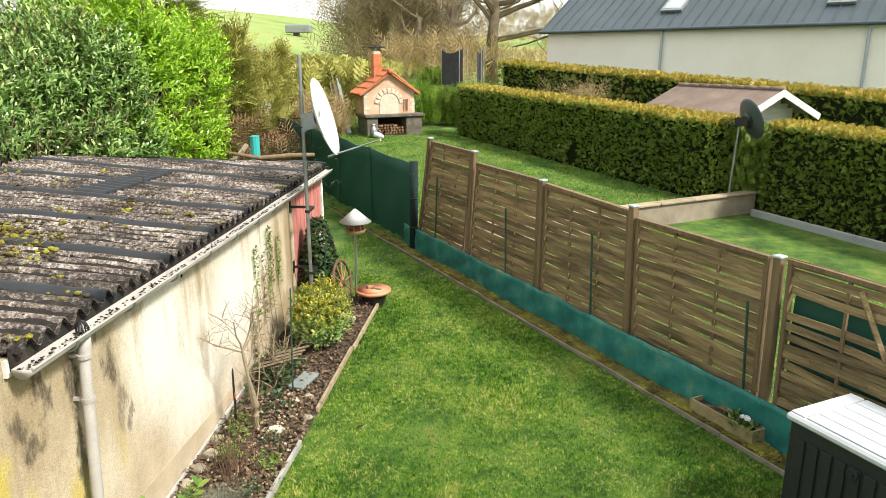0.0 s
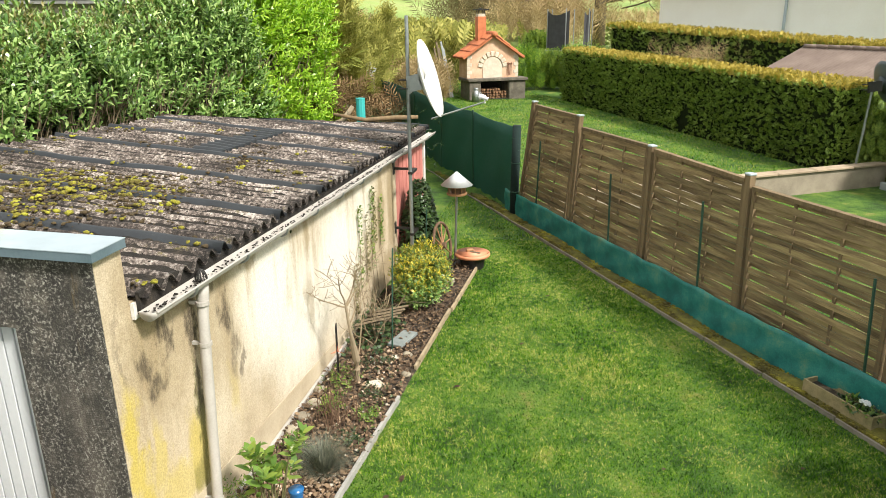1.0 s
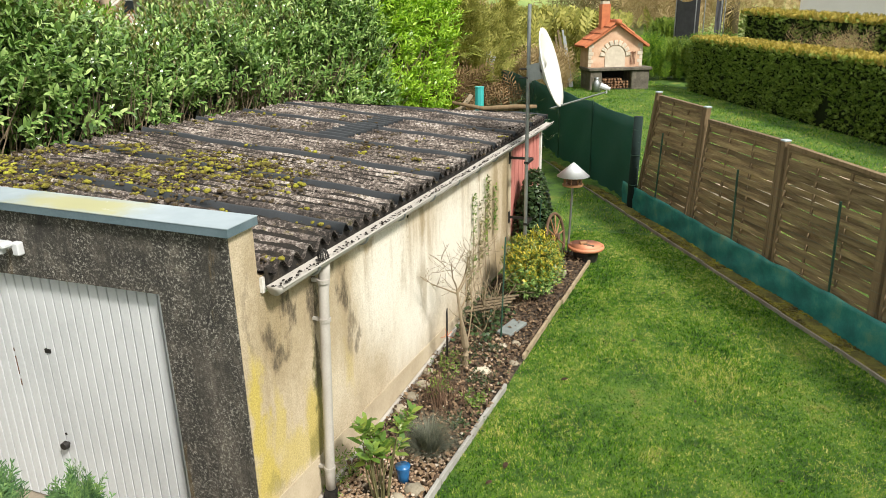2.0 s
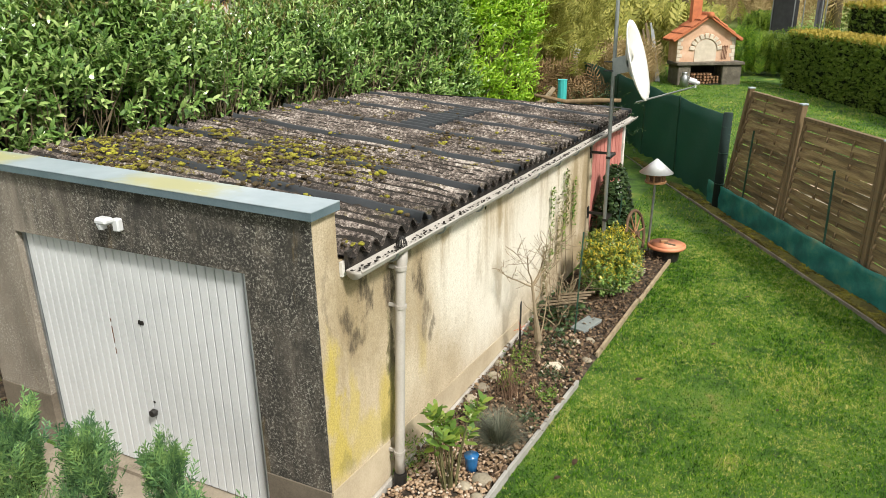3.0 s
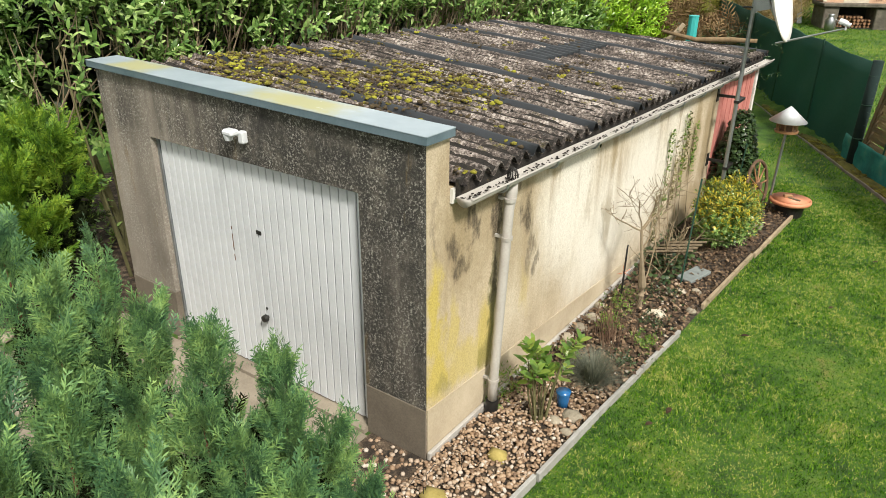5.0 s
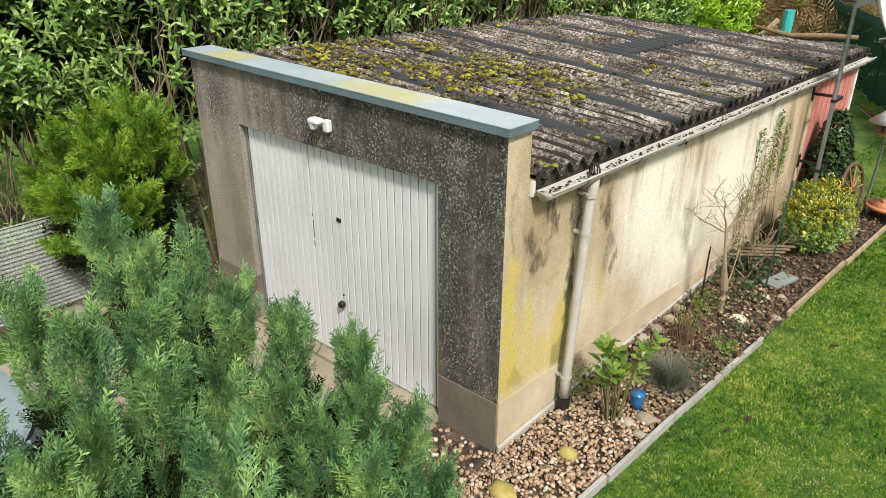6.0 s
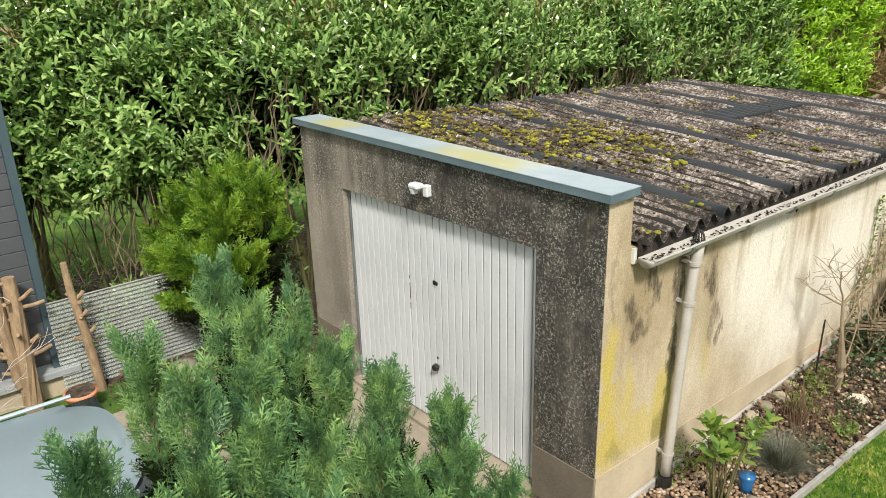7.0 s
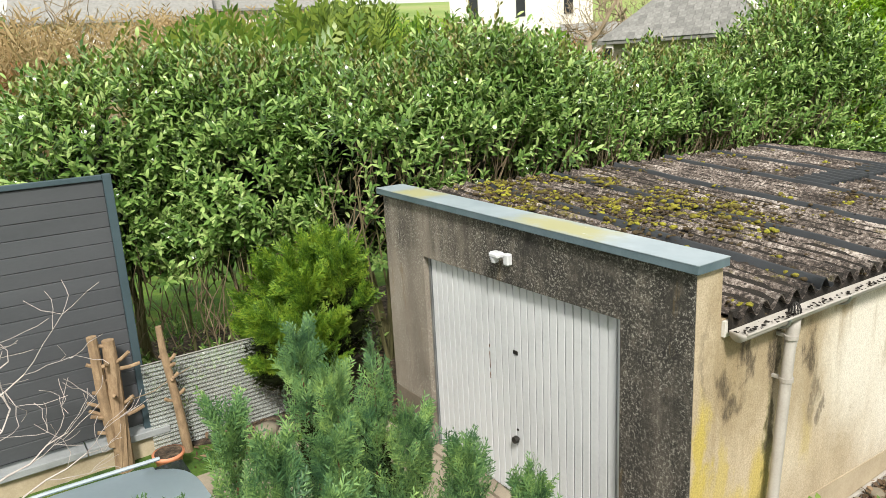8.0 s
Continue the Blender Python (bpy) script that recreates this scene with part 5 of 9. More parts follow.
def laurel_row():
    y = -2.0
    k = 0
    while y < 9.6:
        front = -4.75 if y > 0.9 else (-5.6 if y > -1.2 else -6.15)
        rx = 1.15 + 0.1 * (k % 2)
        z1 = 3.88 + 0.20 * math.sin(k * 2.3) - (0.25 if 4.5 < y < 8.5 else 0)
        z0 = 1.35 if y < 1 else 0.9
        laurel(front - rx + 0.15, y, rx, 0.98, z0, z1, 1150 if y < 6 else 950, 0.15, LAUREL, LAUREL_TIP)
        y += 1.42 + 0.12 * math.sin(k * 1.7)
        k += 1
    laurel(-5.6, 10.6, 1.5, 1.3, 0.8, 4.6, 1500, 0.16, LAUREL, LAUREL_TIP)
    laurel(-5.5, 12.4, 1.5, 1.5, 0.5, 5.3, 1400, 0.17, LAUREL_BRIGHT, None, "bright green laurel shrub with broad glossy leaves")
    laurel(-5.0, 14.2, 1.3, 1.3, 0.4, 4.6, 1200, 0.17, LAUREL_BRIGHT, None, "bright green laurel shrub with broad glossy leaves")
    # low suckers at the foot of the row
    p = np.stack([rng.uniform(-6.6, -5.6, 90), rng.uniform(-2.2, 0.9, 90), rng.uniform(0.05, 0.5, 90)], 1)
    pos, rot, sz = shoots(p, np.tile([0.2, 0, 1.0], (90, 1)) + rng.normal(0, 0.3, (90, 3)), rng.uniform(0.2, 0.5, 90), 9, 0.13)
    tagged(link_part("laurel_suckers", leaf_mesh("laurel_suckers", pos, rot, sz), LAUREL), "low laurel suckers at the foot of the screen", "shrub", kind="stuff")
    # tangle of dead brown twigs
    bm = bmesh.new()
    for _ in range(170):
        a = Vector((-5.45 + rnd.uniform(-0.3, 0.3), -0.15 + rnd.gauss(0, 0.35), 1.35 + rnd.gauss(0, 0.3)))
        b = a + Vector((rnd.gauss(0.05, 0.15), rnd.gauss(0, 0.3), rnd.gauss(-0.05, 0.25)))
        tube(bm, [a, (a + b) / 2 + Vector((0, 0, rnd.uniform(-0.08, 0.08))), b], [0.006, 0.005, 0.002], 4)
    solo("dead_twigs", bm, M_DEADTWIG, "tangle of dry brown twigs in the laurel", "twigs", kind="stuff")


M_DEADTWIG = mottled("dead_brown_twig", [(0.3, (0.07, 0.04, 0.025)), (0.7, (0.20, 0.125, 0.08))], 6, 50, 0.9, 0, 0.3)
laurel_row()


def feathery(name, label, foot, tips, mat, n_per, spray, spread, category="shrub", group="", lean=0.75, zlow=0.15, trunk_r=0.03, lacy=(8, 0.23, 0.013)):
    """An evergreen shrub of upright plumes; each tip (x, y, z, radius) is the head of one plume."""
    t = thing(name, label, category, foot, group)
    P, D = [], []
    for (x, y, z, r) in tips:
        n = int(n_per * (0.6 + r))
        u = rng.beta(1.25, 1.0, n)
        a = rng.uniform(0, 2 * np.pi, n)
        rr = 0.85 * r * (1.02 - u) ** 0.75 * rng.uniform(0.55, 1.0, n)
        zz = foot[2] + zlow + (z - foot[2] - zlow - spray * 0.6) * u
        k = (zz - foot[2]) / (z - foot[2])
        ax = foot[0] + (x - foot[0]) * np.minimum(1, 0.45 + 0.55 * k)
        ay = foot[1] + (y - foot[1]) * np.minimum(1, 0.45 + 0.55 * k)
        rad = np.stack([np.cos(a), np.sin(a), np.zeros(n)], 1)
        P.append(np.stack([ax, ay, zz], 1) + rad * rr[:, None])
        axis = np.array([x - foot[0], y - foot[1], z - foot[2]])
        axis = axis / np.linalg.norm(axis)
        D.append(rad * spread * (1.05 - u)[:, None] + axis * lean + rng.normal(0, 0.16, (n, 3)))
    P, D = np.concatenate(P), np.concatenate(D)
    n = len(P)
    C = np.array([foot[0], foot[1], 0])
    out = unit((P - C) * np.array([1, 1, 0.2]) + 1e-4)
    R = frames_from(D, out + np.array([0, 0, 0.4]) + rng.normal(0, 0.5, (n, 3)))
    tv, tf = lace_template(lacy[0], lacy[1], lacy[2], 0.10)
    V, F = scatter(tv, tf, 3, P, R, spray * rng.uniform(0.6, 1.3, n))
    link_part("foliage", mesh_np("foliage", V, F, 3), mat, t)
    for (x, y, z, r) in tips:
        bm = bmesh.new()
        f = Vector(foot)
        tp = Vector((x, y, f.z + (z - f.z) * 0.8))
        tube(bm, [f, f.lerp(tp, 0.4) + Vector((rnd.uniform(-0.04, 0.04), rnd.uniform(-0.04, 0.04), 0)), tp], [trunk_r, trunk_r * 0.7, trunk_r * 0.25], 6)
        part("branch", bm, M_REDBARK, t, "reddish brown branch")
    return t


M_REDBARK = mottled("reddish_bark", [(0.3, (0.09, 0.035, 0.02)), (0.7, (0.22, 0.10, 0.055))], 8, 60, 0.9, 0, 0.5, (3, 3, 0.6))


def spray_template(seed, pairs=6, width=0.34, thick=0.020, droop=0.14, forks=2):
    """An uneven flat spray of scale-leaved twigs."""
    r = random.Random(seed)
    v, f = [], []

    def blade(a, b, w):
        d = b - a
        p = np.array([-d[1], d[0], 0])
        p = p / (np.linalg.norm(p) + 1e-9) * w
        k = len(v)
        v.extend([tuple(a - p * 0.6), tuple(a + p * 0.6), tuple(a + d * 0.6 + p), tuple(a + d * 0.6 - p), tuple(b)])
        f.extend([(k, k + 1, k + 2), (k, k + 2, k + 3), (k + 3, k + 2, k + 4)])

    curve = r.uniform(-0.12, 0.12)
    stem = lambda t: np.array((curve * t * t, t, -droop * t * t + r.uniform(-0.01, 0.01)))
    blade(stem(0), stem(1.0), thick * 0.7)
    for i in range(pairs):
        for sd in (-1, 1):
            t = min(0.95, 0.10 + 0.82 * (i + r.uniform(-0.35, 0.35)) / pairs + (0.05 if sd > 0 else 0))
            ln = width * (1.1 - 0.78 * t) * r.uniform(0.7, 1.25)
            ang = math.pi / 2 - sd * r.uniform(0.45, 0.85)
            a = stem(max(0.03, t))
            b = a + np.array((math.cos(ang) * ln, math.sin(ang) * ln, r.uniform(-0.05, 0.07)))
            blade(a, b, thick)
            for q in range(forks):
                c = a + (b - a) * (0.3 + 0.35 * q)
                e = ln * 0.45 * r.uniform(0.7, 1.2)
                an = ang + (1 if (q + i) % 2 else -1) * r.uniform(0.5, 0.9)
                blade(c, c + np.array((math.cos(an) * e, math.sin(an) * e, r.uniform(-0.02, 0.04))), thick * 0.85)
    return np.array(v), np.array(f).ravel()


def spray_mesh(name, pos, rot, size, shape):
    """Sprays of three uneven kinds joined into one mesh."""
    VV, FF, base = [], [], 0
    for j in range(3):
        tv, tf = spray_template(60 + j, *shape)
        k = np.arange(j, len(pos), 3)
        V, F = scatter(tv, tf, 3, pos[k], rot[k], size[k])
        VV.append(V)
        FF.append(F + base)
        base += len(V)
    return mesh_np(name, np.concatenate(VV), np.concatenate(FF), 3)


def plume_shrub(name, label, foot, tips, mat, group, spray, per, lacy, fan=0.55, rise=1.0, twist=0.35, wide=0.46):
    """An evergreen of feathery plumes; each tip (x, y, z, radius) heads one, built of side branches set with flat sprays."""
    t = thing(name, label, "shrub", foot, group)
    f0 = np.array(foot, float)
    P, D, U = [], [], []
    for x, y, z, r in tips:
        top = np.array([x, y, z])
        bend = np.array([(x - f0[0]) * 0.25, (y - f0[1]) * 0.25, 0])
        axis = lambda q: f0 + (top - f0) * q[:, None] + bend * np.sin(np.pi * q)[:, None]
        n = per
        # side branches: leave the axis low, end high and outside
        nb = 13
        q0 = np.sort(rng.uniform(0.36, 0.90, nb))
        ang = np.arange(nb) * 2.4 + rng.uniform(0, 6)
        out = np.stack([np.cos(ang), np.sin(ang), np.zeros(nb)], 1)
        reach = wide * r * 1.25 * (1.04 - q0) ** 0.8 * rng.uniform(0.75, 1.25, nb)
        ends = axis(np.minimum(q0 + 0.12 + 0.05 * rng.random(nb), 0.96)) + out * reach[:, None]
        roots = axis(q0)
        for k in range(nb):
            m = n // nb
            u = rng.beta(1.5, 1.0, m)
            c = roots[k] + (ends[k] - roots[k]) * u[:, None] + np.array([0, 0, 0.10]) * (u ** 2)[:, None]
            side = rng.normal(0, 0.055, (m, 3)) * (1.15 - u)[:, None]
            P.append(c + side)
            run = ends[k] - roots[k] + np.array([0, 0, 0.25])
            run = run / np.linalg.norm(run)
            D.append(run * rise + out[k] * fan * 0.4 + rng.normal(0, 0.26, (m, 3)) * fan)
            U.append(np.tile(np.cross(run, out[k] + 0.01) * 1.0, (m, 1)) + rng.normal(0, twist, (m, 3)) + out[k] * 0.5)
        # the leader
        m = max(24, n // 5)
        u = rng.uniform(0.6, 0.99, m)
        a = rng.uniform(0, 6.28, m)
        rad = np.stack([np.cos(a), np.sin(a), 0 * a], 1)
        P.append(axis(u) + rad * (0.07 * (1.05 - u))[:, None])
        d = (top - f0) / np.linalg.norm(top - f0)
        D.append(d + rad * 0.42 + rng.normal(0, 0.12, (m, 3)))
        U.append(rad + rng.normal(0, 0.4, (m, 3)))
    P, D, U = np.concatenate(P), np.concatenate(D), np.concatenate(U)
    R = frames_from(D, U)
    link_part("foliage", spray_mesh("foliage", P, R, spray * rng.uniform(0.6, 1.25, len(P)), lacy), mat, t)
    # inner sprays painted near black for the shade between the plumes
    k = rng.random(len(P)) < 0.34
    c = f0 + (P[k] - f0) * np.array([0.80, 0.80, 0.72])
    tagged(link_part("inner_spray", spray_mesh("inner_spray", c, R[k], spray * rng.uniform(0.9, 1.4, len(c)), lacy), M_SHADE, t, "inner twigs painted near black as shade"), kind="stuff")
    for x, y, z, r in tips:
        bm = bmesh.new()
        a, b2 = Vector(foot), Vector((x, y, z))
        pts = [a.lerp(b2, q) + Vector(((x - foot[0]) * 0.25, (y - foot[1]) * 0.25, 0)) * math.sin(math.pi * q) for q in (0, 0.25, 0.5, 0.75, 0.94)]
        tube(bm, pts, [0.026, 0.021, 0.016, 0.010, 0.004], 6)
        part("branch", bm, M_REDBARK, t, "reddish brown branch")
    return t


def conifers_near():
    cg = "green cypress shrubs before the garage"
    lb = "bushy blue-green cypress shrub with feathery upright plumes"
    fine = (5, 0.36, 0.020, 0.14, 1)
    for foot, tips in (((-1.0, -1.95, 0), [(-1.355, -2.06, 2.27, 0.34), (-1.13, -1.94, 2.03, 0.34), (-0.885, -1.795, 2.22, 0.34), (-0.67, -1.66, 1.86, 0.34), (-0.6, -2.2, 1.96, 0.36), (-1.25, -1.7, 1.7, 0.36)]),
                       ((-0.3, -2.7, 0), [(-0.62, -2.74, 2.28, 0.34), (-0.40, -2.6, 2.12, 0.34), (-0.1, -2.45, 1.95, 0.36), (0.1, -2.8, 1.95, 0.36)]),
                       ((-0.05, -1.7, 0), [(-0.40, -1.51, 1.72, 0.34), (-0.11, -1.27, 1.54, 0.34), (-0.2, -2.1, 1.76, 0.36), (0.05, -1.9, 1.67, 0.36), (0.2, -1.5, 1.46, 0.36), (0.45, -1.41, 1.37, 0.36)]),
                       ((0.55, -2.1, 0), [(0.34, -1.9, 1.62, 0.38), (0.684, -1.9, 1.50, 0.38), (0.728, -1.5, 1.25, 0.38), (0.3, -2.4, 1.75, 0.38), (0.8, -2.3, 1.42, 0.40), (0.55, -2.7, 1.6, 0.38), (1.0, -1.75, 1.08, 0.38)]),
                       ((-0.1, -3.25, 0), [(-0.19, -3.14, 2.12, 0.26), (0.15, -3.0, 1.92, 0.34), (0.3, -3.2, 1.8, 0.34)])):
        plume_shrub("cypress_shrub", lb, foot, tips, CYPRESS, cg, 0.165, 430, fine)
    plume_shrub("thuja_shrub", "round yellow-green thuja shrub beside the garage corner", (-4.62, -0.45, 0),
                [(-4.6, -0.42, 2.12, 0.50), (-4.95, -0.85, 1.82, 0.50), (-4.30, -0.75, 1.76, 0.46), (-4.85, -0.05, 1.92, 0.45), (-4.30, -0.30, 1.95, 0.42), (-5.05, -1.05, 1.40, 0.48), (-4.45, -1.12, 1.37, 0.48), (-4.15, -0.75, 1.30, 0.42), (-4.75, -0.70, 2.00, 0.42)],
                THUJA, "", 0.22, 440, (6, 0.40, 0.024, 0.2, 1), 1.0, 0.75, 0.6, 0.95)


conifers_near()


def clipped_hedge(pts, z0f, z1f, label, dens=240, spray=0.15, faces=None):
    """A trimmed hedge on a plan outline; faces: which of its sides carry leaves."""
    c = np.mean(np.array(pts), axis=0)
    t = thing("hedge", label, "hedge", (float(c[0]), float(c[1]), float(ground_z(c[0], c[1]))))
    # solid core painted near black for the shade inside the hedge
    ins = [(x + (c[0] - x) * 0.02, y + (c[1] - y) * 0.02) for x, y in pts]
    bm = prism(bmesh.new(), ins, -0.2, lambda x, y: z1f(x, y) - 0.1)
    part("hedge_core", bm, M_SHADE, t, "near-black core standing for shade inside")
    n = len(pts)
    P, D = [], []
    for k in (faces if faces is not None else range(n)):
        a, b = np.array(pts[k]), np.array(pts[(k + 1) % n])
        ln = np.linalg.norm(b - a)
        nrm = np.array([b[1] - a[1], a[0] - b[0]]) / ln
        if np.dot(nrm, a - c) < 0:
            nrm = -nrm
        m = int(ln * 2.1 * dens)
        u, w = rng.random(m), rng.random(m)
        xy = a + (b - a) * u[:, None]
        zg = ground_z(xy[:, 0], xy[:, 1])
        zt = np.array([z1f(x, y) for x, y in xy])
        z = zg + 0.02 + (zt - zg - 0.02) * w
        wob = 0.07 * lumps(np.column_stack([xy, z]), 1.6, 5.0) + rng.normal(0, 0.025, m) - 0.05 * (w < 0.06)
        P.append(np.column_stack([xy + nrm * wob[:, None], z]))
        D.append(np.column_stack([np.tile(nrm, (m, 1)) * 0.8 + rng.normal(0, 0.35, (m, 2)), rng.normal(0.35, 0.4, m)]))
    P, D = np.concatenate(P), np.concatenate(D)
    hole = lumps(P, 0.7, 9.0) > 0.66
    P, D = P[~hole], D[~hole]
    R = frames_from(D, rng.normal(0, 1, P.shape) + np.array([0, 0, 0.4]))
    V, F = scatter(SPRIG_V, SPRIG_F, 3, P, R, spray * rng.uniform(0.6, 1.3, len(P)))
    tagged(link_part("side_foliage", mesh_np("side_foliage", V, F, 3), HEDGE_SIDE, t), kind="stuff")
    # top
    tri = [(0, i, i + 1) for i in range(1, n - 1)]
    P = []
    for i, j, k in tri:
        a, b, d = (np.array(pts[q]) for q in (i, j, k))
        area = abs(np.cross(b - a, d - a)) / 2
        m = int(area * dens * 0.9)
        u, w = rng.random(m), rng.random(m)
        f = u + w > 1
        u[f], w[f] = 1 - u[f], 1 - w[f]
        P.append(a + (b - a) * u[:, None] + (d - a) * w[:, None])
    # golden rim along the edges
    for k in range(n):
        a, b = np.array(pts[k]), np.array(pts[(k + 1) % n])
        m = int(np.linalg.norm(b - a) * 70)
        P.append(a + (b - a) * rng.random((m, 1)) + rng.normal(0, 0.03, (m, 2)))
    xy = np.concatenate(P)
    zt = np.array([z1f(x, y) for x, y in xy]) - rng.uniform(0.0, 0.16, len(xy))
    D = np.column_stack([rng.normal(0, 0.35, (len(xy), 2)), np.full(len(xy), 1.0)])
    R = frames_from(D, rng.normal(0, 1, D.shape))
    V, F = scatter(SPRIG_V, SPRIG_F, 3, np.column_stack([xy, zt]), R, spray * rng.uniform(0.6, 1.35, len(xy)))
    tagged(link_part("top_foliage", mesh_np("top_foliage", V, F, 3), HEDGE_TOP, t, "golden brown clipped top"), kind="stuff")
    return t


def hedges():
    lb = "long clipped green hedge with golden top growth"
    clipped_hedge([(8.72, 14.66), (2.11, 26.8), (3.05, 27.3), (9.65, 15.2)], None, lambda x, y: 2.35 + (y - 15.5) * 0.030, lb, 290, 0.135, (0, 1, 3))
    clipped_hedge([(10.06, 14.42), (12.7, 8.4), (13.7, 8.8), (11.05, 14.95)], None, lambda x, y: 2.18 + 0.03 * (y - 9) * 0.5, "clipped green hedge behind a grey concrete kerb", 290, 0.135, (0, 2, 3))
    clipped_hedge([(4.05, 32.7), (14.5, 17.1), (20, 9), (21, 9.6), (15.5, 17.7), (5.0, 33.4)], None, lambda x, y: 2.7 + (y - 17.1) * 0.056, "tall clipped hedge before the white building", 110, 0.18, (0, 1, 5))


hedges()

# ---------------------------------------------------------------- beyond the fence: masonry oven
M_OVENWALL = mottled("salmon_render", [(0.3, (0.42, 0.24, 0.15)), (0.55, (0.58, 0.38, 0.26)), (0.75, (0.66, 0.50, 0.38))], 2, 40, 0.9, 0, 0.2)
M_TILE = mottled("orange_clay_tile", [(0.3, (0.30, 0.085, 0.035)), (0.6, (0.46, 0.15, 0.06)), (0.8, (0.52, 0.22, 0.10))], 5, 50, 0.8, 0, 0.3, (1, 1, 1), 0.18)
M_STONE = mottled("dark_rough_stone", [(0.3, (0.055, 0.048, 0.038)), (0.55, (0.13, 0.115, 0.09)), (0.78, (0.26, 0.23, 0.18))], 5, 50, 0.95, 0, 0.7, (1, 1, 1), 0.2, 0.02)
M_PALESTONE = mottled("pale_stone", [(0.3, (0.42, 0.36, 0.28)), (0.7, (0.62, 0.56, 0.46))], 5, 50, 0.9, 0, 0.3, (1, 1, 1), 0.1)
M_LOG = mottled("split_firewood", [(0.3, (0.13, 0.06, 0.03)), (0.6, (0.30, 0.17, 0.09)), (0.8, (0.42, 0.28, 0.17))], 6, 50, 0.9, 0, 0.3, (1, 1, 1), 0.3)
M_STOREDARK = mottled("near_black_interior", [(0.3, (0.010, 0.009, 0.008)), (0.7, (0.03, 0.027, 0.022))], 5, 50, 0.95, 0, 0.3)


def rot_at(p, deg):
    return Matrix.Translation(p) @ Matrix.Rotation(radians(deg), 4, 'Z')


def oven():
    m = rot_at((-0.62, 26.35, float(ground_z(-0.6, 26.4)) - 0.03), 27)
    o = thing("garden_oven", "salmon rendered garden oven with an orange tile roof and stone base", "oven", tuple(m.translation))
    for k, (lo, hi) in enumerate((((-1.12, 0.0, 0), (-0.62, 1.2, 0.78)), ((0.62, 0.0, 0), (1.36, 1.2, 0.78)))):
        b2 = bmesh.new()
        box(b2, lo, hi, m, 0.03)
        part("stone_pier", b2, M_STONE, o, "dark rubble stone pier")
    bm = bmesh.new()
    box(bm, (-0.62, 0.9, 0), (0.62, 1.2, 0.78), m)
    box(bm, (-0.62, 0.05, -0.02), (0.62, 0.9, 0.06), m)
    part("store_back", bm, M_STOREDARK, o)
    bm = bmesh.new()
    box(bm, (-1.2, -0.08, 0.78), (1.44, 1.25, 0.90), m, 0.02)
    part("counter_slab", bm, M_STONE, o, "grey stone slab")
    bm = bmesh.new()
    prof = [(-1.12, 0.9), (1.12, 0.9), (1.12, 1.82), (0.0, 2.58), (-1.12, 1.82)]
    a = [bm.verts.new(m @ Vector((x, 0.30, z))) for x, z in prof]
    b = [bm.verts.new(m @ Vector((x, 1.35, z))) for x, z in prof]
    bm.faces.new(a)
    bm.faces.new(b[::-1])
    for k in range(5):
        bm.faces.new((a[k], b[k], b[(k + 1) % 5], a[(k + 1) % 5]))
    part("body", bm, M_OVENWALL, o, "salmon rendered body")
    # arched closure and its ring of stones
    bm = bmesh.new()
    arc = [(0.42 * math.cos(t), 1.32 + 0.42 * math.sin(t)) for t in np.linspace(0, math.pi, 13)]
    prof = [(0.42, 0.905)] + arc + [(-0.42, 0.905)]
    a = [bm.verts.new(m @ Vector((x - 0.02, 0.275, z))) for x, z in prof]
    b = [bm.verts.new(m @ Vector((x - 0.02, 0.31, z))) for x, z in prof]
    bm.faces.new(a)
    for k in range(len(a) - 1):
        bm.faces.new((a[k], b[k], b[k + 1], a[k + 1]))
    part("oven_door", bm, M_PALESTONE, o, "pale arched closure panel")
    for k in range(9):
        t = math.pi * (k + 0.5) / 9
        bm = bmesh.new()
        q = m @ Matrix.Translation((-0.02 + 0.54 * math.cos(t), 0.28, 1.32 + 0.54 * math.sin(t))) @ Matrix.Rotation(-(t - math.pi / 2), 4, 'Y')
        box(bm, (-0.075, -0.03, -0.10), (0.075, 0.04, 0.10), q, 0.015)
        part("arch_stone", bm, M_PALESTONE, o, "" if k else "pale stone of the arch")
    for sx in (-1.12, 1.12):
        for k in range(6):
            bm = bmesh.new()
            w = 0.20 if k % 2 else 0.12
            x0, x1 = (sx - 0.012, sx + w) if sx < 0 else (sx - w, sx + 0.012)
            box(bm, (x0, 0.285, 0.92 + 0.15 * k), (x1, 0.34, 1.055 + 0.15 * k), m, 0.008)
            part("quoin_stone", bm, M_PALESTONE, o)
    # roof
    run = math.hypot(1.34, 0.90)
    ang = math.atan2(0.90, 1.34)
    tile = bmesh.new()
    n = 6
    rows = []
    for y in (0, 0.40):
        rows.append([tile.verts.new((x, y, 0.045 * math.sin(math.pi * (x + 0.12) / 0.24) + (0.02 if y == 0 else 0))) for x in np.linspace(-0.12, 0.12, n + 1)] +
                    [tile.verts.new((x, y, 0.045 * math.sin(math.pi * (x + 0.12) / 0.24) - 0.015)) for x in np.linspace(0.12, -0.12, n + 1)])
    L = len(rows[0])
    for k in range(L):
        tile.faces.new((rows[0][k], rows[0][(k + 1) % L], rows[1][(k + 1) % L], rows[1][k]))
    tile.faces.new(rows[0])
    tile.faces.new(rows[1][::-1])
    tile_mesh = finish("tile", tile)
    tile_mesh.materials.append(M_TILE)
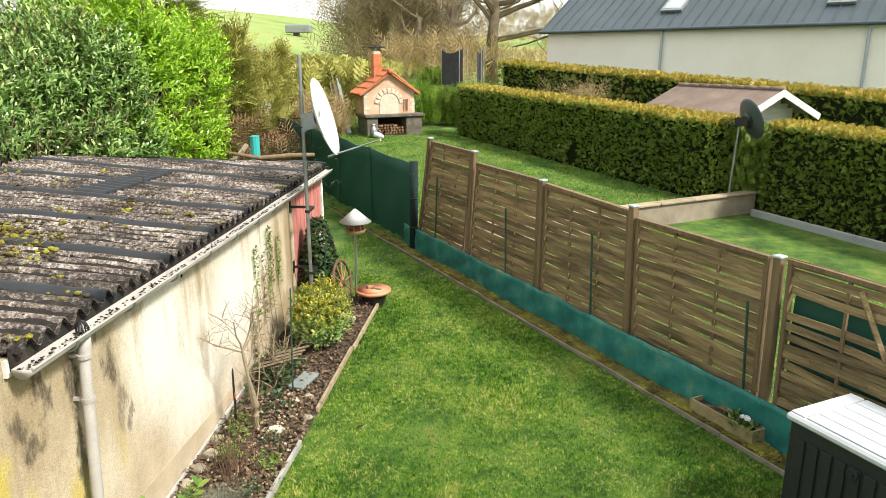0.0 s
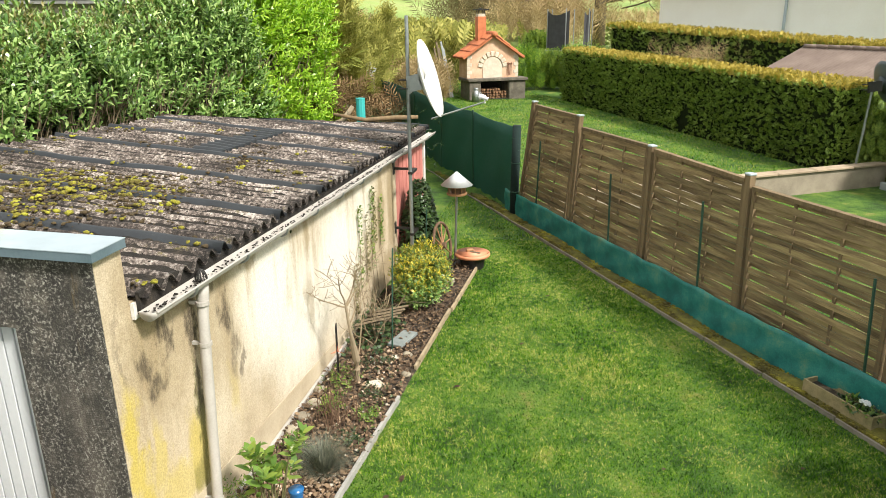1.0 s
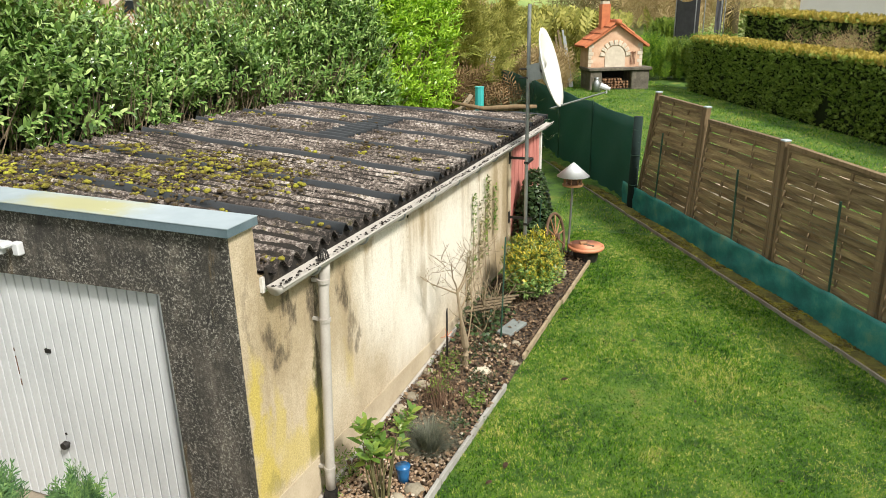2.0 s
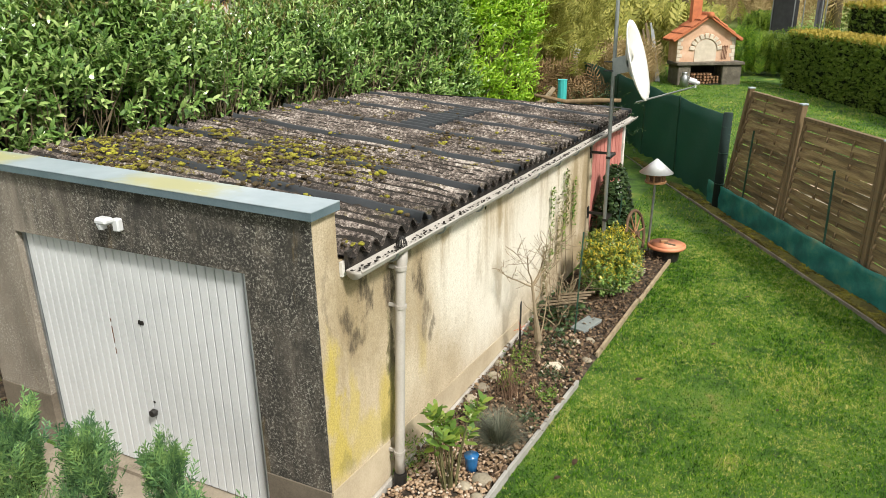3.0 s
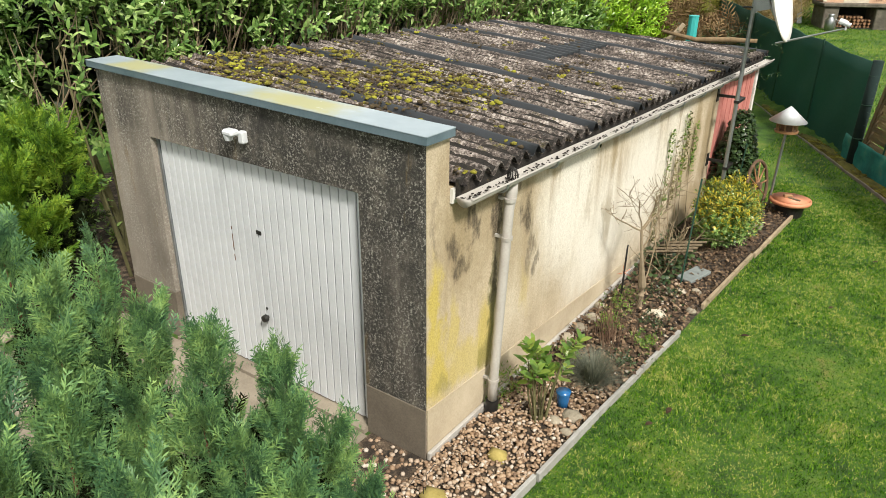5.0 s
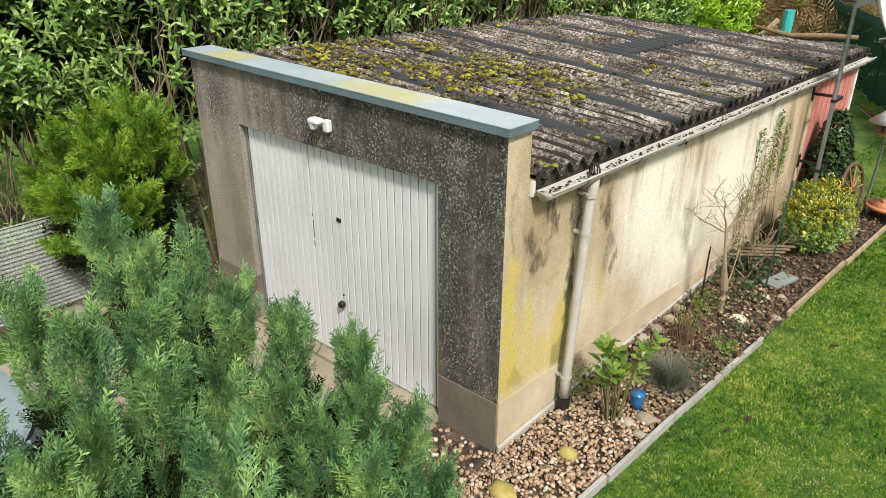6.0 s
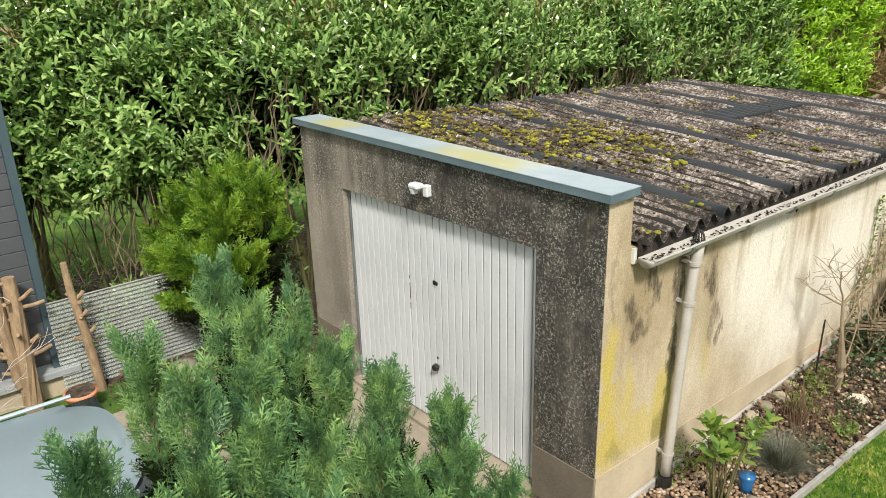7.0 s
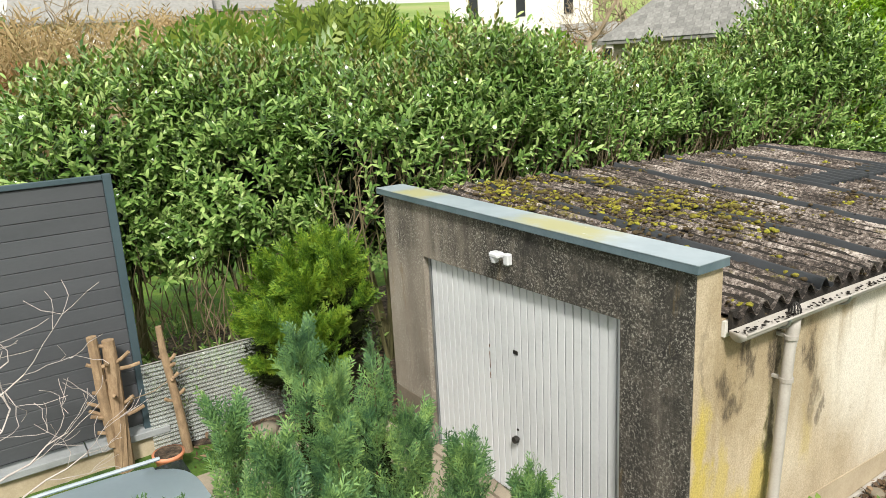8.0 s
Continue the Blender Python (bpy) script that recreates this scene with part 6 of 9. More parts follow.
    for sd in (-1, 1):
        bm = bmesh.new()
        q = m @ Matrix.Translation((0, 0.12, 2.62)) @ (Matrix.Rotation(ang if sd > 0 else -ang, 4, 'Y'))
        box(bm, (0 if sd > 0 else -run, 0.0, -0.06), (run if sd > 0 else 0, 1.45, -0.005), q)
        part("roof_slope", bm, M_TILE, o)
        for i in range(4):
            for j in range(6):
                ob = new("roof_tile", tile_mesh)
                ob.parent = o
                tm = q @ Matrix.Translation((sd * (run - 0.40 * i - (0 if i < 3 else 0.02)), 0.02 + 0.12 + 0.24 * j, 0.015 * i)) @ Matrix.Rotation(radians(90 if sd > 0 else -90), 4, 'Z')
                ob.matrix_parent_inverse = Matrix.Translation(o.location).inverted()
                ob.matrix_basis = tm
    for j in range(5):
        bm = bmesh.new()
        cyl(bm, m @ Vector((0, 0.08 + 0.30 * j, 2.63)), m @ Vector((0, 0.40 + 0.30 * j, 2.66)), 0.12, 0.10, 12)
        part("ridge_tile", bm, M_TILE, o, "", True)
    bm = bmesh.new()
    box(bm, (-0.50, 0.75, 2.2), (-0.14, 1.1, 3.33), m, 0.01)
    part("chimney", bm, M_TILE, o, "orange brick chimney")
    bm = bmesh.new()
    box(bm, (-0.47, 0.78, 3.33), (-0.17, 1.07, 3.44), m)
    part("chimney_collar", bm, M_PALESTONE, o)
    bm = bmesh.new()
    for x in (-0.46, -0.2):
        for y in (0.8, 1.04):
            box(bm, (x, y, 3.44), (x + 0.03, y + 0.02, 3.58), m)
    box(bm, (-0.60, 0.68, 3.57), (-0.05, 1.17, 3.63), m, 0.01)
    box(bm, (-0.40, 0.85, 3.62), (-0.28, 0.95, 3.68), m)
    part("chimney_cap", bm, M_BLACK, o, "black metal chimney cap")
    bm = bmesh.new()
    for x in (0.62, 0.68, 0.74, 0.80):
        cyl(bm, m @ Vector((x, 0.26, 1.0)), m @ Vector((x + 0.01, 0.26, 1.5)), 0.012, None, 6)
    cyl(bm, m @ Vector((0.60, 0.26, 1.46)), m @ Vector((0.83, 0.26, 1.46)), 0.012, None, 6)
    part("fire_irons", bm, M_REDBARK, o, "rusty hanging fire irons")
    lp = thing("log_pile", "pile of split firewood stacked inside the oven base", "firewood", tuple(m @ Vector((0, 0.4, 0.06))))
    for k in range(34):
        r = rnd.uniform(0.035, 0.06)
        i, j = k % 9, k // 9
        bm = bmesh.new()
        c = Vector((-0.52 + 0.128 * i + rnd.uniform(-0.02, 0.02), 0.10 + rnd.uniform(0, 0.06), 0.115 + 0.105 * j))
        cyl(bm, m @ c, m @ (c + Vector((rnd.uniform(-0.05, 0.05), 0.5, 0))), r, r * 0.9, rnd.choice((3, 4, 5)))
        part("log", bm, M_LOG, lp)
    mc = thing("milk_can", "old dented aluminium milk can beside the oven", "milk can", tuple(m @ Vector((-1.05, -0.45, 0))))
    bm = bmesh.new()
    c = m @ Vector((-1.0, -0.45, 0.0))
    c.z = float(ground_z(c.x, c.y))
    tube(bm, [c + Vector((0, 0, z)) for z in (0, 0.36, 0.44, 0.50, 0.56)], [0.16, 0.16, 0.10, 0.09, 0.11], 14)
    part("can", bm, M_STEEL, mc, "", True)
    bm = bmesh.new()
    tube(bm, [c + Vector((0.14, 0, 0.40)), c + Vector((0.24, 0, 0.36)), c + Vector((0.16, 0, 0.22))], [0.012] * 3, 6)
    part("handle", bm, M_STEEL, mc)
    for k in range(5):
        b = thing("old_board", "grey weathered board leaning behind the oven", "board", tuple(m @ Vector((-1.5, 1.0, 0))), "boards behind the oven")
        bm = bmesh.new()
        tube(bm, [m @ Vector((-1.45 - 0.09 * k, 1.2, 0.0)), m @ Vector((-1.75 - 0.10 * k, 1.6, 2.1 + 0.25 * (k % 2)))], [0.05, 0.05], 4)
        part("board", bm, M_STEEL if k < 2 else M_BARK, b)


oven()

# ---------------------------------------------------------------- low wall, second dish, kerb, shed, white building
def solid_line(name, a, b, w, z0, z1, mat, label, category, bevel=0.0):
    bm = bmesh.new()
    d = Vector((b[0] - a[0], b[1] - a[1], 0))
    q = Matrix.Translation((a[0], a[1], 0)) @ Matrix.Rotation(math.atan2(d.y, d.x), 4, 'Z')
    box(bm, (0, -w / 2, z0), (d.length, w / 2, z1), q, bevel)
    return bm


def low_wall():
    w = thing("low_wall", "low stained concrete garden wall with a flat coping", "wall", (7, 12.9, 0))
    part("wall_face", solid_line("", (2.4, 10.55), (9.95, 14.72), 0.18, -0.1, 0.50, M_CONCRETE, "", ""), M_CONCRETE, w)
    x0, y0, dx, dy = 2.4, 10.55, 7.55, 4.17
    for k in range(8):
        a, b = k / 8 + 0.0008, (k + 1) / 8 - 0.0008
        part("coping_slab", solid_line("", (x0 + dx * a, y0 + dy * a), (x0 + dx * b, y0 + dy * b), 0.30, 0.502, 0.555, None, "", "", 0.01), M_COPINGSLAB, w)
    k = thing("concrete_kerb", "grey concrete kerb at the hedge foot", "kerb", (10.5, 12.4, 0))
    part("kerb", solid_line("", (9.80, 14.3), (12.5, 8.1), 0.10, -0.05, 0.17, None, "", "", 0.01), M_KERB, k)


M_COPINGSLAB = mottled("brownish_coping", [(0.3, (0.24, 0.18, 0.12)), (0.7, (0.40, 0.32, 0.23))], 3, 50, 0.9, 0, 0.3, (1, 1, 1), 0.1)
M_KERB = mottled("blue_grey_concrete", [(0.3, (0.22, 0.24, 0.25)), (0.7, (0.34, 0.36, 0.37))], 3, 50, 0.9, 0, 0.2)
low_wall()
dish("satellite_dish", "dark grey satellite dish on a pole by the hedge gap", (9.50, 14.42, 2.36), (0.88, 0.20, 0.33), 0.50, M_DISHGREY, (9.31, 14.42, 2.45), (9.22, 14.46, 0.30), 0.62)


def shed():
    near, far = Vector((10.9, 15.97, 3.02)), Vector((9.12, 19.3, 3.02))
    ax = (far - near).normalized()
    ang = math.degrees(math.atan2(ax.y, ax.x)) - 90
    m = rot_at((near.x, near.y, 0), ang)
    L = (far - near).length
    s = thing("garden_shed", "white boarded garden shed with a brown corrugated roof", "shed", (10.0, 17.6, 0.4))
    g = 0.3
    bm = bmesh.new()
    prof = [(-1.15, g), (1.15, g), (1.15, 2.40), (0, 2.92), (-1.15, 2.40)]
    a = [bm.verts.new(m @ Vector((x, 0.55, z))) for x, z in prof]
    b = [bm.verts.new(m @ Vector((x, L - 0.2, z))) for x, z in prof]
    bm.faces.new(a)
    bm.faces.new(b[::-1])
    for k in range(5):
        bm.faces.new((a[k], b[k], b[(k + 1) % 5], a[(k + 1) % 5]))
    part("shed_walls", bm, M_BOARD, s, "white painted boards")
    for k in range(12):
        z = 1.2 + 0.13 * k
        w = 1.15 if z < 2.38 else max(0.1, 1.15 * (2.92 - z) / 0.52)
        bm = bmesh.new()
        box(bm, (-w, 0.53, z), (w, 0.549, z + 0.118), m)
        part("board", bm, M_BOARD, s)
    for sd in (-1, 1):
        nx, nw = 6, 80
        run, drop = 1.52, 0.68
        ys = np.linspace(-0.05, L + 0.1, nw + 1)
        v = []
        for y in ys:
            for i in range(nx + 1):
                t = i / nx
                v.append(tuple(m @ Vector((sd * run * t, y, 3.02 - drop * t + 0.018 * math.sin(y * 2 * math.pi / 0.13)))))
        v = np.array(v)
        i = (np.arange(nw)[:, None] * (nx + 1) + np.arange(nx)[None]).ravel()
        f = np.stack([i, i + 1, i + nx + 2, i + nx + 1], 1)
        vv = np.concatenate([v, v - np.array([0, 0, 0.02])])
        ff = np.concatenate([f, f[:, ::-1] + len(v)])
        link_part("roof_sheet", mesh_np("roof_sheet", vv, ff.ravel(), 4, True), M_SHEDROOF, s, "brown corrugated roof sheet")
        bm = bmesh.new()
        q = m @ Matrix.Translation((0, -0.06, 3.0)) @ Matrix.Rotation(math.atan2(drop, run) * sd, 4, 'Y')
        ln = math.hypot(run, drop)
        box(bm, (0 if sd > 0 else -ln, -0.02, -0.14), (ln if sd > 0 else 0, 0.015, 0.03), q)
        part("bargeboard", bm, M_FASCIA, s, "white bargeboard")
    for k in range(9):
        bm = bmesh.new()
        cyl(bm, m @ Vector((0, L * k / 9 - 0.05, 3.03)), m @ Vector((0, L * (k + 1) / 9, 3.045)), 0.07, 0.06, 10)
        part("ridge_cap", bm, M_SHEDROOF, s, "", True)
    bm = bmesh.new()
    box(bm, (-0.45, 0.515, 0.5), (0.35, 0.53, 2.25), m, 0.004)
    part("shed_door", bm, M_SHEDDOOR, s, "pale blue-grey door")
    for x, z in ((-0.30, 2.45), (-0.55, 2.10)):
        bm = bmesh.new()
        cyl(bm, m @ Vector((x, 0.50, z)), m @ Vector((x, 0.53, z)), 0.12 if z > 2.3 else 0.09, None, 18)
        part("wall_plate", bm, M_PALESTONE, s, "round decorative plate")


M_BOARD = mottled("white_boards", [(0.3, (0.50, 0.47, 0.42)), (0.7, (0.68, 0.66, 0.62))], 2, 30, 0.8, 0, 0.2)
M_SHEDROOF = mottled("brown_corrugated", [(0.3, (0.11, 0.075, 0.06)), (0.6, (0.20, 0.15, 0.125)), (0.8, (0.28, 0.23, 0.20))], 1.5, 30, 0.85, 0, 0.3)
M_SHEDDOOR = mottled("pale_blue_grey_paint", [(0.3, (0.36, 0.40, 0.42)), (0.7, (0.48, 0.52, 0.54))], 3, 40, 0.7, 0, 0.1)
shed()


def white_building():
    c0, c1 = Vector((6.45, 33.5, 0)), Vector((27.5, 16.0, 0))
    b = thing("white_building", "long white rendered building with a slate grey metal roof", "building", (16, 26, 0.8))
    ax = (c1 - c0).normalized()
    m = rot_at((c0.x, c0.y, 0), math.degrees(math.atan2(ax.y, ax.x)))
    L = (c1 - c0).length
    ez, dp = 5.06, 9.0
    bm = bmesh.new()
    box(bm, (0, 0, -0.2), (L, dp, ez - 0.05), m)
    part("wall", bm, M_BARN, b)
    pitch = math.atan2(3.2, 5.0)
    q = m @ Matrix.Translation((0, -0.25, ez)) @ Matrix.Rotation(pitch, 4, 'X')
    ln = math.hypot(3.2, 5.0)
    bm = bmesh.new()
    box(bm, (-0.3, 0, -0.08), (L + 0.3, ln, 0.0), q)
    part("roof", bm, M_BARNROOF, b, "slate grey standing seam roof")
    k = 0
    while k * 0.55 < L:
        bm = bmesh.new()
        box(bm, (-0.3 + 0.55 * k, 0.0, 0.001), (-0.26 + 0.55 * k, ln, 0.045), q)
        part("roof_seam", bm, M_BARNROOF, b)
        k += 1
    bm = bmesh.new()
    cyl(bm, m @ Vector((-0.3, -0.32, ez - 0.03)), m @ Vector((L, -0.32, ez - 0.03)), 0.075, None, 10)
    part("gutter", bm, M_BARNROOF, b)
    for x in (6.1, 14.2):
        bm = bmesh.new()
        cyl(bm, m @ Vector((x, -0.10, 0.5)), m @ Vector((x, -0.10, ez - 0.1)), 0.06, None, 10)
        cyl(bm, m @ Vector((x, -0.10, ez - 0.12)), m @ Vector((x, -0.32, ez - 0.03)), 0.06, None, 10)
        part("downpipe", bm, M_COPING, b, "blue-grey downpipe")
    for x in (5.5, 12.4):
        bm = bmesh.new()
        box(bm, (x, 1.3, 0.02), (x + 1.0, 2.6, 0.14), q)
        sk = part("skylight", bm, M_STEEL, b, "steel framed roof window")
        bm = bmesh.new()
        box(bm, (x + 0.1, 1.45, 0.141), (x + 0.9, 2.45, 0.150), q)
        part("pane", bm, M_PANE, sk)


M_PANE = mottled("roof_window_pane", [(0.3, (0.30, 0.34, 0.36)), (0.7, (0.42, 0.46, 0.48))], 1, 20, 0.08, 0, 0.0)
white_building()


def trampoline():
    c = Vector((2.25, 33.2, float(ground_z(2.25, 33.2))))
    t = thing("trampoline", "trampoline with a torn dark safety net on pale poles", "trampoline", tuple(c))
    zt, zr, r = 4.35, 2.42, 1.15
    for k in range(6):
        a = 2 * math.pi * (k + 0.35) / 6
        p = c + Vector((r * math.cos(a), r * math.sin(a), 0))
        bm = bmesh.new()
        cyl(bm, p, (p.x, p.y, zt), 0.025, None, 8)
        part("pole", bm, M_STEEL, t, "pale steel pole")
    bm = bmesh.new()
    ring = [(c.x + r * math.cos(a), c.y + r * math.sin(a), zr) for a in np.linspace(0, 2 * np.pi, 33)]
    tube(bm, ring, [0.035] * 33, 6)
    part("frame", bm, M_STEEL, t)
    bm = bmesh.new()
    cyl(bm, (c.x, c.y, zr - 0.01), (c.x, c.y, zr + 0.01), r * 0.96, None, 32)
    part("mat", bm, M_BLACK, t)
    for a0, a1, k in ((3.45, 4.7, 0), (5.35, 5.75, 1)):
        n = 14
        v, f = [], []
        for i in range(n + 1):
            a = a0 + (a1 - a0) * i / n
            top = zt - 0.08 - 0.22 * math.sin(math.pi * i / n)
            for z in (zr, (zr + top) / 2, top):
                rr = r - 0.03 - 0.12 * math.sin(math.pi * i / n) * (1 if z == (zr + top) / 2 else 0.3)
                v.append((c.x + rr * math.cos(a), c.y + rr * math.sin(a), z))
        nv = len(v)
        v += [(x * 1.0, y + 0.02, z) for x, y, z in v]
        for i in range(n):
            for j in range(2):
                q = i * 3 + j
                f.append((q, q + 3, q + 4, q + 1))
                f.append((q + nv + 1, q + nv + 4, q + nv + 3, q + nv))
        link_part("net", mesh_np("net", np.array(v), np.array(f).ravel(), 4), M_NETDARK, t, "torn dark net")


M_NETDARK = mottled("dark_grey_net", [(0.3, (0.025, 0.026, 0.03)), (0.7, (0.06, 0.06, 0.065))], 3, 200, 0.8, 0, 0.3)
trampoline()

# ---------------------------------------------------------------- trees and scrub beyond
def grow(segs, p, d, length, r, depth, bend=0.28):
    """Limbs of a leafless tree, gathered as (points, radii)."""
    pts, rad = [p], [r]
    q = p
    n = 4
    for i in range(n):
        d = (d + Vector((rnd.gauss(0, bend), rnd.gauss(0, bend), rnd.gauss(0.05, bend * 0.6)))).normalized()
        q = q + d * length / n
        pts.append(q)
        rad.append(r * (1 - 0.42 * (i + 1) / n))
    segs.append((pts, rad))
    if depth == 0:
        return
    for i in range(rnd.randint(3, 4) if depth > 1 else 4):
        k = rnd.randint(2, n)
        nd = (d * 0.7 + Vector((rnd.gauss(0, 0.75), rnd.gauss(0, 0.75), rnd.gauss(0.25, 0.45)))).normalized()
        grow(segs, pts[k], nd, length * rnd.uniform(0.55, 0.8), rad[k] * rnd.uniform(0.45, 0.65), depth - 1, bend)


def bare_tree(x, y, h, r, depth=4, label="large leafless tree with mossy spreading limbs", mat=None, lean=(0, 0), group="leafless trees beyond the gardens", limbs=()):
    z = float(ground_z(x, y)) - 0.1
    t = thing("bare_tree", label, "tree", (x, y, z), group)
    segs = []
    top = Vector((x + lean[0], y + lean[1], z + h * 0.45))
    bm = bmesh.new()
    tube(bm, [(x, y, z), Vector((x, y, z)).lerp(top, 0.5) + Vector((rnd.uniform(-0.2, 0.2), 0, 0)), top], [r * 1.25, r, r * 0.8], 10)
    part("trunk", bm, mat or M_MOSSBARK, t, "", True)
    for i in range(5):
        s = rnd.uniform(0.55, 1.0)
        d = Vector((rnd.gauss(0, 0.7), rnd.gauss(0, 0.7), rnd.uniform(0.3, 0.9))).normalized()
        grow(segs, Vector((x, y, z)).lerp(top, s), d, h * 0.34, r * 0.5, depth - 1)
    for d, s in limbs:
        grow(segs, Vector((x, y, z)).lerp(top, s), Vector(d).normalized(), h * 0.5, r * 0.5, depth - 1)
    bm = bmesh.new()
    for pts, rad in segs:
        tube(bm, pts, [max(q, 0.012) for q in rad], 5 if rad[0] > 0.05 else 3)
    tagged(part("crown", bm, mat or M_MOSSBARK, t), kind="stuff")
    return t


M_MOSSBARK = mottled("mossy_bark", [(0.3, (0.055, 0.040, 0.025)), (0.55, (0.13, 0.10, 0.06)), (0.7, (0.14, 0.14, 0.04)), (0.85, (0.28, 0.24, 0.18))], 1.5, 15, 0.95, 0, 0.6)
M_PALEBARK = mottled("pale_twig_bark", [(0.3, (0.17, 0.13, 0.08)), (0.7, (0.36, 0.29, 0.20))], 2, 15, 0.95, 0, 0.4)


def scrub(name, label, x, y, w, h, n, mat, category="bush", cap=1.0, twig=0.02, lean=0.35):
    """A thicket of many fine upright twigs."""
    z = float(ground_z(x, y))
    P = np.stack([rng.normal(x, w * 0.45, n), rng.normal(y, w * 0.3, n), np.zeros(n)], 1)
    size = min(h * 0.55, cap if y < 50 else 3.0)
    reps = max(1.0, h * 0.55 / size)
    if reps > 1:
        k = int(n * min(2.0, reps))
        P = P[rng.integers(0, n, k)] + rng.normal(0, w * 0.15, (k, 3)) * np.array([1, 1, 0])
        n = k
    P[:, 2] = ground_z(P[:, 0], P[:, 1]) + rng.uniform(0, h - size * 0.8, n)
    D = np.stack([rng.normal(0, lean, n), rng.normal(0, lean, n), np.ones(n)], 1)
    R = frames_from(D, rng.normal(0, 1, (n, 3)))
    tv, tf = frond_template(5, 0.42, twig, 0.0)
    V, F = scatter(tv, tf, 3, P, R, size * rng.uniform(0.5, 1.15, n))
    ob = link_part(name, mesh_np(name, V, F, 3), mat)
    return tagged(ob, label, category, kind="stuff")


def conifer(x, y, h, r, mat, label, n=1500, spray=0.55, low=0.4, droop=-0.12):
    z = float(ground_z(x, y))
    t = thing("conifer", label, "tree", (x, y, z), "conifers beyond the laurels")
    bm = bmesh.new()
    tube(bm, [(x, y, z), (x + 0.05, y, z + h * 0.5), (x, y, z + h * 0.92)], [0.13, 0.08, 0.012], 8)
    part("trunk", bm, M_BARK, t)
    n = int(n * 1.3)
    u = rng.beta(1.0, 1.25, n)
    a = rng.uniform(0, 2 * np.pi, n)
    rad = np.stack([np.cos(a), np.sin(a), np.zeros(n)], 1)
    rr = r * (1 - u) ** 0.8 * rng.uniform(0.35, 1.0, n) * (1 + 0.25 * np.sin(u * 40 + a))
    P = np.array([x, y, z + low]) + rad * rr[:, None] + np.stack([0 * u, 0 * u, u * (h - low - 0.2)], 1)
    D = rad * 1.0 + np.array([0, 0, 0.25]) + rng.normal(0, 0.22, (n, 3)) + np.array([0, 0, droop])
    R = frames_from(D, np.array([0, 0, 1.0]) + rng.normal(0, 0.3, (n, 3)))
    tv, tf = frond_template(7, 0.36, 0.035, 0.1)
    V, F = scatter(tv, tf, 3, P, R, spray * rng.uniform(0.6, 1.2, n))
    link_part("foliage", mesh_np("foliage", V, F, 3), mat, t)
    return t


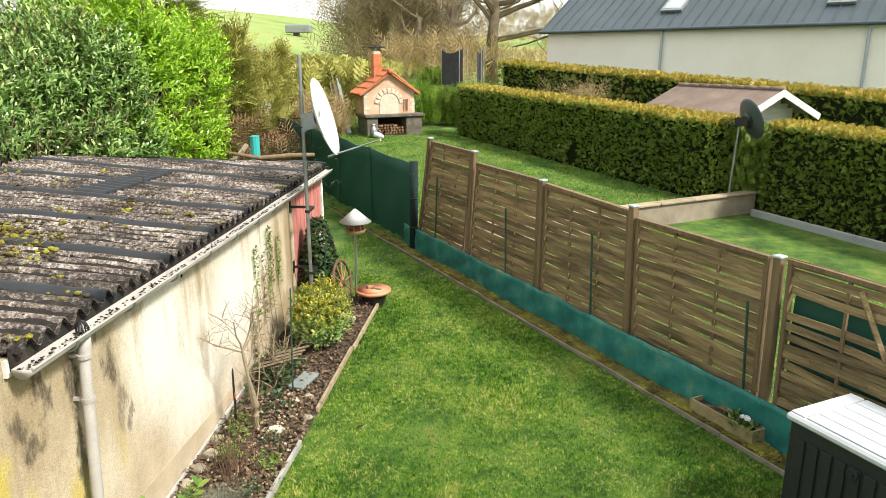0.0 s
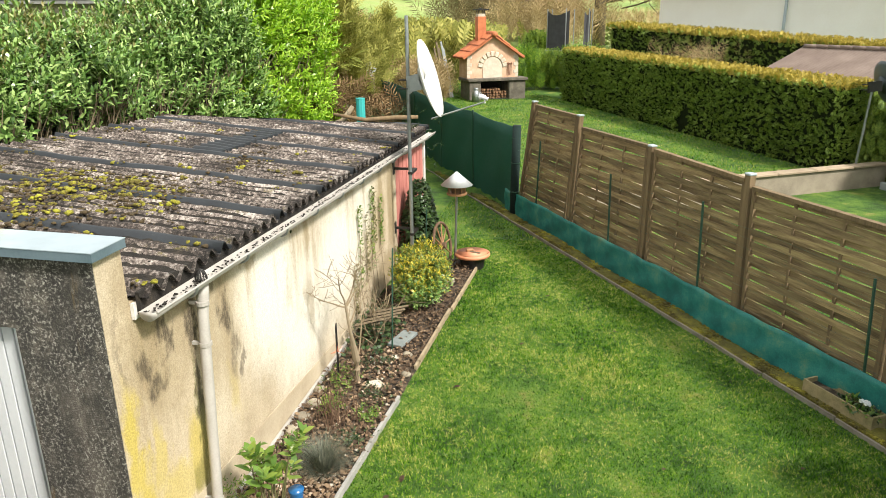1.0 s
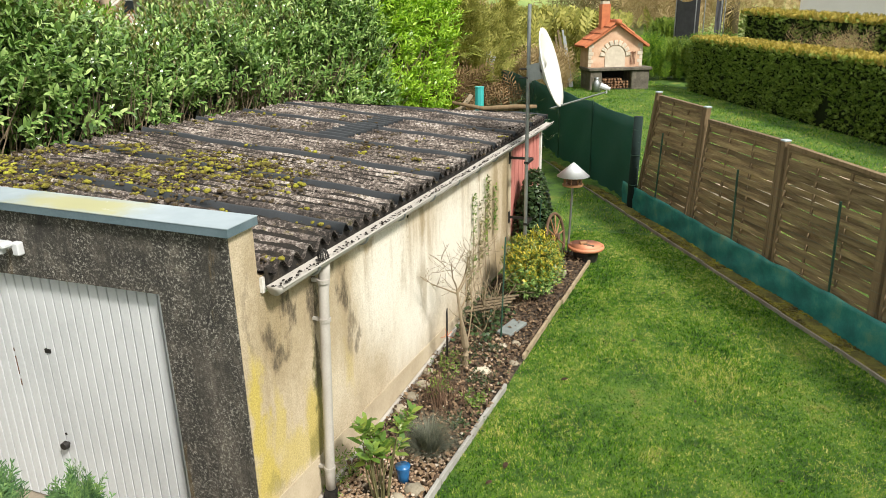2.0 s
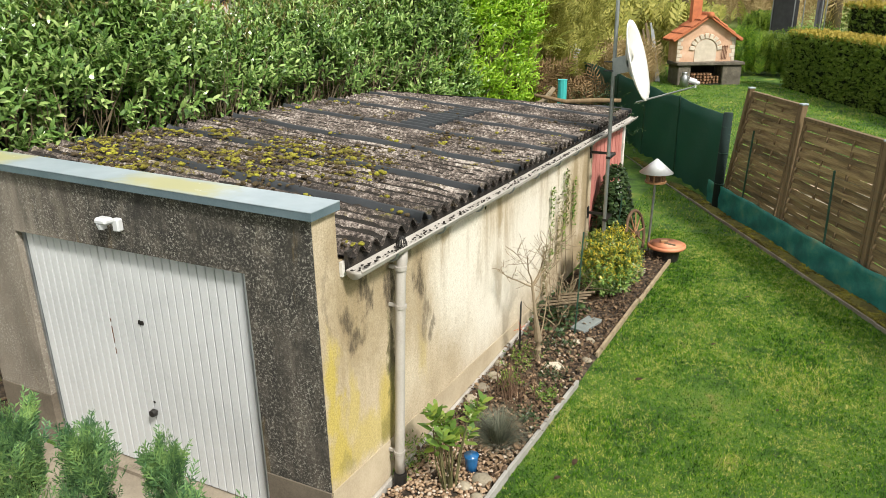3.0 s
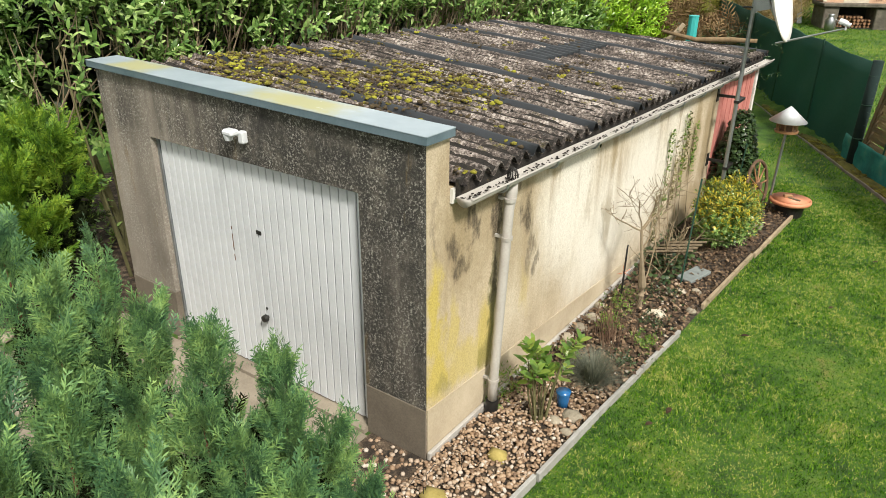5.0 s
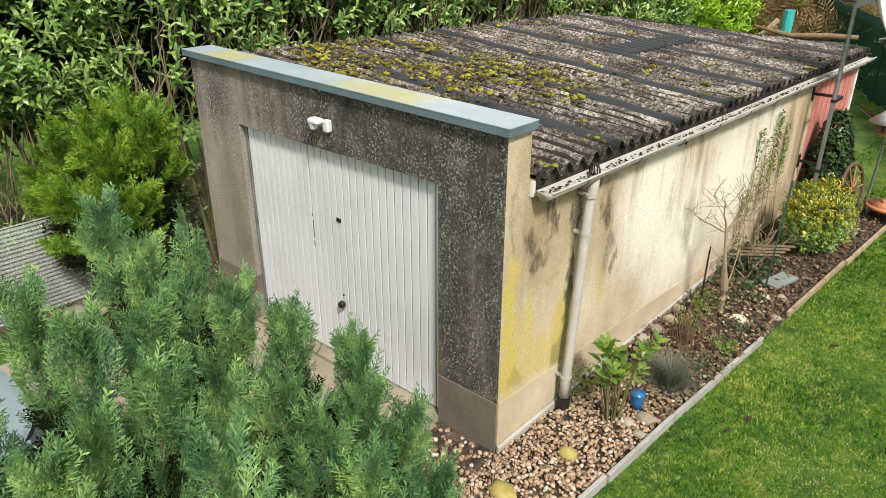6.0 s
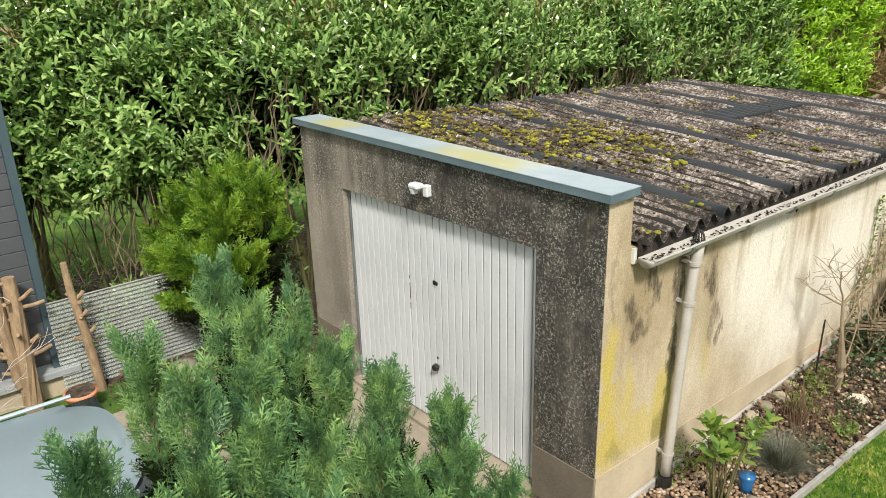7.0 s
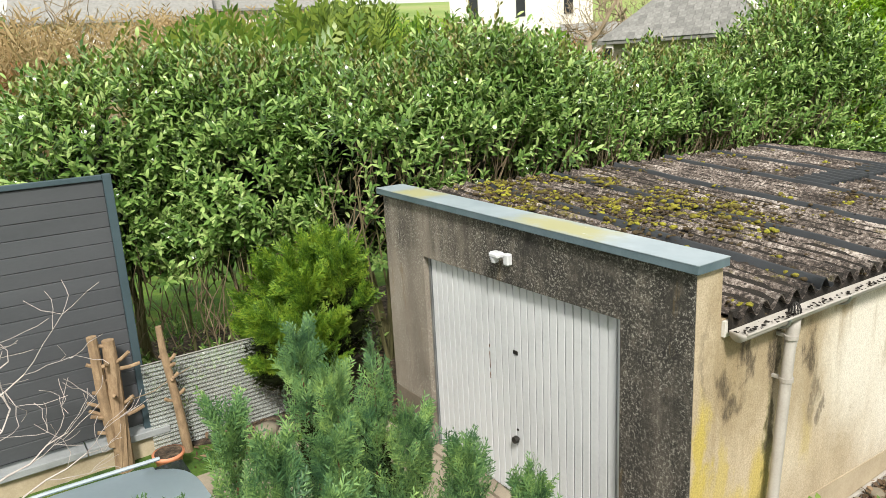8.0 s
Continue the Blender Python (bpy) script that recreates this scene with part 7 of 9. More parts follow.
def far_planting():
    conifer(-5.9, 17.2, 8.2, 2.0, SPRUCE, "dark green spruce with drooping needled branches", 2600, 0.55, 1.6)
    for x, y, h in ((-4.7, 18.4, 5.0), (-4.5, 20.6, 4.4), (-4.9, 22.6, 4.2), (-5.2, 16.0, 4.6)):
        z = float(ground_z(x, y))
        feathery("conifer", "olive green conifer with dry lower branches", (x, y, z), [(x + rnd.uniform(-0.6, 0.6), y + rnd.uniform(-0.6, 0.6), z + h * rnd.uniform(0.72, 1.0), 0.85) for _ in range(6)], OLIVE, 110, 0.75, 0.8, "tree", "conifers beyond the laurels", 0.5, 0.9, 0.06, (5, 0.36, 0.022))
    conifer(-7.5, 22.5, 5.2, 2.0, SPRUCE, "dark green spruce with drooping needled branches", 1500, 0.5, 0.6)
    for x, y, w, h, n in ((-5.5, 25.0, 1.8, 3.0, 900), (-4.9, 29.0, 2.2, 3.0, 1100), (-5.2, 33.5, 2.6, 2.9, 1200), (-4.6, 38.0, 2.6, 2.8, 1000)):
        scrub("evergreen_thicket", "olive green evergreen thicket along the boundary", x, y, w, h, n, OLIVE, "bush", 1.2, 0.05)
    scrub("dry_branches", "dry brown lower branches of conifers", -4.55, 15.9, 1.2, 2.6, 1100, DRYTWIG, "bush", 0.8, 0.02, 0.9)
    scrub("dry_branches", "dry brown lower branches of conifers", -3.7, 17.9, 1.0, 2.0, 700, DRYTWIG, "bush", 0.8, 0.02, 0.9)
    scrub("straw_grass", "tall straw-coloured grass behind the netting fence", -3.4, 22.5, 1.0, 1.9, 700, STRAW, "grass", 1.0, 0.02)
    scrub("straw_grass", "tall straw-coloured grass behind the netting fence", -2.9, 24.6, 0.7, 1.8, 420, STRAW, "grass", 1.0, 0.02)
    scrub("round_bush", "small clipped dark evergreen bush by the oven", 1.45, 30.5, 0.8, 1.7, 700, HEDGE_SIDE, "bush", 0.8, 0.06)
    scrub("bamboo_clump", "yellow-green bamboo clump beside the oven", 0.15, 30.0, 0.8, 2.0, 500, THUJA, "bush", 0.8, 0.03)
    scrub("pale_shrub", "leafless pale shrub before the far hedge", 6.8, 23.8, 1.5, 2.6, 260, STRAW, "bush", 0.8, 0.008)
    scrub("round_bush", "small clipped dark evergreen bush by the oven", 0.3, 41.0, 0.8, 2.2, 400, HEDGE_SIDE, "bush", 0.8, 0.06)
    scrub("rose_bush", "budding shrub behind the hedge end", 2.9, 29.6, 0.9, 2.1, 600, LIME, "bush", 0.8, 0.03)
    scrub("gap_shrub", "dark evergreen shrub filling the gap between hedges", 9.95, 15.15, 0.6, 2.0, 900, HEDGE_SIDE, "bush", 0.3, 0.06)
    bare_tree(4.2, 56.0, 15, 0.48, 5, lean=(0.3, 0), limbs=(((1.0, 0.0, 0.22), 0.55), ((1.0, 0.1, 0.5), 0.8), ((-0.8, 0, 0.6), 0.9)))
    bare_tree(0.8, 60.0, 14, 0.35, 5, lean=(0.4, 0), mat=M_PALEBARK)
    bare_tree(-2.0, 62.0, 12, 0.3, 5, mat=M_PALEBARK, label="leafless tree with pale upright branches")
    bare_tree(-7.0, 66.0, 12, 0.3, 5, mat=M_PALEBARK, label="leafless tree with pale upright branches")
    scrub("field_thicket", "dense leafless brown thicket at the field's edge", -4.5, 66, 7, 11, 1500, DRYOLIVE, "bush", 0.8, 0.012, 0.45)
    scrub("field_thicket", "dense leafless brown thicket at the field's edge", 0.5, 55, 5, 4.5, 700, STRAW, "bush", 0.8, 0.012, 0.4)
    scrub("dry_reeds", "band of dry straw-coloured reeds in the field", -20, 70, 16, 2.2, 1600, STRAW, "grass", 1.0, 0.03, 0.3)
    scrub("dry_reeds", "band of dry straw-coloured reeds in the field", 14, 90, 16, 2.2, 1200, STRAW, "grass", 1.0, 0.03, 0.3)
    scrub("far_wood", "distant leafless wood on the horizon", 30, 170, 45, 9, 900, DRYOLIVE, "wood", 1.0, 0.03, 0.3)
    for k in range(9):
        p = thing("field_post", "thin wooden field fence post", "fence post", (0, 0, 0), "field fence posts")
        x, y = 5.0 + 1.4 * k, 66.0 + 0.6 * k
        z = float(ground_z(x, y))
        p.location = (x, y, z)
        bm = bmesh.new()
        cyl(bm, (x, y, z - 0.1), (x, y, z + 1.5), 0.06, 0.05, 6)
        ob = part("post", bm, M_BARK, p)
    # cattle trailer out in the field
    z = float(ground_z(-31, 142))
    f = thing("field_trailer", "grey covered trailer standing in the far field", "trailer", (-31.4, 142.6, z))
    bm = bmesh.new()
    box(bm, (-34.5, 141, z + 0.8), (-29.5, 143.5, z + 2.4), None, 0.2)
    part("body", bm, M_STEEL, f)
    bm = bmesh.new()
    box(bm, (-33, 141.2, z), (-32, 143.2, z + 1.0), None, 0.2)
    part("wheel", bm, M_BLACK, f)
    # windmill post and garden bits behind the garage
    w = thing("garden_post", "old wooden post with a small white windmill", "post", (-3.86, 19.14, 0.0))
    bm = bmesh.new()
    tube(bm, [(-3.86, 19.14, 0.0), (-3.86, 19.14, 1.1), (-3.84, 19.14, 2.2)], [0.14, 0.13, 0.12], 8)
    part("post", bm, M_BARK, w)
    bm = bmesh.new()
    for k in range(4):
        a = k * math.pi / 2 + 0.4
        q = Matrix.Translation((-3.84, 19.0, 2.42)) @ Matrix.Rotation(a, 4, 'Y')
        box(bm, (0.0, -0.01, -0.02), (0.20, 0.01, 0.15), q)
    part("vane", bm, M_WHITE, w, "white windmill vanes")
    g = thing("teal_post", "turquoise ribbed plastic post behind the garage", "post", (-1.3, 9.6, 0.0))
    bm = bmesh.new()
    cyl(bm, (-1.30, 9.6, 0.0), (-1.30, 9.6, 2.47), 0.085, None, 10)
    part("post", bm, M_TEAL, g)
    bm = bmesh.new()
    cyl(bm, (-1.30, 9.6, 2.47), (-1.30, 9.6, 2.49), 0.09, None, 10)
    part("cap", bm, M_TEAL, g)
    l = thing("bent_log", "grey bent driftwood log behind the garage", "log", (-2.0, 9.6, 1.9))
    bm = bmesh.new()
    tube(bm, [(-2.7, 9.2, 0.0), (-2.5, 9.5, 1.4), (-2.15, 9.7, 1.86), (-1.75, 9.85, 2.02), (-1.55, 9.9, 2.30)], [0.07, 0.07, 0.065, 0.06, 0.04], 8)
    part("log", bm, M_PALEBARK, l, "", True)
    p = np.stack([rng.normal(-0.75, 0.35, 260), rng.normal(9.7, 0.3, 260), rng.uniform(1.0, 2.25, 260)], 1)
    pos, rot, sz = shoots(p, rng.normal(0, 1, (260, 3)) + np.array([0, 0, 0.6]), rng.uniform(0.1, 0.25, 260), 6, 0.06)
    sh = thing("evergreen_shrub", "small leafy evergreen shrub behind the garage", "shrub", (-0.75, 9.7, 0.0))
    link_part("foliage", leaf_mesh("foliage", pos, rot, sz), IVY, sh)
    stems(sh, (-0.75, 9.7, 0), [(-0.6, 9.8, 1.6), (-0.9, 9.6, 1.7)], 0.04)


M_TEAL = mottled("turquoise_plastic", [(0.3, (0.02, 0.28, 0.27)), (0.7, (0.05, 0.42, 0.40))], 8, 60, 0.5, 0, 0.1, (12, 12, 0.2))
DRYOLIVE = leafy("brown_olive_twigs", [(0.15, (0.16, 0.095, 0.045)), (0.5, (0.24, 0.195, 0.10)), (0.85, (0.38, 0.33, 0.19))], 0.9, 0.1)
far_planting()

# ---------------------------------------------------------------- flower bed along the garage
M_PEBBLE = mottled("river_pebbles", [(0.25, (0.20, 0.13, 0.08)), (0.45, (0.38, 0.28, 0.19)), (0.6, (0.52, 0.40, 0.29)), (0.8, (0.66, 0.60, 0.52))], 40, 120, 0.75, 0, 0.1)
M_BOULDER = mottled("weathered_stone", [(0.3, (0.16, 0.14, 0.10)), (0.6, (0.32, 0.28, 0.21)), (0.8, (0.44, 0.41, 0.34))], 6, 60, 0.9, 0, 0.3, (1, 1, 1), 0.25)
M_YSTONE = mottled("mossy_yellow_stone", [(0.3, (0.18, 0.14, 0.03)), (0.6, (0.36, 0.29, 0.09)), (0.8, (0.46, 0.42, 0.24))], 8, 60, 0.9, 0, 0.3)
M_BLUEPOT = mottled("blue_glaze", [(0.3, (0.01, 0.07, 0.20)), (0.7, (0.02, 0.13, 0.32))], 3, 40, 0.25, 0, 0.02)
M_TERRA = mottled("faded_terracotta_plastic", [(0.3, (0.50, 0.17, 0.08)), (0.6, (0.64, 0.27, 0.15)), (0.8, (0.68, 0.36, 0.24))], 3, 60, 0.6, 0, 0.05)
M_PLANK = wood_grey("grey_edging_board", [(0.3, (0.20, 0.15, 0.09)), (0.6, (0.36, 0.29, 0.19)), (0.8, (0.46, 0.40, 0.30))], 1, 0.1)
M_SLATE = mottled("grey_slate_slab", [(0.3, (0.13, 0.15, 0.15)), (0.7, (0.25, 0.28, 0.27))], 4, 60, 0.7, 0, 0.1)
M_RUST = mottled("rusty_rim", [(0.3, (0.06, 0.035, 0.02)), (0.7, (0.17, 0.10, 0.06))], 8, 60, 0.9, 0, 0.3)
LITTER = leafy("fallen_brown_leaf", [(0.15, (0.035, 0.020, 0.012)), (0.5, (0.11, 0.068, 0.038)), (0.85, (0.27, 0.185, 0.11))], 0.8, 0.1, 8)
FESCUE = leafy("blue_grey_grass", [(0.15, (0.045, 0.055, 0.04)), (0.5, (0.12, 0.135, 0.10)), (0.85, (0.25, 0.25, 0.18))], 0.7, 0.15)


def edge_x(y):
    return np.interp(y, [-1.0, 0.27, 1.3, 3.0, 3.7, 5.5, 7.4, 7.7], [0.74, 0.81, 0.86, 0.98, 1.02, 1.12, 1.235, 1.24])


def bed():
    ys = np.linspace(-1.0, 7.7, 110)
    rows = []
    for y in ys:
        ex = float(edge_x(y))
        rows.append([(0.0 + (ex - 0.0) * u, y, 0.012 + 0.035 * math.sin(math.pi * u) + 0.02 * noise.noise(Vector((u * 4, y * 3, 0)))) for u in np.linspace(0, 1, 14)])
    v = np.array(rows).reshape(-1, 3)
    i = (np.arange(109)[:, None] * 14 + np.arange(13)[None]).ravel()
    f = np.stack([i, i + 1, i + 15, i + 14], 1).ravel()
    tagged(link_part("flower_bed", mesh_np("flower_bed", v, f, 4, True), M_DARKSOIL), "narrow soil bed with leaf litter along the garage wall", "flower bed", kind="structure")
    # pebbles
    n = 3600
    y = np.concatenate([rng.uniform(-0.9, 1.75, 3100), rng.uniform(1.75, 4.2, 500)])
    u = rng.uniform(0.06, 0.97, n)
    p = np.stack([u * edge_x(y), y, 0.03 + 0.03 * np.sin(np.pi * u) + rng.uniform(0, 0.018, n)], 1)
    s = rng.uniform(0.009, 0.023, n)
    s = np.stack([s * rng.uniform(0.8, 1.4, n), s, s * rng.uniform(0.7, 1.0, n)], 1)
    v, f = blob_template(21, 0.75)
    V, F = scatter(v, f, 3, p, random_spin(n, 0.4), s)
    m, nt, b = blank("pebble_mix", 0.7)
    g = nt.nodes.new("ShaderNodeNewGeometry")
    r = ramp_node(nt, [(0.0, (0.14, 0.085, 0.05)), (0.3, (0.29, 0.19, 0.115)), (0.6, (0.40, 0.285, 0.185)), (0.85, (0.42, 0.32, 0.235)), (1.0, (0.55, 0.49, 0.42))])
    nt.links.new(g.outputs["Random Per Island"], r.inputs[0])
    nt.links.new(blend(nt, 0.35, r.outputs[0], ramp_grey(nt, noise_node(nt, 90, 3, 0.7)), 'MULTIPLY'), b.inputs["Base Color"])
    tagged(link_part("pebbles", mesh_np("pebbles", V, F, 3, True), m), "rounded beige and brown river pebbles in the bed", "pebbles", kind="stuff")
    # fallen leaves
    n = 5200
    y = rng.uniform(1.1, 7.5, n)
    p = np.stack([rng.uniform(0.05, 0.98, n) * edge_x(y), y, rng.uniform(0.045, 0.085, n)], 1)
    V, F = scatter(np.array(LEAF_V) * np.array([1.7, 1, 2.0]), LEAF_F, 3, p, random_spin(n, 0.6), rng.uniform(0.025, 0.07, n))
    tagged(link_part("leaf_litter", mesh_np("leaf_litter", V, F, 3), LITTER), "brown fallen leaves over the bed", "leaves", kind="stuff")
    # stones
    stones = [(0.47, 0.31, 0.09, M_YSTONE), (0.33, -0.35, 0.11, M_YSTONE), (0.62, 0.98, 0.07, M_BOULDER), (0.76, 0.90, 0.055, M_BOULDER), (0.70, 1.12, 0.09, M_BOULDER),
              (0.10, 2.25, 0.09, M_BOULDER), (0.12, 2.52, 0.085, M_BOULDER), (0.14, 2.78, 0.09, M_BOULDER), (0.10, 3.05, 0.075, M_BOULDER), (0.66, 3.25, 0.10, M_PALESTONE),
              (0.85, 4.05, 0.06, M_BOULDER), (0.72, 3.95, 0.05, M_PALESTONE), (0.95, 3.55, 0.06, M_BOULDER), (0.72, 6.85, 0.11, M_PALESTONE), (0.90, 6.55, 0.10, M_BOULDER), (0.62, 6.7, 0.08, M_BOULDER), (0.18, -0.75, 0.08, M_BOULDER)]
    for k, (x, y, r, mt) in enumerate(stones):
        v, f = blob_template(40 + k, 0.62)
        bm = bmesh.new()
        vs = [bm.verts.new((x + a * r * 1.2, y + b2 * r, 0.05 + c * r)) for a, b2, c in v]
        for t in f.reshape(-1, 3):
            bm.faces.new([vs[q] for q in t])
        bmesh.ops.subdivide_edges(bm, edges=bm.edges[:], cuts=1, smooth=0.6)
        solo("stone", bm, mt, "rounded field stone lying in the bed" if mt is not M_YSTONE else "mossy yellowish stone lying in the pebbles", "stone", "stones in the bed", "", True)
    bm = bmesh.new()
    prism(bm, [(-0.55, -0.02), (-0.55, -0.8), (-0.2, -1.6), (0.72, -1.6), (0.78, -0.95), (0.3, -0.02)], -0.02, 0.020)
    tagged(part("corner_soil", bm, M_DARKSOIL), "bare stony soil at the garage corner", "soil", kind="structure")
    n = 700
    p = np.stack([rng.uniform(-0.5, 0.72, n), rng.uniform(-1.5, -0.04, n), rng.uniform(0.02, 0.04, n)], 1)
    V, F = scatter(v, f, 3, p, random_spin(n, 0.4), rng.uniform(0.010, 0.030, n)) if len(v) == 12 else scatter(*blob_template(21, 0.75), 3, p, random_spin(n, 0.4), rng.uniform(0.010, 0.030, n))
    tagged(link_part("corner_pebbles", mesh_np("corner_pebbles", V, F, 3, True), m), "loose brown pebbles at the garage corner", "pebbles", kind="stuff")
    # edging
    e = thing("bed_edging", "pale concrete and grey board edging of the bed", "edging", (0.9, 2, 0))
    for y0, y1, mt, nm in ((-1.0, 0.28, M_EDGEPALE, "edging_slab"), (0.30, 1.29, M_EDGEPALE, "edging_slab"), (1.31, 2.15, M_EDGEPALE, "edging_slab"), (2.17, 3.05, M_EDGEPALE, "edging_slab"), (3.75, 5.5, M_PLANK, "edging_board"), (5.52, 7.45, M_PLANK, "edging_board")):
        a, b2 = float(edge_x(y0)), float(edge_x(y1))
        j = rnd.uniform(-0.015, 0.015)
        part(nm, solid_line("", (a + j, y0), (b2 + j, y1), 0.035, -0.02, 0.085 if y0 < 1 else 0.07, None, "", "", 0.004), mt, e)


M_EDGEPALE = mottled("pale_concrete", [(0.3, (0.20, 0.19, 0.17)), (0.6, (0.33, 0.325, 0.305)), (0.8, (0.44, 0.43, 0.41))], 4, 60, 0.9, 0, 0.2)
bed()


def bed_plants():
    # leafy shrub by the downpipe
    s = thing("hydrangea_shrub", "small shrub with pale green new leaves on bare stems", "shrub", (0.50, 0.92, 0.03))
    tops = []
    for k in range(16):
        a = rnd.uniform(0, 6.28)
        r = rnd.uniform(0.03, 0.27)
        tp = (0.50 + r * math.cos(a), 0.92 + r * math.sin(a), rnd.uniform(0.40, 0.78))
        tops.append(tp)
        bm = bmesh.new()
        f = Vector((0.50 + 0.3 * r * math.cos(a), 0.92 + 0.3 * r * math.sin(a), 0.02))
        tube(bm, [f, f.lerp(Vector(tp), 0.5) + Vector((rnd.uniform(-0.03, 0.03), rnd.uniform(-0.03, 0.03), 0)), tp], [0.009, 0.007, 0.004], 5)
        part("stem", bm, M_STEMGREEN, s)
    T = np.array(tops)
    pos, rot, sz = shoots(T - np.array([0, 0, 0.12]), np.tile([0, 0, 1.0], (len(T), 1)) + rng.normal(0, 0.3, (len(T), 3)), np.full(len(T), 0.2), 9, 0.125, 0.95)
    V, F = scatter(np.array(LEAF_V) * np.array([1.5, 1, 1]), LEAF_F, 3, pos, rot, sz)
    link_part("foliage", mesh_np("foliage", V, F, 3), LIME, s, "pale green leaves")
    p = thing("blue_pot", "small glazed blue flower pot in the pebbles", "pot", (0.60, 1.17, 0.04))
    bm = bmesh.new()
    tube(bm, [(0.58, 1.20, 0.03), (0.58, 1.20, 0.13), (0.58, 1.20, 0.19), (0.58, 1.20, 0.205)], [0.045, 0.055, 0.062, 0.066], 18)
    part("pot_body", bm, M_BLUEPOT, p, "", True)
    # tuft of blue-grey grass
    n = 1500
    a, u = rng.uniform(0, 6.28, n), rng.uniform(0.1, 1, n)
    P = np.stack([0.64 + 0.05 * np.cos(a), 1.68 + 0.05 * np.sin(a), np.full(n, 0.05)], 1)
    D = np.stack([np.cos(a) * u * 1.3, np.sin(a) * u * 1.3, 1.15 - 0.75 * u], 1)
    V, F = scatter([(-0.007, 0, 0), (0.007, 0, 0), (0, 0.55, 0.06), (0.005, 0.55, 0.06), (0, 1, -0.10)], np.array([(0, 1, 3), (0, 3, 2), (2, 3, 4)]).ravel(), 3, P, frames_from(D, np.tile([0, 0, 1.0], (n, 1))), rng.uniform(0.22, 0.40, n))
    g = link_part("grass_tuft", mesh_np("grass_tuft", V, F, 3), FESCUE)
    tagged(g, "round tuft of blue-grey fescue grass", "grass tuft")
    # bare little tree
    t = thing("bare_shrub", "small leafless tree with knotted pale trunk", "tree", (0.46, 3.28, 0.03))
    bm = bmesh.new()
    tube(bm, [(0.46, 3.28, 0.0), (0.47, 3.27, 0.22), (0.46, 3.29, 0.32), (0.44, 3.20, 0.7), (0.42, 3.15, 1.02)], [0.040, 0.035, 0.045, 0.017, 0.015], 8)
    part("trunk", bm, M_PALEBARK, t)
    segs = []
    for d, ln, st in (((-0.2, -0.5, 0.9), 0.42, (0.42, 3.15, 1.02)), ((0.35, 0.25, 0.8), 0.42, (0.42, 3.15, 1.02)), ((0.1, 0.6, 0.5), 0.38, (0.42, 3.15, 1.0)), ((-0.3, -0.9, 0.45), 0.32, (0.42, 3.15, 1.0)),
                      ((0.15, 1.0, 1.2), 0.75, (0.46, 3.29, 0.3)), ((0.2, 0.5, 0.5), 0.32, (0.44, 3.2, 0.8))):
        grow(segs, Vector(st), Vector(d).normalized(), ln, 0.010, 2, 0.22)
    bm = bmesh.new()
    for pts, rad in segs:
        tube(bm, pts, [max(0.0022, q) for q in rad], 5)
    tagged(part("branching", bm, M_TWIG, t), kind="stuff")
    s = thing("bare_shrub", "leafless twiggy shrub in the bed", "shrub", (0.45, 4.3, 0.03))
    segs = []
    for k in range(12):
        grow(segs, Vector((0.40 + rnd.uniform(-0.1, 0.1), 4.4 + rnd.uniform(-0.3, 0.5), 0.05)), Vector((rnd.gauss(0.05, 0.3), rnd.gauss(0, 0.5), 1)).normalized(), 0.5, 0.010, 1, 0.25)
    bm = bmesh.new()
    for pts, rad in segs:
        tube(bm, pts, [max(0.002, q) for q in rad], 4)
    tagged(part("branching", bm, M_TWIG, s), kind="stuff")
    s = thing("dead_perennial", "dry brown stalks of a dead perennial", "plant", (0.52, 2.45, 0.03))
    bm = bmesh.new()
    for k in range(60):
        a = Vector((0.50 + rnd.gauss(0, 0.07), 2.45 + rnd.gauss(0, 0.13), 0.04))
        b = a + Vector((rnd.gauss(0, 0.07), rnd.gauss(0, 0.08), rnd.uniform(0.12, 0.42)))
        tube(bm, [a, a.lerp(b, 0.5) + Vector((rnd.gauss(0, 0.015), 0, 0)), b], [0.005, 0.004, 0.002], 4)
    tagged(part("stalk_growth", bm, M_RUST, s), kind="stuff")
    # low green plants
    spots = ((0.30, 3.15, 0.16, 0.2, LIME), (0.75, 2.15, 0.16, 0.06, IVY), (0.70, 3.05, 0.2, 0.06, IVY), (0.55, 3.7, 0.22, 0.10, IVY), (0.35, 2.7, 0.14, 0.08, LIME), (0.80, 2.6, 0.14, 0.07, LIME), (0.25, 5.0, 0.2, 0.18, IVY), (0.30, 1.9, 0.10, 0.16, LIME), (0.14, 0.98, 0.13, 0.30, LIME))
    for x, y, r, h, mt in spots:
        n = 70
        P = np.stack([rng.normal(x, r * 0.5, n), rng.normal(y, r * 0.6, n), rng.uniform(0.04, 0.05 + h, n)], 1)
        pos, rot, sz = shoots(P, rng.normal(0, 1, (n, 3)) + np.array([0, 0, 0.8]), rng.uniform(0.03, 0.09, n), 4, 0.04)
        tagged(link_part("ground_plant", leaf_mesh("ground_plant", pos, rot, sz), mt), "low leafy green plant in the bed", "plant", kind="stuff")
    # golden shrub
    s = thing("golden_shrub", "bushy golden variegated evergreen shrub in the bed", "shrub", (0.72, 5.55, 0.03))
    d = sphere_dirs(1500)
    P = np.array([0.70, 5.55, 0.52]) + d * np.array([0.36, 0.50, 0.40]) * rng.uniform(0.55, 1.0, (1500, 1)) * (1 + 0.2 * lumps(d, 2.0, 1))[:, None]
    P[:, 2] = np.maximum(P[:, 2], 0.08)
    pos, rot, sz = shoots(P, d * 0.8 + np.array([0, 0, 0.7]), rng.uniform(0.05, 0.13, 1500), 8, 0.056)
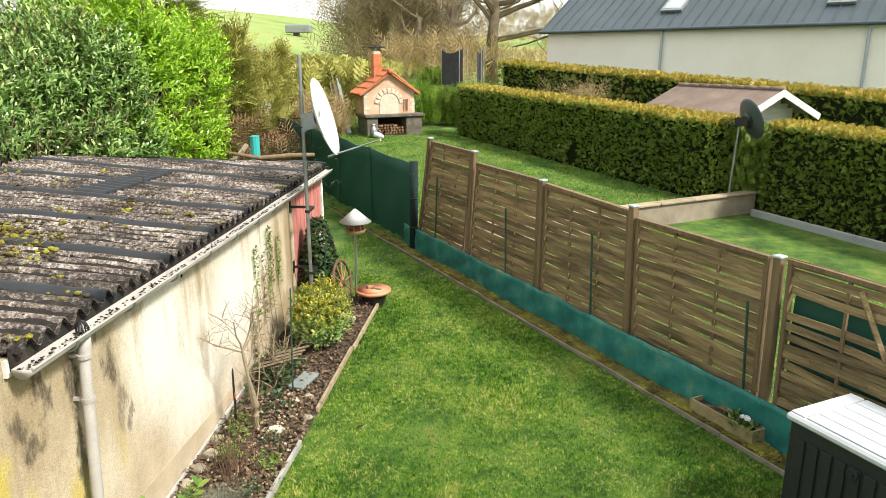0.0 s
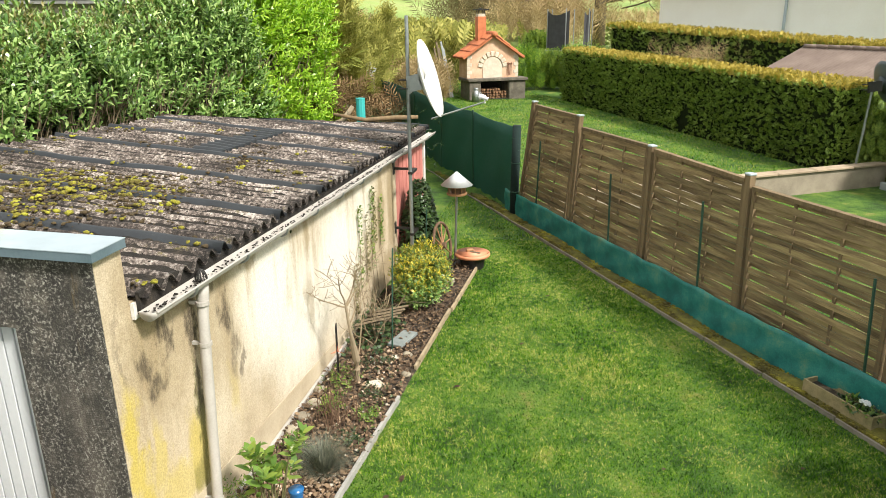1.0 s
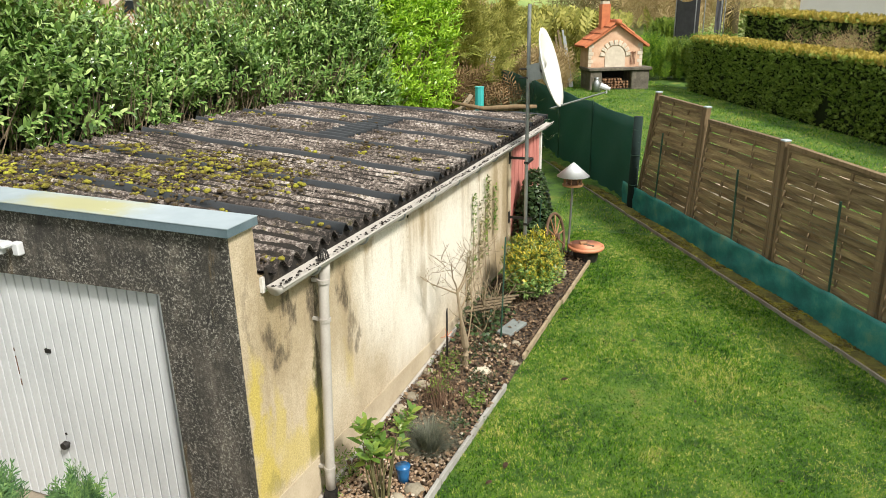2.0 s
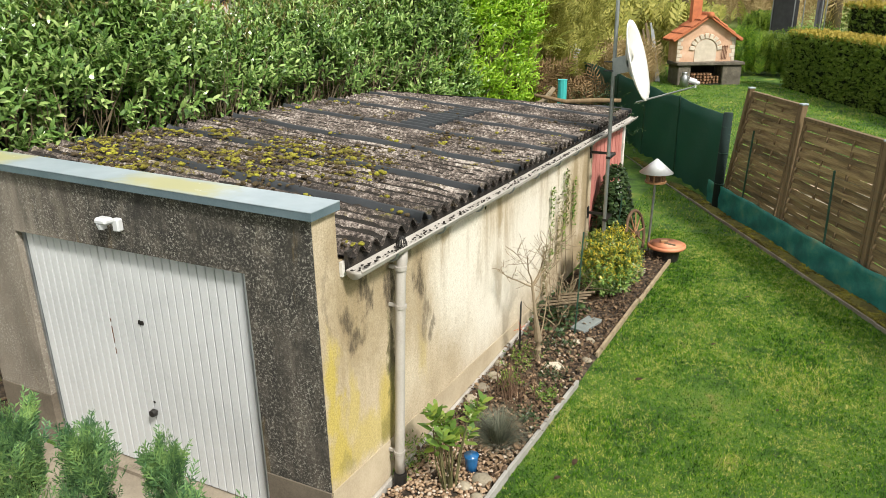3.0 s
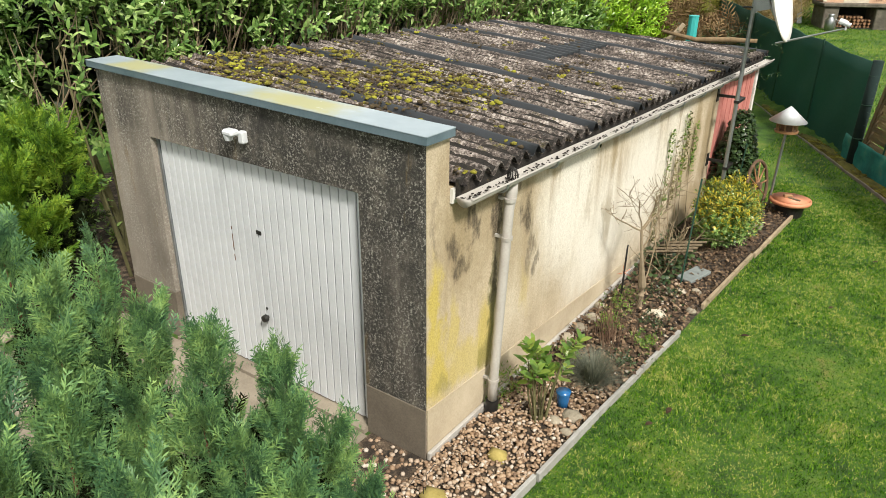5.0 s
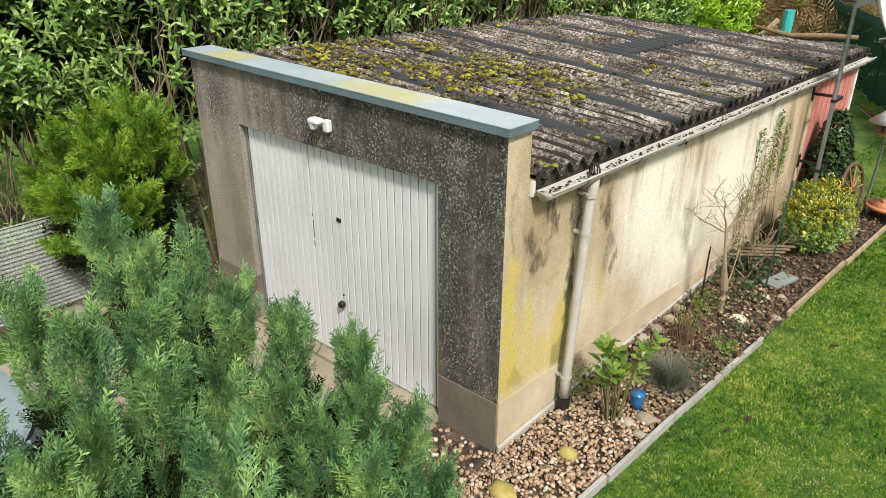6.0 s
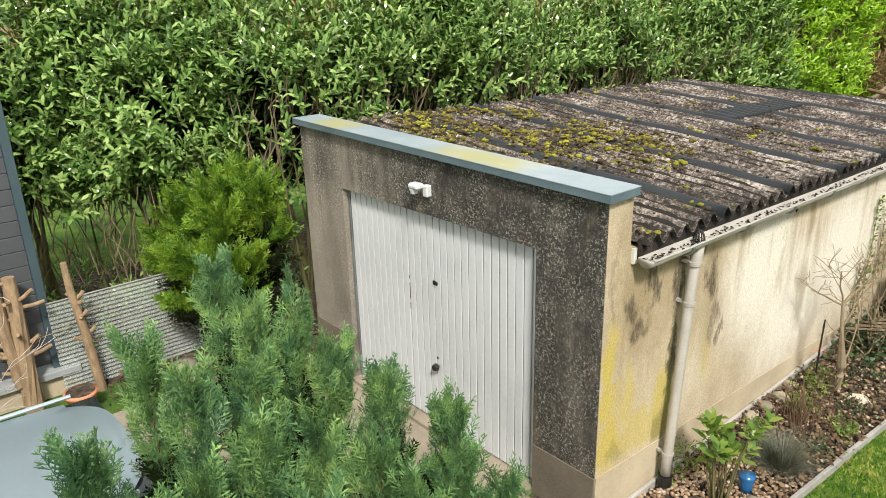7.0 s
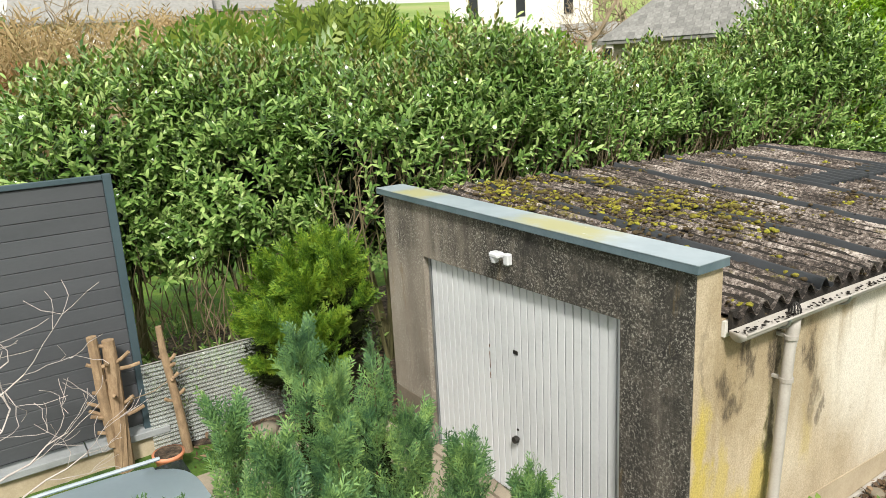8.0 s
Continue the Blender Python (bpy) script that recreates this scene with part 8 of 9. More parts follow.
    k = (pos[:, 2] + rng.normal(0, 0.15, len(pos)) > 0.50) & (rng.random(len(pos)) < 0.85)
    link_part("golden_foliage", leaf_mesh("golden_foliage", pos[k], rot[k], sz[k]), EUONYMUS, s, "golden yellow leaves")
    link_part("green_foliage", leaf_mesh("green_foliage", pos[~k], rot[~k], sz[~k]), LAUREL, s, "dark green lower leaves")
    stems(s, (0.70, 5.55, 0.02), [(0.6, 5.4, 0.5), (0.8, 5.7, 0.5), (0.7, 5.3, 0.45)], 0.014, "stem")
    # ivy mound at the mast's foot
    s = thing("ivy_mound", "dense dark ivy mound at the mast's foot", "ivy", (0.30, 7.4, 0.0))
    n = 2300
    u = rng.random(n) ** 0.8
    a = rng.uniform(0, 6.28, n)
    P = np.stack([0.28 + 0.36 * np.cos(a) * (1.05 - u) ** 0.6, 7.45 + 0.55 * np.sin(a) * (1.05 - u) ** 0.6, 0.03 + 1.38 * u], 1)
    D = np.stack([np.cos(a), np.sin(a), rng.normal(-0.15, 0.4, n)], 1) + rng.normal(0, 0.35, (n, 3))
    V, F = scatter(np.array(LEAF_V) * np.array([2.4, 1, 1]), LEAF_F, 3, P, frames_from(D, np.tile([0, 0, 1.0], (n, 1)) + np.stack([np.cos(a), np.sin(a), 0 * a], 1)), rng.uniform(0.04, 0.085, n))
    link_part("foliage", mesh_np("foliage", V, F, 3), IVY, s)
    # filler core painted near black for the shade inside the ivy
    bm = bmesh.new()
    tube(bm, [(0.28, 7.45, 0.0), (0.28, 7.45, 0.5), (0.26, 7.45, 1.15)], [0.28, 0.25, 0.06], 9)
    part("ivy_shade_core", bm, M_SHADE, s)
    n = 420
    P = np.stack([rng.uniform(0.1, 0.6, n), rng.normal(4.45, 0.33, n), rng.uniform(0.05, 0.30, n)], 1)
    V, F = scatter(np.array(LEAF_V) * np.array([2.4, 1, 1]), LEAF_F, 3, P, random_spin(n, 0.6), rng.uniform(0.04, 0.075, n))
    tagged(link_part("ground_ivy", mesh_np("ground_ivy", V, F, 3), IVY), "low trailing ivy beside the slate slab", "ivy")
    # climbers on the wall
    for k, (y, z0, z1) in enumerate(((4.95, 0.5, 1.62), (5.25, 0.55, 1.45), (5.5, 0.6, 1.72), (5.62, 0.9, 1.7), (5.95, 0.8, 1.5), (4.7, 0.2, 0.9))):
        c = thing("wall_climber", "thin leafy climber on the rendered wall", "climber", (0.02, y, z0), "climbers on the garage wall")
        bm = bmesh.new()
        tube(bm, [(0.10, y - 0.05, 0.03), (0.03, y, z0), (0.025, y + 0.04, (z0 + z1) / 2), (0.022, y + 0.02, z1)], [0.006, 0.005, 0.004, 0.002], 4)
        part("vine", bm, M_TWIG, c)
        n = 150
        u = rng.random(n)
        P = np.stack([rng.uniform(0.015, 0.055, n), y + rng.normal(0.02, 0.035, n), z0 + (z1 - z0) * u], 1)
        D = np.stack([rng.uniform(0.2, 1, n), rng.normal(0, 0.7, n), rng.normal(0.2, 0.6, n)], 1)
        V, F = scatter(np.array(LEAF_V) * np.array([1.6, 1, 1]), LEAF_F, 3, P, frames_from(D, np.tile([0.3, 0, 1.0], (n, 1))), rng.uniform(0.025, 0.05, n))
        link_part("foliage", mesh_np("foliage", V, F, 3), DRYGREEN if k % 2 else LIME, c)


DRYGREEN = leafy("dry_green_leaf", [(0.15, (0.06, 0.06, 0.02)), (0.5, (0.15, 0.14, 0.05)), (0.85, (0.26, 0.23, 0.10))], 0.6, 0.2)
bed_plants()


def bed_objects():
    h = thing("plant_hoop", "thin black metal plant hoop with an orange tie", "plant support", (0.22, 3.3, 0))
    bm = bmesh.new()
    tube(bm, [(0.20, 3.42, 0.0), (0.21, 3.40, 0.62), (0.22, 3.37, 0.70), (0.24, 3.32, 0.73), (0.25, 3.27, 0.70), (0.26, 3.24, 0.62), (0.26, 3.22, 0.0)], [0.007] * 7, 6)
    part("hoop", bm, M_BLACK, h)
    bm = bmesh.new()
    for k in range(8):
        a = Vector((0.235, 3.32, 0.40))
        b = a + Vector((rnd.gauss(0, 0.03), rnd.gauss(0, 0.07), rnd.gauss(0, 0.03)))
        tube(bm, [a, b], [0.004, 0.003], 4)
    part("tie", bm, M_ORANGE, h, "frayed orange string")
    for x, y, x1, y1, z in ((0.63, 4.16, 0.64, 4.30, 1.30), (0.44, 7.02, 0.50, 6.95, 1.08)):
        s = thing("garden_stake", "thin dark green plastic garden stake", "stake", (x, y, 0), "stakes in the bed")
        bm = bmesh.new()
        cyl(bm, (x, y, 0), (x1, y1, z), 0.011, 0.010, 8)
        part("stake", bm, M_STAKE, s)
    sl = thing("slate_slab", "grey slate slab lying in the bed", "slab", (0.68, 4.35, 0.05))
    bm = bmesh.new()
    box(bm, (-0.10, -0.22, 0.03), (0.10, 0.22, 0.07), rot_at((0.70, 4.42, 0.02), -14), 0.005)
    part("slab", bm, M_SLATE, sl)
    for k in range(4):
        b = thing("grey_lath", "grey weathered lath resting on the ivy", "lath", (0.45, 4.5, 0.3), "laths on the ivy")
        bm = bmesh.new()
        z = 0.30 + 0.02 * k
        tube(bm, [(0.15 + 0.05 * k, 4.22 + 0.10 * k, z), (0.62 + 0.03 * k, 4.52 + 0.07 * k, z + 0.03)], [0.02, 0.018], 4)
        part("lath", bm, M_BARK, b)
    # bird feeder
    f = thing("bird_feeder", "round wooden bird feeder with a conical zinc roof on a pole", "bird feeder", (0.92, 7.42, 0))
    bm = bmesh.new()
    cyl(bm, (0.86, 7.42, 0.0), (0.90, 7.40, 1.22), 0.018, None, 10)
    part("pole", bm, M_STEEL, f, "galvanised pole")
    c = Vector((0.90, 7.40, 1.22))
    bm = bmesh.new()
    cyl(bm, c, c + Vector((0, 0, 0.03)), 0.155, 0.165, 24)
    part("tray", bm, M_OAK, f, "brown wooden tray")
    bm = bmesh.new()
    cyl(bm, c + Vector((0, 0, 0.03)), c + Vector((0, 0, 0.15)), 0.085, None, 16)
    part("seed_holder", bm, M_RUST, f, "wire seed holder")
    for k in range(8):
        a = 2 * math.pi * k / 8
        bm = bmesh.new()
        q = c + Vector((0.135 * math.cos(a), 0.135 * math.sin(a), 0))
        cyl(bm, q + Vector((0, 0, 0.03)), q + Vector((0, 0, 0.16)), 0.011, None, 6)
        part("upright", bm, M_OAK, f)
    bm = bmesh.new()
    cyl(bm, c + Vector((0, 0, 0.13)), c + Vector((0, 0, 0.165)), 0.16, 0.16, 24)
    part("ring", bm, M_OAK, f)
    bm = bmesh.new()
    cyl(bm, c + Vector((0, 0, 0.16)), c + Vector((0, 0, 0.37)), 0.255, 0.012, 32)
    part("roof", bm, M_ZINC, f, "conical zinc roof", True)
    # tub with lid
    t = thing("water_tub", "black plastic tub with a faded orange lid", "tub", (1.17, 7.42, 0))
    bm = bmesh.new()
    cyl(bm, (1.15, 7.42, 0.0), (1.15, 7.42, 0.20), 0.18, 0.215, 28)
    part("tub_body", bm, M_BLACK, t, "black tub")
    bm = bmesh.new()
    tube(bm, [(1.15, 7.42, 0.20), (1.15, 7.42, 0.225), (1.15, 7.42, 0.255), (1.15, 7.42, 0.262), (1.15, 7.42, 0.250), (1.15, 7.42, 0.248)], [0.275, 0.29, 0.285, 0.255, 0.235, 0.02], 32)
    part("lid", bm, M_TERRA, t, "faded orange lid", True)
    b = thing("weight_block", "brown wooden block lying on the tub lid", "block", (1.1, 7.42, 0.25))
    bm = bmesh.new()
    box(bm, (-0.06, -0.035, 0.25), (0.06, 0.035, 0.30), rot_at((1.10, 7.46, 0.0), 30), 0.006)
    part("block", bm, M_OAK, b)
    bm = bmesh.new()
    box(bm, (-0.09, -0.02, 0.25), (0.09, 0.02, 0.275), rot_at((1.20, 7.40, 0.0), -20), 0.004)
    part("strip", bm, M_BARK, b)
    # cart wheel
    w = thing("cart_wheel", "old spoked wooden cart wheel leaning in the ivy", "wheel", (0.66, 7.3, 0))
    m = Matrix.Translation((0.68, 7.28, 0.40)) @ Matrix.Rotation(radians(81), 4, 'Z') @ Matrix.Rotation(radians(80), 4, 'X')
    bm = bmesh.new()
    tube(bm, [m @ Vector((0.37 * math.cos(a), 0.37 * math.sin(a), 0)) for a in np.linspace(0, 2 * np.pi, 33)], [0.024] * 33, 8)
    part("rim", bm, M_RUST, w, "weathered rim")
    bm = bmesh.new()
    cyl(bm, m @ Vector((0, 0, -0.06)), m @ Vector((0, 0, 0.06)), 0.055, 0.05, 12)
    part("hub", bm, M_RUST, w)
    for k in range(10):
        a = 2 * math.pi * k / 10
        bm = bmesh.new()
        cyl(bm, m @ Vector((0.05 * math.cos(a), 0.05 * math.sin(a), 0)), m @ Vector((0.36 * math.cos(a), 0.36 * math.sin(a), 0)), 0.014, 0.011, 6)
        part("spoke", bm, M_OAK, w)
    # black wire border at the corner
    wb = thing("wire_border", "low black wire border hoops at the garage corner", "border", (0.2, -0.3, 0))
    for k in range(6):
        bm = bmesh.new()
        y = -0.95 + 0.2 * k
        tube(bm, [(0.16 + 0.03 * k, y, 0.0), (0.16 + 0.03 * k, y + 0.02, 0.22), (0.18 + 0.03 * k, y + 0.09, 0.28), (0.20 + 0.03 * k, y + 0.16, 0.22), (0.20 + 0.03 * k, y + 0.18, 0.0)], [0.003] * 5, 4)
        part("hoop", bm, M_BLACK, wb)
    # broken ground and kerb beside the corner of the door
    bm = bmesh.new()
    box(bm, (-4.2, -7.0, -0.03), (-0.35, -0.062, 0.012))
    solo("driveway", bm, M_CONCRETE, "old stained concrete driveway before the garage", "driveway", "", "structure")
    # planter by the fence and the storage box
    p = thing("planter_box", "mossy terracotta planter trough with primroses", "planter", (5.5, 3.5, 0))
    q = rot_at((5.50, 3.55, 0.03), math.degrees(math.atan2(FENCE_D.y, FENCE_D.x)))
    bm = bmesh.new()
    for lo, hi in (((-0.42, -0.10, 0), (0.42, -0.08, 0.17)), ((-0.42, 0.08, 0), (0.42, 0.10, 0.17)), ((-0.42, -0.08, 0), (-0.40, 0.08, 0.17)), ((0.40, -0.08, 0), (0.42, 0.08, 0.17)), ((-0.40, -0.08, 0), (0.40, 0.08, 0.02))):
        box(bm, lo, hi, q)
    part("trough", bm, M_TROUGH, p)
    bm = bmesh.new()
    box(bm, (-0.40, -0.08, 0.02), (0.40, 0.08, 0.12), q)
    part("soil", bm, M_DARKSOIL, p)
    P = np.array([tuple(q @ Vector((rnd.uniform(-0.40, -0.02), rnd.uniform(-0.07, 0.07), 0.13))) for _ in range(46)])
    pos, rot, sz = shoots(P, rng.normal(0, 0.8, (46, 3)) + np.array([0, 0, 0.9]), rng.uniform(0.04, 0.10, 46), 5, 0.07)
    k = rng.random(len(pos)) < 0.55
    link_part("foliage", leaf_mesh("foliage", pos[k], rot[k], sz[k]), LIME, p, "yellow-green leaves")
    link_part("dark_foliage", leaf_mesh("dark_foliage", pos[~k], rot[~k], sz[~k]), IVY, p)
    bm = bmesh.new()
    for x in (-0.30, -0.27, -0.24):
        c = q @ Vector((x, rnd.uniform(-0.05, 0.05), 0.24))
        for j in range(5):
            a = j * 1.256
            tube(bm, [c, c + Vector((0.03 * math.cos(a), 0.03 * math.sin(a), 0.008))], [0.008, 0.014], 5)
    part("flower", bm, M_WHITE, p, "white flowers")
    s = thing("storage_box", "black plastic garden storage box with a pale grey lid", "storage box", (5.9, 1.6, 0))
    q = Matrix.Translation((5.335, 1.921, 0)) @ Matrix.Rotation(math.atan2(-0.755, 0.383), 4, 'Z')
    bm = bmesh.new()
    box(bm, (0.03, 0.03, 0.0), (1.42, 0.74, 1.02), q, 0.01)
    part("body", bm, M_BLACKPLASTIC, s, "black plastic body")
    for k in range(11):
        bm = bmesh.new()
        box(bm, (0.10 + 0.12 * k, 0.012, 0.06), (0.19 + 0.12 * k, 0.029, 0.90), q, 0.004)
        part("front_rib", bm, M_BLACKPLASTIC, s)
    for k in range(6):
        bm = bmesh.new()
        box(bm, (0.012, 0.07 + 0.11 * k, 0.06), (0.029, 0.15 + 0.11 * k, 0.95), q, 0.004)
        part("side_rib", bm, M_BLACKPLASTIC, s)
    bm = bmesh.new()
    box(bm, (0.0, -0.01, 1.02), (1.46, 0.77, 1.085), q, 0.02)
    lid = part("lid", bm, M_LID, s, "pale grey lid")
    for k in range(5):
        bm = bmesh.new()
        box(bm, (0.16, 0.04 + 0.145 * k, 1.086), (1.42, 0.175 + 0.145 * k, 1.098), q, 0.004)
        part("lid_board", bm, M_LID, lid)
    bm = bmesh.new()
    box(bm, (0.02, 0.03, 1.086), (0.145, 0.75, 1.098), q, 0.004)
    part("lid_board", bm, M_LID, lid)
    bm = bmesh.new()
    c = q @ Vector((0.62, 0.0, 0.86))
    n = (q.to_3x3() @ Vector((0, -1, 0)))
    cyl(bm, c, c + n * 0.02, 0.05, 0.045, 18)
    cyl(bm, c + n * 0.02, c + n * 0.035, 0.022, None, 12)
    part("lock", bm, M_BLACKPLASTIC, s, "round black lock")


M_ORANGE = mottled("orange_string", [(0.3, (0.60, 0.12, 0.05)), (0.7, (0.75, 0.25, 0.12))], 5, 50, 0.8, 0, 0.1)
M_OAK = mottled("brown_oiled_wood", [(0.3, (0.20, 0.10, 0.045)), (0.7, (0.38, 0.21, 0.10))], 6, 60, 0.7, 0, 0.2, (1, 1, 4))
M_ZINC = mottled("matt_zinc", [(0.3, (0.48, 0.50, 0.52)), (0.7, (0.62, 0.64, 0.66))], 4, 60, 0.45, 0.3, 0.05)
M_TROUGH = mottled("mossy_terracotta", [(0.3, (0.13, 0.12, 0.05)), (0.6, (0.30, 0.24, 0.13)), (0.8, (0.42, 0.32, 0.20))], 6, 60, 0.9, 0, 0.3)
M_BLACKPLASTIC = mottled("black_plastic", [(0.3, (0.006, 0.009, 0.011)), (0.7, (0.013, 0.017, 0.020))], 2, 60, 0.65, 0, 0.05)
M_LID = mottled("pale_grey_plastic", [(0.3, (0.40, 0.43, 0.46)), (0.7, (0.50, 0.53, 0.56))], 2, 60, 0.5, 0, 0.03)
bed_objects()

# ---------------------------------------------------------------- drive side
def drive_side():
    g = thing("slat_screen", "tall anthracite grey screen of horizontal boards", "screen", (-5.1, -4, 0))
    for k in range(17):
        bm = bmesh.new()
        z = 0.36 + 0.154 * k
        box(bm, (-5.07, -7.2, z), (-5.045, -2.43, z + 0.149), None, 0.004)
        part("board", bm, M_ANTHRA, g)
    bm = bmesh.new()
    box(bm, (-5.085, -7.2, 0.34), (-5.072, -2.42, 2.99))
    part("backing", bm, M_ANTHRA, g)
    bm = bmesh.new()
    box(bm, (-5.09, -2.43, 0.30), (-5.01, -2.35, 3.04), None, 0.004)
    part("post", bm, M_SCREENPOST, g, "blue-grey metal post")
    bm = bmesh.new()
    box(bm, (-5.09, -7.2, 2.985), (-5.02, -2.432, 3.035), None, 0.004)
    part("top_rail", bm, M_SCREENPOST, g)
    w = thing("boundary_wall", "low stained concrete boundary wall with slab coping", "wall", (-5.1, -4, 0))
    bm = bmesh.new()
    box(bm, (-5.18, -7.2, -0.05), (-4.99, -2.2, 0.22))
    part("wall_face", bm, M_PLINTH, w)
    for k in range(6):
        bm = bmesh.new()
        box(bm, (-5.20, -7.1 + 0.82 * k, 0.222), (-4.93, -6.29 + 0.82 * k, 0.30), None, 0.008)
        part("coping_slab", bm, M_KERB, w)
    for x, y, h, r, lean, lb in ((-4.86, -2.70, 1.42, 0.085, 0.04, "thick sawn trunk with stubs of cut branches"), (-4.80, -2.07, 1.46, 0.045, -0.10, "slim sawn trunk with stubs of cut branches")):
        t = thing("cut_trunk", lb, "tree stump", (x, y, 0), "sawn trunks by the drive")
        bm = bmesh.new()
        tube(bm, [(x, y, -0.02), (x + 0.01, y + lean * 0.4, h * 0.4), (x, y + lean, h * 0.8), (x, y + lean * 1.1, h)], [r * 1.15, r, r * 0.85, r * 0.7], 10)
        part("trunk", bm, M_CUTBARK, t)
        if r > 0.06:
            bm = bmesh.new()
            tube(bm, [(x, y - 0.06, 0.30), (x + 0.02, y - 0.09, 0.9), (x + 0.03, y - 0.10, 1.50)], [0.06, 0.056, 0.048], 9)
            part("fork", bm, M_CUTBARK, t)
        for k in range(15 if r > 0.06 else 8):
            z = rnd.uniform(0.3, 0.98) * h
            a = rnd.uniform(-2.4, 2.4)
            d = Vector((math.cos(a) * 0.5, math.sin(a), rnd.uniform(0.0, 0.5))).normalized()
            p = Vector((x, y + lean * z / h, z))
            ln = rnd.uniform(0.14, 0.30) if r > 0.06 else rnd.uniform(0.06, 0.13)
            bm = bmesh.new()
            tube(bm, [p, p + d * ln * 0.6, p + d * ln + Vector((0, 0, 0.02))], [0.022, 0.020, 0.019], 7)
            part("branch_stub", bm, M_CUTBARK, t)
    p = thing("plastic_sheet", "translucent corrugated plastic sheet standing on edge", "panel", (-5.0, -1.6, 0))
    n = 240
    zs = np.linspace(0.0, 1.0, n)
    v = []
    for z in zs:
        x = -4.93 - 0.05 * z + 0.007 * math.sin(z * 2 * math.pi / 0.045)
        for y in (-2.38, -1.6, -0.6):
            v.append((x, y, z + 0.02))
    v = np.array(v)
    i = (np.arange(n - 1)[:, None] * 3 + np.arange(2)[None]).ravel()
    f = np.stack([i, i + 1, i + 4, i + 3], 1)
    vv = np.concatenate([v, v + np.array([-0.006, 0, 0])])
    link_part("sheet", mesh_np("sheet", vv, np.concatenate([f, f[:, ::-1] + len(v)]).ravel(), 4, True), M_POLY, p)
    bm = bmesh.new()
    tube(bm, [(-4.98, -2.38, 1.02), (-4.98, -0.6, 1.02)], [0.008, 0.008], 6)
    part("edge_strip", bm, M_EDGEPALE, p)
    po = thing("flower_pot", "orange plastic flower pot behind the car", "pot", (-4.3, -2.36, 0))
    bm = bmesh.new()
    tube(bm, [(-4.45, -2.34, 0.0), (-4.45, -2.34, 0.20), (-4.45, -2.34, 0.205), (-4.45, -2.34, 0.24)], [0.10, 0.14, 0.155, 0.16], 20)
    part("pot_body", bm, M_TERRA, po, "", True)
    bm = bmesh.new()
    cyl(bm, (-4.45, -2.34, 0.236), (-4.45, -2.34, 0.244), 0.135, None, 20)
    part("potting_soil", bm, M_DARKSOIL, po)
    for x, y, r in ((-4.56, -1.28, 0.13), (-4.40, -1.42, 0.10), (-4.25, -1.30, 0.10), (-4.45, -1.1, 0.09), (-4.05, -0.6, 0.10), (-4.2, -0.35, 0.12), (-4.0, -0.25, 0.08)):
        v, f = blob_template(int(abs(x * 100)) % 50, 0.7)
        bm = bmesh.new()
        vs = [bm.verts.new((x + a * r, y + b * r * 1.2, r * 0.55 + c * r)) for a, b, c in v]
        for t in f.reshape(-1, 3):
            bm.faces.new([vs[q] for q in t])
        bmesh.ops.subdivide_edges(bm, edges=bm.edges[:], cuts=1, smooth=0.6)
        solo("stone", bm, M_BOULDER, "rounded grey field stone beside the drive", "stone", "stones beside the drive", "", True)
    bm = bmesh.new()
    tube(bm, [(-4.86, -2.66, 0.72), (-4.90, -2.3, 0.74), (-4.92, -2.2, 0.78), (-4.9, -1.9, 0.9)], [0.005] * 4, 5)
    solo("rope", bm, M_TWIG, "thin brown rope strung between the sawn trunks", "rope")
    # bare twigs hanging at the screen
    t = thing("bare_shrub", "leafless pale twigs before the grey screen", "shrub", (-3.4, -4.0, 0))
    segs = []
    for k in range(7):
        grow(segs, Vector((-3.6, -3.75 - 0.1 * k, 0.6 + 0.25 * k)), Vector((-0.1, 0.6, 0.5 + rnd.uniform(-0.4, 0.4))).normalized(), 0.7, 0.010, 2, 0.3)
    bm = bmesh.new()
    for pts, rad in segs:
        tube(bm, pts, [max(0.0025, q) for q in rad], 4)
    tube(bm, [(-3.6, -4.2, 0), (-3.62, -4.0, 1.2), (-3.6, -4.1, 2.4)], [0.03, 0.025, 0.01], 6)
    tagged(part("branching", bm, M_PALETWIG, t), kind="stuff")


M_ANTHRA = mottled("anthracite_boards", [(0.3, (0.058, 0.064, 0.072)), (0.7, (0.082, 0.088, 0.098))], 1.5, 60, 0.5, 0.1, 0.05, (1, 0.3, 1), 0.06)
M_SCREENPOST = mottled("blue_grey_metal", [(0.3, (0.045, 0.075, 0.09)), (0.7, (0.065, 0.10, 0.12))], 2, 60, 0.45, 0.2, 0.03)
M_CUTBARK = mottled("pale_cut_bark", [(0.3, (0.15, 0.10, 0.06)), (0.55, (0.30, 0.21, 0.125)), (0.8, (0.48, 0.37, 0.24))], 8, 60, 0.9, 0, 0.5, (2, 2, 0.8))
M_PALETWIG = mottled("pale_bare_twig", [(0.3, (0.34, 0.30, 0.28)), (0.7, (0.52, 0.48, 0.45))], 6, 60, 0.9, 0, 0.3)
M_POLY, _nt, _b = blank("translucent_corrugated_plastic", 0.25)
_b.inputs["Base Color"].default_value = (0.55, 0.58, 0.57, 1)
_tr = _nt.nodes.new("ShaderNodeBsdfTransparent")
_mx = _nt.nodes.new("ShaderNodeMixShader")
_mx.inputs[0].default_value = 0.42
_nt.links.new(_tr.outputs[0], _mx.inputs[1])
_nt.links.new(_b.outputs[0], _mx.inputs[2])
_nt.links.new(_mx.outputs[0], _nt.nodes["Material Output"].inputs[0])
